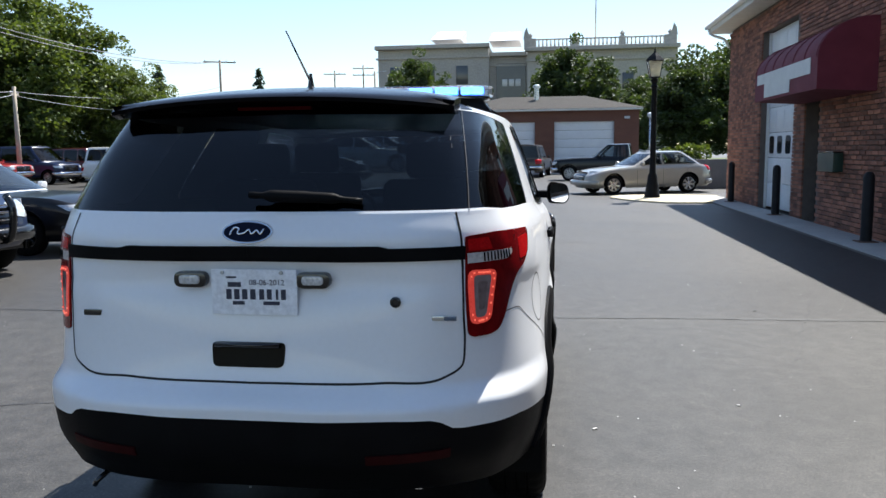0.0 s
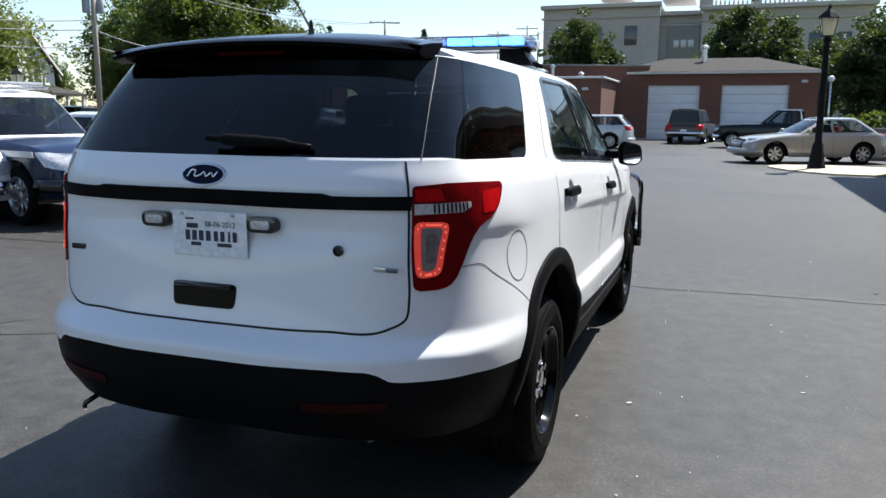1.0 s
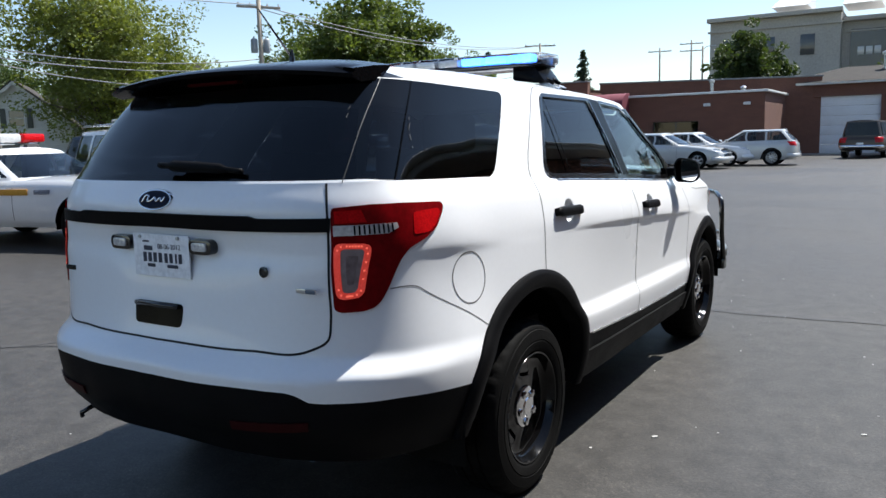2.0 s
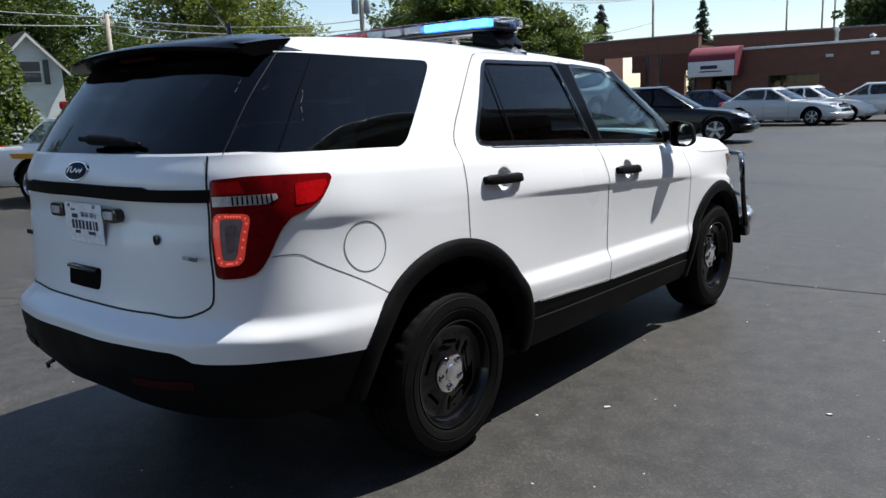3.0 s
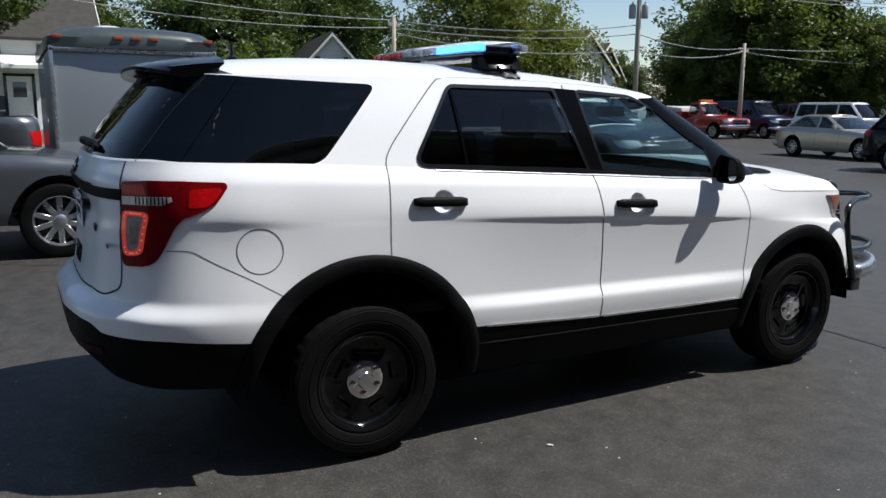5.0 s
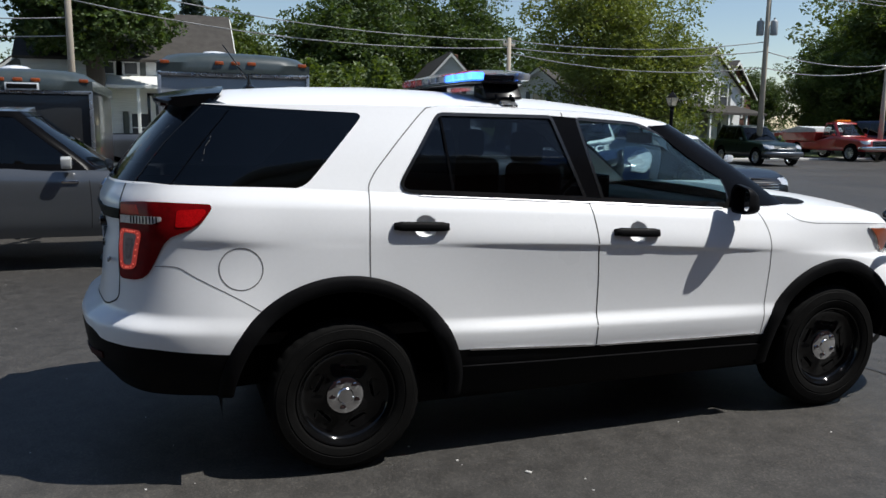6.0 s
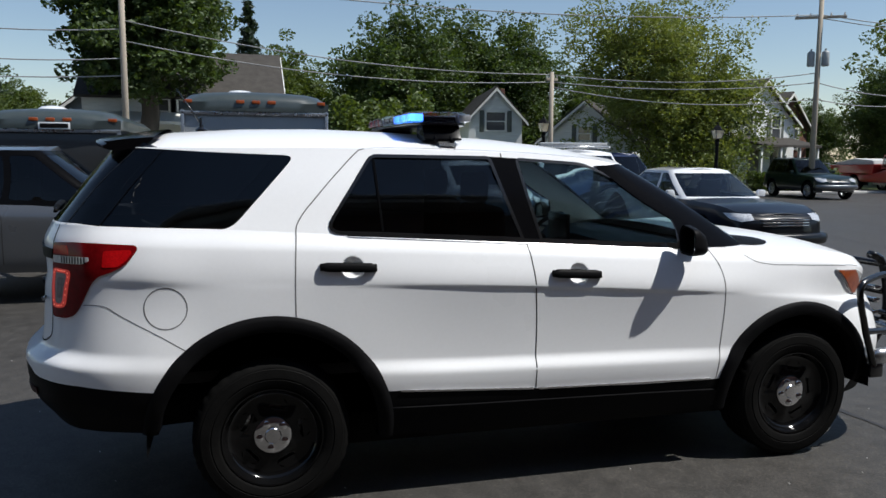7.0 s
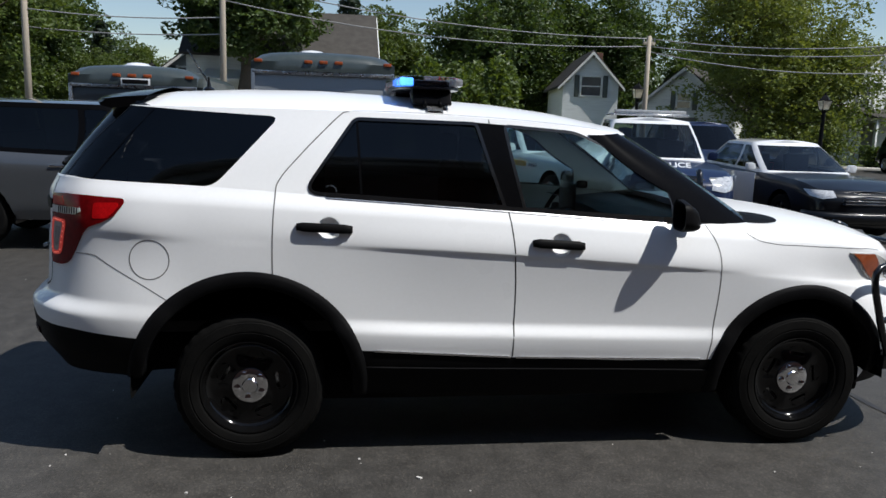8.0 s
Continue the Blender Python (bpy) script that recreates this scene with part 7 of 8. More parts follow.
def museum():
    """The large pale stone building behind the garages."""
    b = thing("stone_building", "large pale stone building with a balustrade and roof lights", "building")
    stone = material("pale limestone", (.46, .43, .38), (.38, .355, .32), scale=.25, fine=4, rough=.9, bump=.01)
    dark = material("shaded glass wall", (.03, .035, .042), (.05, .055, .06), scale=.6, rough=.25, coat=.5)
    y = 110.0
    bm = bmesh.new()
    box(bm, (-16.1, y + 7, 8.1), (16.0, 14, 16.2), 0)
    box(bm, (-5.3, y + 8, 7.6), (5.8, 12, 15.2), 0)
    box(bm, (7.6, y + 6, 7.7), (20.4, 14, 15.4), 0)
    part_each("wall", bm, stone, b)
    bm = bmesh.new()
    for x0, x1, z, front in ((-24.4, -7.9, 16.2, 0), (-8.0, -2.75, 15.1, 2), (-2.9, 18.0, 15.3, -1)):
        box(bm, ((x0 + x1) / 2, y + front - .3, z), (x1 - x0, 1.4, .55), .08)
        box(bm, ((x0 + x1) / 2, y + front - .05, z - 1.5), (x1 - x0, .5, .25), .05)
    part("cornice", bm, stone, b, smooth=False)
    bm = bmesh.new()
    box(bm, (-5.0, y + 1.9, 11.2), (4.2, .3, 5.2), 0)
    part("glass_wall", bm, dark, b)
    for i in range(3):
        bm = bmesh.new()
        box(bm, (-5.9 + i * .95, y + 1.7, 11.1), (.75, .12, 1.0), .02)
        part("window", bm, CLEAR_LENS, b)
    for i in range(5):
        bm = bmesh.new()
        box(bm, (1.0 + i * 3.4, y - 1.02, 10.6), (1.5, .16, 2.6), .03)
        part("window", bm, dark, b)
    for i in range(3):
        bm = bmesh.new()
        box(bm, (-21.5 + i * 4.8, y - .02, 12.2), (1.7, .16, 2.6), .03)
        part("window", bm, dark, b)
    bm = bmesh.new()
    for x in (-2.2, 4.0, 10.4, 16.8):
        end = x < 0 or x > 15
        box(bm, (x, y - .5, 16.1), (1.7 if end else .9, 1.2, 1.5), .1)
        lathe(bm, [(.42, 16.8), (.22, 17.0), (.36, 17.3), (.1, 17.6), (0, 17.7)], 8, "z", (x, y - .5, 0))
        if end:
            f = 1 if x > 0 else -1
            prism(bm, [(x - .2 * f, 16.8), (x + .95 * f, 16.8), (x + .80 * f, 17.8), (x + .45 * f, 18.4), (x + .25 * f, 17.6)], y - .9, y - .3, "y")
    box(bm, (7.3, y - .5, 16.72), (18.0, .4, .16), .04)
    box(bm, (7.3, y - .5, 15.66), (18.0, .6, .2), .05)
    for x in np.arange(-1.0, 16, .55):
        lathe(bm, [(.09, 15.7), (.13, 15.95), (.07, 16.3), (.10, 16.66)], 6, "z", (float(x), y - .5, 0))
    part("balustrade", bm, stone, b, smooth=False)
    white_sheet = material("white roof sheet", (.72, .73, .75), rough=.4)
    for x, z in ((-14.5, 18.0), (-6.0, 17.6)):
        bm = bmesh.new()
        prism(bm, [(y + 2, z - .5), (y + 10, z + 1.8), (y + 10, z - .5)], x - 2.2, x + 2.2, "x")
        part("roof_light", bm, white_sheet, b, smooth=False)
    bm = bmesh.new()
    tube(bm, [(7.0, y + 4, 15), (7.0, y + 4, 31)], [.12, .06], 8)
    part("flagpole", bm, ALLOY, b)


museum()

# ---- trees, houses, poles ----
def leaf_material(name, a, b):
    m = material(name, a, b, scale=.6, fine=5, rough=.55, grain=.25, island=.35)
    t = m.node_tree
    p, out = t.nodes["Principled BSDF"], t.nodes["Material Output"]
    tr, mx = t.nodes.new("ShaderNodeBsdfTranslucent"), t.nodes.new("ShaderNodeMixShader")
    tr.inputs[0].default_value = (a[0] * 1.7, a[1] * 1.6, a[2] * .8, 1)
    mx.inputs[0].default_value = .35
    t.links.new(p.outputs[0], mx.inputs[1])
    t.links.new(tr.outputs[0], mx.inputs[2])
    t.links.new(mx.outputs[0], out.inputs[0])
    return m


LEAF = leaf_material("green leaves", (.084, .122, .022), (.042, .068, .012))
LEAF_DARK = leaf_material("dark green leaves", (.055, .090, .018), (.027, .050, .011))
# Backlight put into the colour: a darker copy of the leaf green
LEAF_BACKLIT = leaf_material("backlit green leaves", (.042, .068, .016), (.021, .039, .010))
LEAF_PALE = leaf_material("yellow green leaves", (.150, .185, .040), (.088, .122, .025))
NEEDLE = leaf_material("spruce needles", (.030, .050, .030), (.018, .032, .022))
BARK = material("grey brown bark", (.11, .085, .065), (.07, .055, .042), scale=4, fine=30, rough=.95, bump=.01, stretch=(1, 1, .25))


def leaves(name, centres, sizes, mat, parent, seed, elong=1.7):
    """Many small pointed leaf blades, each bent along its middle."""
    r = np.random.RandomState(seed)
    n = len(centres)
    a = r.normal(size=(n, 3))
    a[:, 2] *= .6
    a /= np.linalg.norm(a, axis=1)[:, None]
    b = np.cross(a, r.normal(size=(n, 3)))
    b /= np.linalg.norm(b, axis=1)[:, None]
    c = np.cross(a, b)
    s = np.asarray(sizes)[:, None]
    tip, tail = centres + a * s * elong / 2, centres - a * s * elong / 2
    left, right = centres + b * s * .5 + c * s * .12, centres - b * s * .5 + c * s * .12
    v = np.stack([tail, left, tip, right], 1).reshape(-1, 3)
    me = bpy.data.meshes.new(name)
    k = np.arange(n) * 4
    me.from_pydata(v.tolist(), [], np.stack([k, k + 1, k + 2, k + 3], 1).tolist())
    me.materials.append(mat)
    ob = new(name, me)
    ob.parent = parent
    return ob


def tree(name, label, m, height, spread, mat, seed, trunk=.28, low=.25, leaf=.26, count=5200, lobes=16, sparse=1.0, group="trees beyond the lot", stems=1):
    t = thing(name, label, "tree", m, group)
    rnd = random.Random(seed)
    nr = np.random.RandomState(seed)
    bm = bmesh.new()
    ends = []
    for st in range(stems):
        lean = (rnd.uniform(-.12, .12) * stems, rnd.uniform(-.12, .12) * stems)
        pts = [Vector((st * .3 * rnd.uniform(-1, 1), st * .3 * rnd.uniform(-1, 1), -.05))]
        for k in range(1, 7):
            f = k / 6
            pts.append(Vector((lean[0] * height * f + rnd.uniform(-.12, .12), lean[1] * height * f + rnd.uniform(-.12, .12), height * .82 * f)))
        tube(bm, pts, [trunk * (1.25 - k / 6 * 1.12) / (1 if stems == 1 else 1.5) for k in range(7)], 9)
        for k in range(lobes // stems):
            f = low + (.80 - low) * (k + rnd.random()) / max(1, lobes // stems)
            base = pts[int(f * 6)].lerp(pts[min(6, int(f * 6) + 1)], f * 6 % 1)
            ang = k * 2.4 + rnd.uniform(-.4, .4)
            reach = spread * (1.0 - .55 * abs((f - low) / (1 - low) - .32)) * rnd.uniform(.6, 1.0)
            end = base + Vector((math.cos(ang) * reach, math.sin(ang) * reach, reach * rnd.uniform(.15, .55)))
            midp = base.lerp(end, .5) + Vector((0, 0, reach * .12))
            tube(bm, [base, midp, end], [trunk * .32, trunk * .18, trunk * .05], 6)
            ends.append((end, reach))
            for q in range(2):
                e2 = midp + Vector((rnd.uniform(-1, 1), rnd.uniform(-1, 1), rnd.uniform(.1, .8))) * reach * .45
                tube(bm, [midp, e2], [trunk * .14, trunk * .03], 5)
                ends.append((e2, reach * .8))
        ends.append((pts[-1] + Vector((0, 0, height * .08)), spread * .7))
    part("trunk", bm, BARK, t)
    per = count // len(ends)
    C, S = [], []
    for e, reach in ends:
        rad = spread * .34 * rnd.uniform(.75, 1.2)
        sub = nr.normal(size=(7, 3)) * rad * .55
        for q in range(7):
            n = per // 7
            d = nr.normal(size=(n, 3))
            d /= np.linalg.norm(d, axis=1)[:, None]
            rr = rad * .52 * nr.uniform(.45, 1.0, n) ** .6
            C.append(np.array(e) + sub[q] + d * rr[:, None] * (1, 1, .75))
            S.append(nr.uniform(.6, 1.35, n) * leaf)
    C, S = np.concatenate(C), np.concatenate(S)
    keep = (C[:, 2] > height * low * .55) & (nr.rand(len(C)) < sparse)
    leaves("crown", C[keep], S[keep], mat, t, seed)
    return t


def conifer(label, m, height, spread, seed):
    t = thing("spruce_tree", label, "tree", m, "spruces")
    bm = bmesh.new()
    tube(bm, [(0, 0, 0), (0, 0, height * .5), (0, 0, height)], [height * .02, height * .012, .01], 7)
    nr = np.random.RandomState(seed)
    C, S = [], []
    z = height * .06
    while z < height:
        f = 1 - z / height
        n = int(6 + 5 * f)
        for k in range(n):
            a = k * 2 * math.pi / n + nr.uniform(0, .6)
            r = spread * f ** .85 * nr.uniform(.55, 1.15) + .10
            zj = z + nr.uniform(-.035, .02) * height
            end = np.array((math.cos(a) * r, math.sin(a) * r, zj - r * .25))
            tube(bm, [(0, 0, z), tuple(end)], [.03, .008], 4)
            q = int(24 + 46 * f)
            s = nr.uniform(.2, 1, q)[:, None]
            C.append(np.array((0, 0, z)) * (1 - s) + end * s + nr.normal(size=(q, 3)) * (.07 + .16 * f))
            S.append(nr.uniform(.7, 1.3, q) * (.10 + height * .006))
        z += height * .045
    part("trunk", bm, BARK, t)
    leaves("crown", np.concatenate(C), np.concatenate(S), NEEDLE, t, seed, 2.4)
    return t


def bush(name, label, m, size, mat, seed, count=2600, leaf=.11):
    t = thing(name, label, "bush", m, "bushes")
    nr = np.random.RandomState(seed)
    C, S = [], []
    bm = bmesh.new()
    for k in range(14):
        a, q = k * 2.4, nr.uniform(.2, .8)
        c = np.array((math.cos(a) * size[0] * q, math.sin(a) * size[1] * q, size[2] * nr.uniform(.25, .78)))
        tube(bm, [(0, 0, 0), tuple(c)], [.03, .008], 5)
        d = nr.normal(size=(count // 14, 3))
        d /= np.linalg.norm(d, axis=1)[:, None]
        C.append(c + d * (nr.uniform(.5, 1, count // 14) ** .5)[:, None] * np.array(size) * .38)
        S.append(nr.uniform(.6, 1.3, count // 14) * leaf)
    C, S = np.concatenate(C), np.concatenate(S)
    keep = C[:, 2] > .03
    part("stems", bm, BARK, t)
    leaves("foliage", C[keep], S[keep], mat, t, seed)
    return t


oak = "broad green oak with a thick grey trunk"
tree("oak_tree", oak + " before a white house", pose(-31, -3.4, 0), 12.5, 3.2, LEAF_DARK, 3, .42, .40, .135, 66000, 34)
base_a = tree("maple_tree", "tall dark green tree with a dense crown", pose(-47, 10.0, 0), 11.0, 4.8, LEAF_DARK, 5, .35, .15, .145, 52000, 28)
base_b = tree("maple_tree", "tall green tree with an uneven crown", pose(-31.0, 41.5, 0), 13, 5.0, LEAF, 8, .36, .12, .165, 54000, 26)
tree("willow_tree", "thin pale green tree with bare twigs and several stems", pose(-28.9, 20.2, 0), 10.5, 3.6, LEAF_PALE, 11, .22, .06, .085, 70000, 34, .95, stems=3)
tree("willow_tree", "pale green many-stemmed tree, open crown", pose(-29.2, 22.4, 0), 7.0, 2.6, LEAF, 12, .18, .05, .09, 30000, 22, .9, stems=3)
for x, y, a, k in ((-48, 18.5, 70, 1.0), (-50, 14.2, 10, 1.02), (-50, 27.0, 210, .72), (-38, 49.5, 300, .98), (-46, 53, 100, 1.0), (-58, 53, 250, .62), (-61, 46.5, 30, .60), (-46, -6, 40, .7), (-39.5, -16.0, 120, .9)):
    copy_thing(base_a, pose(x, y, 0, 0, 0, a) @ Matrix.Scale(k, 4))
for x, y, a, k in ((-34.0, 38.5, 80, .50), (-27.5, 46.0, 160, .62), (-43, 62, 60, 1.0), (-37, -10.8, 200, .36), (-31, -15, 280, .72), (-44, -18.5, 330, .8), (-52, 4.6, 120, .74), (-47, -12.5, 15, .48)):
    copy_thing(base_b, pose(x, y, 0, 0, 0, a) @ Matrix.Scale(k, 4))
town = tree("linden_tree", "round green tree before the stone building, darkened as backlit", pose(4.0, 76, 0), 12.3, 4.2, LEAF_BACKLIT, 21, .3, .18, .20, 52000, 28)
for x, y, a, k in ((-11.8, 74, 90, .90), (8.8, 84, 200, .80)):
    copy_thing(town, pose(x, y, 0, 0, 0, a) @ Matrix.Scale(k, 4))
shade = tree("linden_tree", "dark shaded tree beyond the low wall", pose(11.2, 60, 0), 9.0, 3.5, LEAF_BACKLIT, 23, .26, .2, .17, 32000, 24)
copy_thing(shade, pose(16.5, 64, 0, 0, 0, 130) @ Matrix.Scale(1.1, 4))
conifer("slim dark spruce on the skyline", pose(-43.6, 82.3, 0), 11.8, 3.4, 31)
conifer("slim dark spruce on the skyline", pose(-35.5, 92.3, 0), 12.2, 2.7, 32)
conifer("blue green spruce between the houses", pose(-38, -11.2, 0), 6.0, 1.7, 33)
conifer("tall dark spruce behind the houses", pose(-55, 1.5, 0), 13.0, 2.4, 34)
bush("lilac_bush", "large leafy bush behind the cargo trailer", pose(-16.2, 3.95, 0), (1.6, 1.5, 2.9), LEAF, 41, 18000, .095)
for x, y, q in ((-28.6, 25.2, .8), (-29, 27.2, 1.0), (-28.8, 29.0, .9), (-27.6, 21.2, .7)):
    bush("garden_bush", "low trimmed green bush before a house", pose(x, y, 0), (.9 * q, .9 * q, 1.2 * q), LEAF_DARK, int(x * -7 + y), 1500, .12)
bush("garden_bush", "ragged bush beyond the low wall", pose(9.5, 50, 0), (1.6, 1.2, 1.6), LEAF, 47, 2500, .16)

SIDING = material("white clapboard", (.70, .71, .70), (.63, .64, .63), scale=1.2, fine=8, rough=.7, bump=.004, stretch=(.2, .2, 6))


WOOD_GREY = material("grey porch boards", (.24, .23, .21), (.18, .17, .155), scale=3, fine=50, rough=.9)
SHUTTER = material("grey green shutter", (.10, .11, .10), rough=.7)
PANE = material("dim window pane", (.05, .055, .06), (.10, .105, .11), scale=1.5, rough=.08, coat=1)


def house(label, m, w, d, eave, ridge, windows=(), doors=(), chimney=None, wall=None, porch=None, side=()):
    """A gabled house: the gable faces +y in its own axes, w wide and d deep. windows: (x, z, w, h) on the gable."""
    h = thing("house", label, "house", m, "houses across the street")
    wall = wall or SIDING
    bm = bmesh.new()
    prism(bm, [(-w / 2, 0), (w / 2, 0), (w / 2, eave), (0, ridge), (-w / 2, eave)], -d, 0, "y")
    part("wall", bm, wall, h, smooth=False)
    bm = bmesh.new()
    o, s = .28, (ridge - eave) / (w / 2)
    for k in (-1, 1):
        a = [(0, ridge + .02), ((w / 2 + o) * k, eave - s * o + .02), ((w / 2 + o) * k, eave - s * o + .14), (0, ridge + .16)]
        prism(bm, a, -d - o, o, "y")
    roof = part("roof", bm, ROOFING, h, smooth=False)
    bm = bmesh.new()
    for k in (-1, 1):
        prism(bm, [(0, ridge - .10), ((w / 2 + o) * k, eave - s * o - .08), ((w / 2 + o) * k, eave - s * o + .05), (0, ridge + .06)], o, o + .05, "y")
    part("barge_board", bm, TRIM_WHITE, h, smooth=False)
    if chimney:
        bm = bmesh.new()
        box(bm, (chimney[0], chimney[1], ridge - .25), (.42, .42, 1.3), .02)
        part("chimney", bm, FAR_BRICK, roof, smooth=False)
    turn = pose(w / 2, 0, 0, 0, 0, -90)
    for x, z, ww, hh, on_side in [(*k, False) for k in windows] + [(*k, True) for k in side]:
        f = bmesh.new()
        for q in (-1, 1):
            box(f, (x + q * ww / 2, .03, z), (.09, .09, hh + .16), .01)
            box(f, (x, .03, z + q * hh / 2), (ww + .16, .09, .09), .01)
        box(f, (x, .03, z), (ww, .06, .05), .005)
        wf = part("window", f, TRIM_WHITE, h)
        if on_side:
            wf.matrix_basis = turn
        bm = bmesh.new()
        box(bm, (x, .015, z), (ww, .02, hh), 0)
        part("pane", bm, PANE, wf)
        for q in (-1, 1):
            bm = bmesh.new()
            box(bm, (x + q * (ww / 2 + .2), .03, z), (.24, .05, hh + .1), .01)
            part("shutter", bm, SHUTTER, wf)
    for x, ww, hh in doors:
        bm = bmesh.new()
        box(bm, (x, .03, hh / 2), (ww, .08, hh), .01)
        part("door", bm, material("weathered door", (.16, .15, .13), rough=.6), h)
    if porch:
        bm = bmesh.new()
        x0, x1, z = porch
        prism(bm, [(.0, z + .45), (1.9, z), (1.9, z + .12), (0, z + .57)], x0, x1, "x")
        part("porch_roof", bm, ROOFING, h, smooth=False)
        for x in np.linspace(x0 + .15, x1 - .15, 4):
            bm = bmesh.new()
            box(bm, (float(x), 1.75, z / 2), (.13, .13, z), .01)
            part("porch_post", bm, TRIM_WHITE, h)
    return h


gable = [(0, 3.5, 1.05, 1.0)]
house("small white gabled house with shuttered windows", pose(-34.6, 13.35, 0, 0, 0, -100), 2.8, 8, 3.65, 5.15, gable, chimney=(-1.0, -4.6))
house("low white garage house with a grey roof", pose(-33.5, 17.9, 0, 0, 0, -128), 4.6, 6, 2.6, 4.5, [(0, 2.9, .7, .8)], [(.4, 2.2, 2.1)])
porch_house = house("white house with a grey shingle roof and a porch", pose(-36.5, 2.2, 0, 0, 0, 0), 6.4, 8.5, 4.3, 6.5, [(-1.6, 3.2, .9, 1.5)], (), side=[(4.2, 3.6, .6, 1.1), (5.15, 3.6, .6, 1.1), (3.9, 1.3, .8, 1.3), (1.6, 3.4, .7, 1.1)])
bm = bmesh.new()
prism(bm, [(3.15, 3.45), (5.0, 2.95), (5.0, 3.08), (3.15, 3.58)], -7.6, -1.4, "y")
part("porch_roof", bm, TRIM_WHITE, porch_house, "pale weathered porch roof", smooth=False)
for y in (-7.4, -5.4, -3.9, -1.6):
    bm = bmesh.new()
    box(bm, (4.85, y, 1.5), (.13, .13, 3.0), .01)
    part("porch_post", bm, TRIM_WHITE, porch_house)
bm = bmesh.new()
box(bm, (4.1, -4.5, .28), (1.9, 6.2, .56), .02)
part("porch_floor", bm, WOOD_GREY, porch_house)
bm = bmesh.new()
for y in (-3.52, -2.48):
    box(bm, (3.24, y, 1.65), (.10, .12, 2.3), .01)
box(bm, (3.24, -3.0, 2.75), (.10, 1.16, .12), .01)
part("door_frame", bm, SATIN, porch_house)
bm = bmesh.new()
box(bm, (3.23, -3.0, 1.62), (.06, .94, 2.15), .01)
d = part("door", bm, TRIM_WHITE, porch_house, "pale panelled front door")
bm = bmesh.new()
box(bm, (3.27, -3.0, 2.15), (.02, .5, .62), .005)
part("pane", bm, PANE, d)
house("white two-storey house behind the pale tree", pose(-31.8, 27.4, 0, 0, 0, -72), 6.0, 8, 3.6, 5.7, [(1.2, 3.3, .8, 1.4), (-1.2, 3.3, .8, 1.4), (-1.6, 1.2, .8, 1.2)], [(.6, .95, 2.1)], porch=(-2.6, 2.6, 2.25))
house("grey roofed brick house further along the street", pose(-37.0, 33.2, 0, 0, 0, -60), 6.5, 8, 3.6, 5.6, [(1.4, 2.9, .9, 1.3), (-1.2, 2.9, .9, 1.3)], wall=FAR_BRICK)
house("small grey gabled house behind the trees", pose(-38.5, -7.2, 0, 0, 0, -88), 3.4, 6, 3.3, 4.6, [(0, 3.4, .9, .9)], wall=material("grey siding", (.28, .29, .29), (.23, .24, .24), scale=2, rough=.8))
house("white house beyond the far trees", pose(-37.0, 60.0, 0, 0, 0, -120), 6.5, 9, 4.5, 6.8, [(0, 3.2, .9, 1.4)])

WOOD = material("weathered pole wood", (.42, .36, .285), (.31, .265, .21), scale=3, fine=40, rough=.95, bump=.003, stretch=(1, 1, .2))


def pole(label, m, height, arm=None, cans=0, lamp=False, r=.13):
    p = thing("utility_pole", label, "utility pole", m, "utility poles")
    bm = bmesh.new()
    tube(bm, [(0, 0, -.1), (0, 0, height * .5), (0, 0, height)], [r, r * .85, r * .7], 12)
    part("pole", bm, WOOD, p)
    for z, l, a in arm or ():
        bm = bmesh.new()
        box(bm, (0, 0, 0), (l, .10, .11), .01, pose(0, 0, z, 0, 0, a))
        c = part("crossarm", bm, WOOD, p)
        for q in (-.46, -.2, .2, .46):
            bm = bmesh.new()
            lathe(bm, [(.03, 0), (.045, .04), (.02, .07), (.04, .10), (0, .13)], 10)
            bmesh.ops.transform(bm, matrix=pose(0, 0, z, 0, 0, a) @ pose(q * l, 0, .06), verts=bm.verts[:])
            part("insulator", bm, CLEAR_LENS, c)
    for k in range(cans):
        bm = bmesh.new()
        a = 1.2 + k * 2.6
        lathe(bm, [(.14, 0), (.155, .03), (.155, .56), (.13, .61), (.04, .65), (.04, .73), (0, .74)], 16, "z", (math.cos(a) * .29, math.sin(a) * .29, height * .62))
        part("transformer", bm, material("transformer grey", (.34, .36, .37), rough=.45), p)
    if lamp:
        bm = bmesh.new()
        tube(bm, smooth_line([(0, 0, height - .4), (.4, 0, height - .1), (1.0, 0, height)], 4), .03, 6)
        box(bm, (1.15, 0, height - .02), (.45, .16, .1), .03)
        part("road_lamp", bm, ALLOY, p)
    return p


pole("tall weathered wooden utility pole with a small lamp", pose(-25.4, -3.6, 0, 0, 0, 40), 9.5, lamp=True)
pole("weathered wooden utility pole at the lot's edge", pose(-25.6, -10.4, 0), 9.0)
pole("short wooden pole carrying street wires", pose(-26.0, 12.8, 0), 5.15, ((4.85, .5, 90),), r=.12)
pole("wooden utility pole with two grey transformers", pose(-24.0, 24.1, 0), 9.0, ((7.6, 2.0, 60),), 2)
pole("wooden pole before the dark trees", pose(-25.9, 33.3, 0), 5.0, ((4.6, .6, 90),))
pole("utility pole with a long crossarm on the skyline", pose(-26.3, 59.5, 0), 9.2, ((9.0, 2.6, 30),))
pole("utility pole with crossarms on the skyline", pose(-22.0, 92, 0), 12, ((11.6, 2.6, 10), (10.8, 2.6, 10)))
pole("utility pole with crossarms on the skyline", pose(-24.5, 88, 0), 11, ((10.6, 2.6, 10),))
pole("skyline pole with a road lamp", pose(-19.0, 85, 0), 10.5, lamp=True)


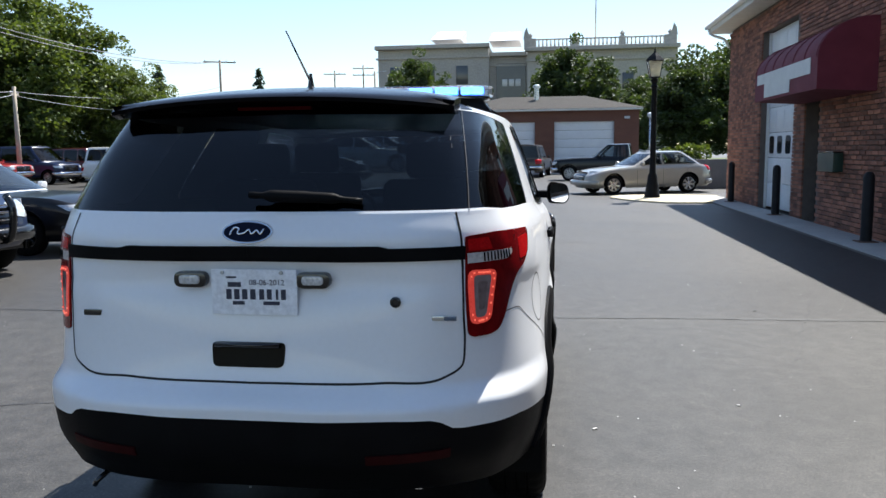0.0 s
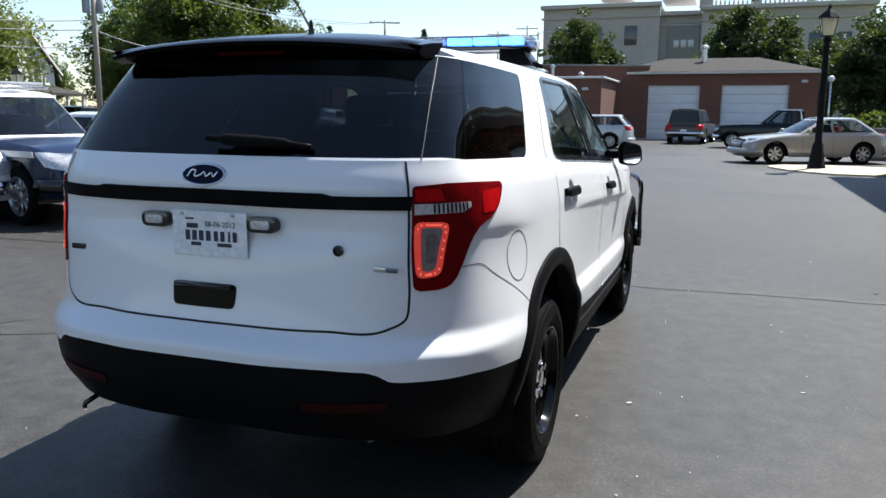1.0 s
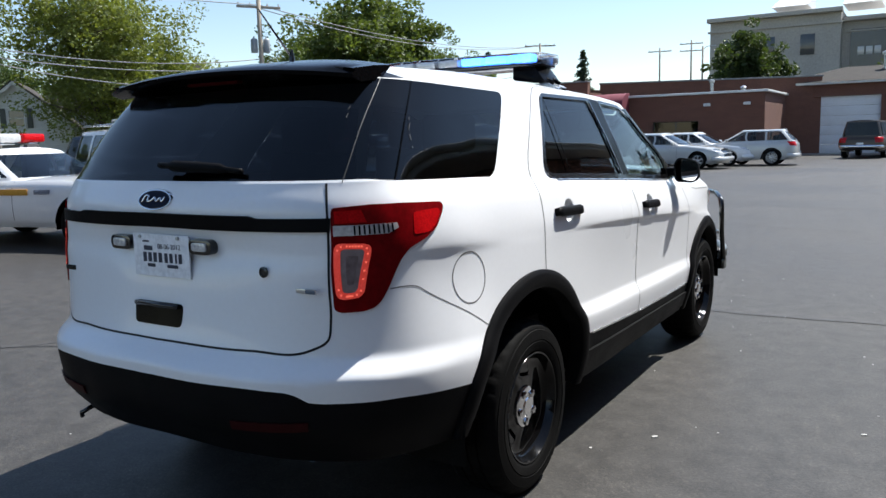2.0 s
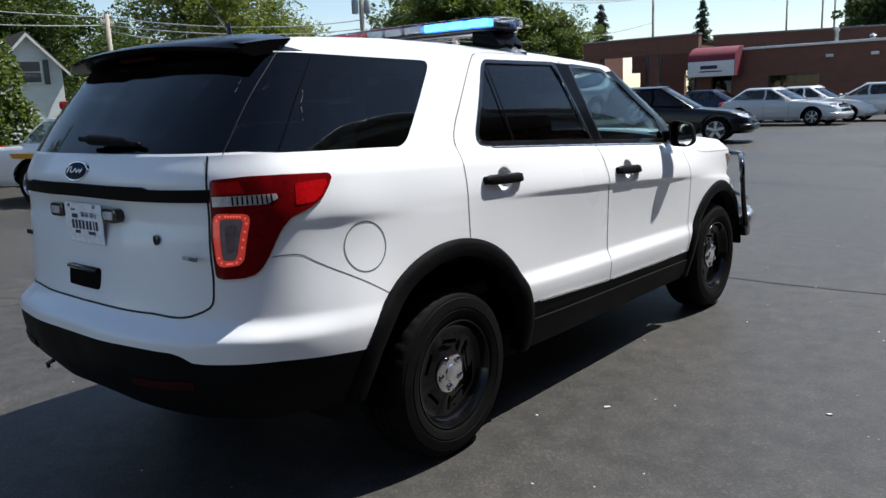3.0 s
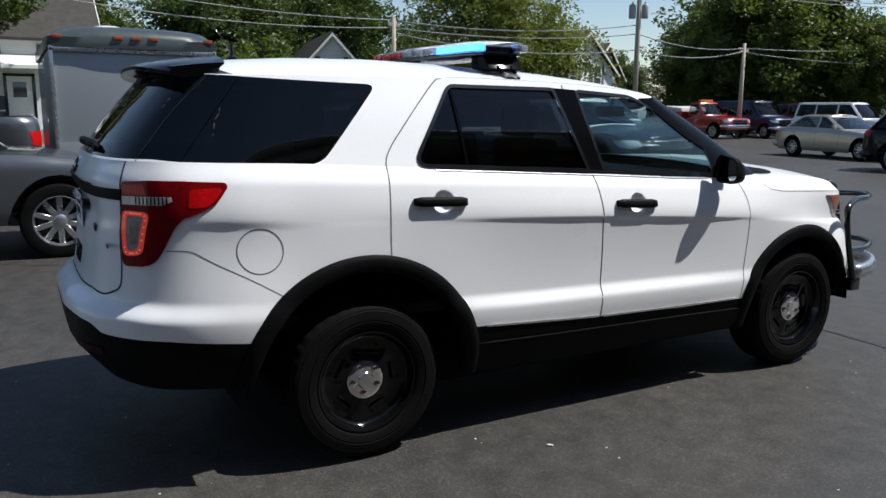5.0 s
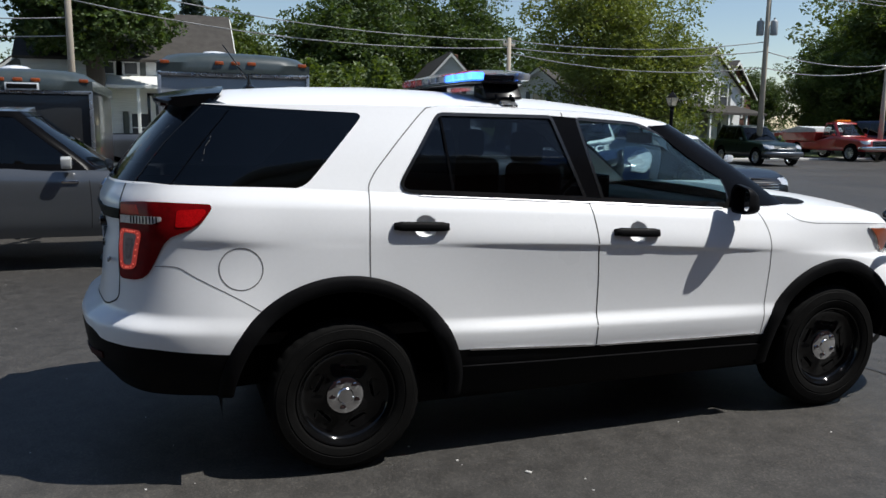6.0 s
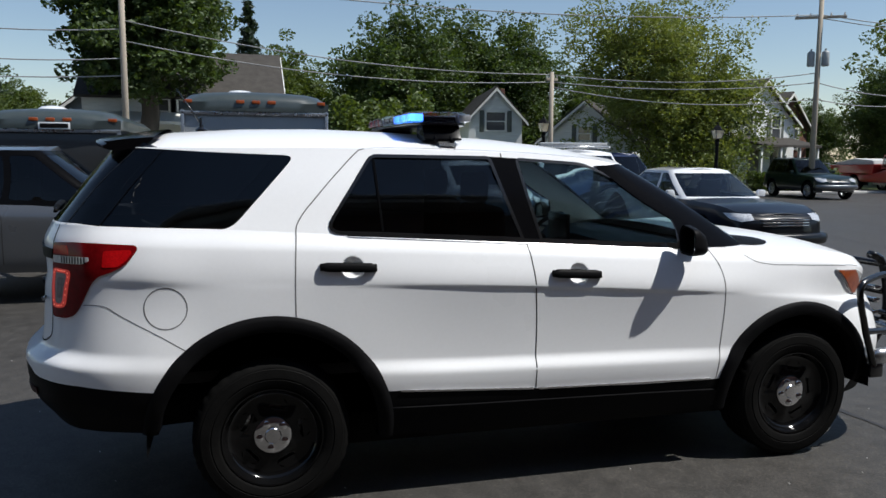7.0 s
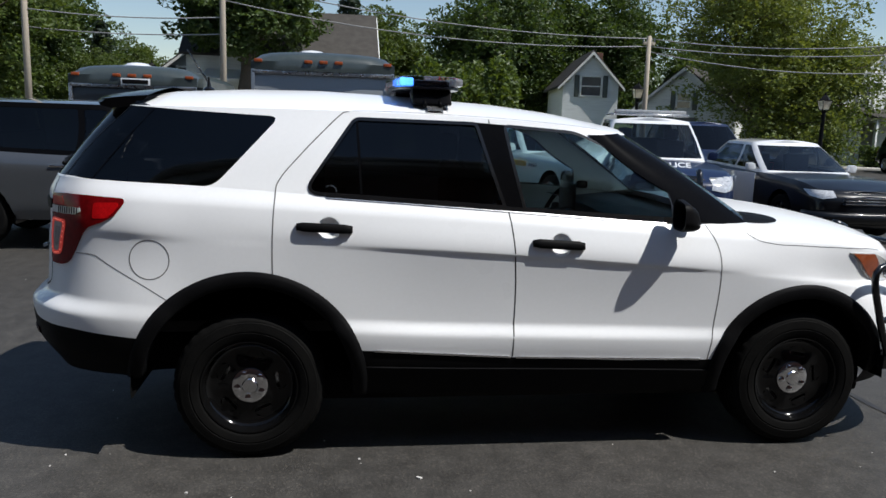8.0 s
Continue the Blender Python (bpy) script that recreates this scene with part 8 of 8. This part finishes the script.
def wire(a, b, sag, r=.014):
    bm = bmesh.new()
    a, b = Vector(a), Vector(b)
    tube(bm, [a.lerp(b, t) - Vector((0, 0, sag * 4 * t * (1 - t))) for t in np.linspace(0, 1, 15)], r, 5)
    tagged(part("overhead_wire", bm, CABLE), "dark overhead street cable between poles", "cable", "street cables")


CABLE = material("grey cable", (.24, .24, .24), (.32, .32, .32), scale=3, rough=.7)
for a, b, s in (((-25.4, -3.6, 6.3), (-26, 12.8, 5.05), .45), ((-25.4, -3.6, 5.6), (-26, 12.8, 4.75), .5), ((-26, 12.8, 5.05), (-24, 24.1, 5.3), .35), ((-26, 12.8, 4.75), (-24, 24.1, 4.9), .3),
                ((-26, 12.8, 4.55), (-24, 24.1, 4.2), .45), ((-24, 24.1, 4.9), (-25.9, 33.3, 4.75), .3), ((-24, 24.1, 4.2), (-25.9, 33.3, 4.6), .35), ((-25.9, 33.3, 4.75), (-26.3, 59.5, 7.0), .6),
                ((-25.9, 33.3, 4.55), (-26.3, 59.5, 5.6), .7), ((-24, 24.1, 7.7), (-26.3, 59.5, 9.0), .8), ((-24.6, 24.5, 7.7), (-26.9, 59.5, 9.0), .9), ((-25.6, -10.4, 6.0), (-25.4, -3.6, 6.0), .15),
                ((-25.6, -10.4, 5.0), (-25.4, -3.6, 5.0), .15), ((-25.6, -10.4, 7.5), (-40, -30, 8), .6), ((-25.4, -3.6, 7.9), (-24, 24.1, 7.7), .6), ((-25.4, -3.6, 4.4), (-31, -14, 5.0), .2)):
    wire(a, b, s, .022)
street_lamp(pose(-25.3, 12.2, 0), 3.3)
street_lamp(pose(-21.4, 17.6, 0), 2.95)
street_lamp(pose(-29.5, -7.0, 0), 3.6)

# globe lamp by the low wall
gl = thing("globe_lamp", "slim post with a white globe lamp", "street lamp", pose(6.6, 44, 0))
bm = bmesh.new()
tube(bm, [(0, 0, 0), (0, 0, 3.3)], .05, 8)
part("post", bm, ALLOY, gl)
bm = bmesh.new()
bmesh.ops.create_uvsphere(bm, u_segments=16, v_segments=10, radius=.17, matrix=pose(0, 0, 3.45))
part("globe", bm, DOOR_WHITE, gl)

# lawn, street pavement and marks on the asphalt
GRASS = material("lawn grass", (.06, .095, .02), (.09, .10, .03), scale=.5, fine=25, rough=.95, bump=.02, grain=.35)
bm = bmesh.new()
box(bm, (-68, 10, .02), (78, 150, .10), 0)
tagged(part("lawn", bm, GRASS), "mown green lawn round the houses", "lawn", kind="structure")
bm = bmesh.new()
box(bm, (40, 80, .02), (60, 60, .10), 0)
tagged(part("lawn", bm, GRASS), "green lawn before the stone building", "lawn", kind="structure")
bm = bmesh.new()
box(bm, (-28.0, 10, .02), (1.6, 120, .12), .01)
tagged(part("street_pavement", bm, CONCRETE), "pale concrete street pavement with a kerb", "pavement", kind="structure")

TAR = material("tar filled crack", (.016, .016, .017), (.028, .027, .027), scale=9, rough=.6)


def crack(a, b, width, seed, name="tar_seam", label="thin dark sealed crack in the asphalt", wob=.03):
    nr = np.random.RandomState(seed)
    a, b = Vector(a), Vector(b)
    n = max(6, int((b - a).length / .12))
    d = (b - a).normalized()
    s = Vector((-d.y, d.x))
    bm, rows, off = bmesh.new(), [], 0
    for i in range(n + 1):
        off = off * .85 + nr.uniform(-wob, wob)
        p = a.lerp(b, i / n) + s * off
        w = width * nr.uniform(.5, 1.4)
        rows.append([bm.verts.new((p.x + s.x * w * k, p.y + s.y * w * k, .004)) for k in (-.5, .5)])
    for A, B in zip(rows, rows[1:]):
        bm.faces.new((A[0], B[0], B[1], A[1]))
    tagged(part(name, bm, TAR), label, "crack", kind="structure")


crack((-14, 3.55), (5.0, 3.82), .04, 1, wob=.015)
crack((-9, -2.2), (-1.6, 1.2), .012, 2)
crack((-7, -4.5), (-3, 1.0), .010, 3)
crack((5.0, 12.5), (-4, 14.2), .02, 4)
crack((1.5, 9.6), (-12, 13.0), .02, 5)
crack((2.7, 2.2), (3.6, 4.8), .008, 6)
STONE = material("pale chipping", (.55, .54, .52), (.35, .34, .33), scale=40, rough=.9)
bm = bmesh.new()
rnd = random.Random(9)
for i in range(260):
    x, y = (rnd.uniform(.8, 5), rnd.uniform(-3, 9)) if i % 2 else (rnd.uniform(-6, 4), rnd.uniform(-4, 6))
    s = rnd.choice((.004, .005, .006, .007, .011 if i % 9 == 0 else .005))
    box(bm, (x, y, s * .3), (s * rnd.uniform(.7, 1.8), s * rnd.uniform(.7, 1.8), s * .6), 0, None)
tagged(part("loose_chippings", bm, STONE, smooth=False), "loose pale stone chippings on the asphalt", "gravel", kind="stuff")
for x, y, a, l in ((1.223, .81, 40, .03), (3.6, 1.35, 10, .07), (2.9, 4.2, 70, .06), (2.1, 1.3, 20, .025)):
    bm = bmesh.new()
    box(bm, (0, 0, .004), (l, l * .55, .006), .002)
    tagged(part("litter_scrap", bm, STONE if l < .06 else TAR), "small flat scrap lying on the asphalt", "litter", "scraps on the ground").matrix_basis = pose(x, y, 0, 0, 0, a)
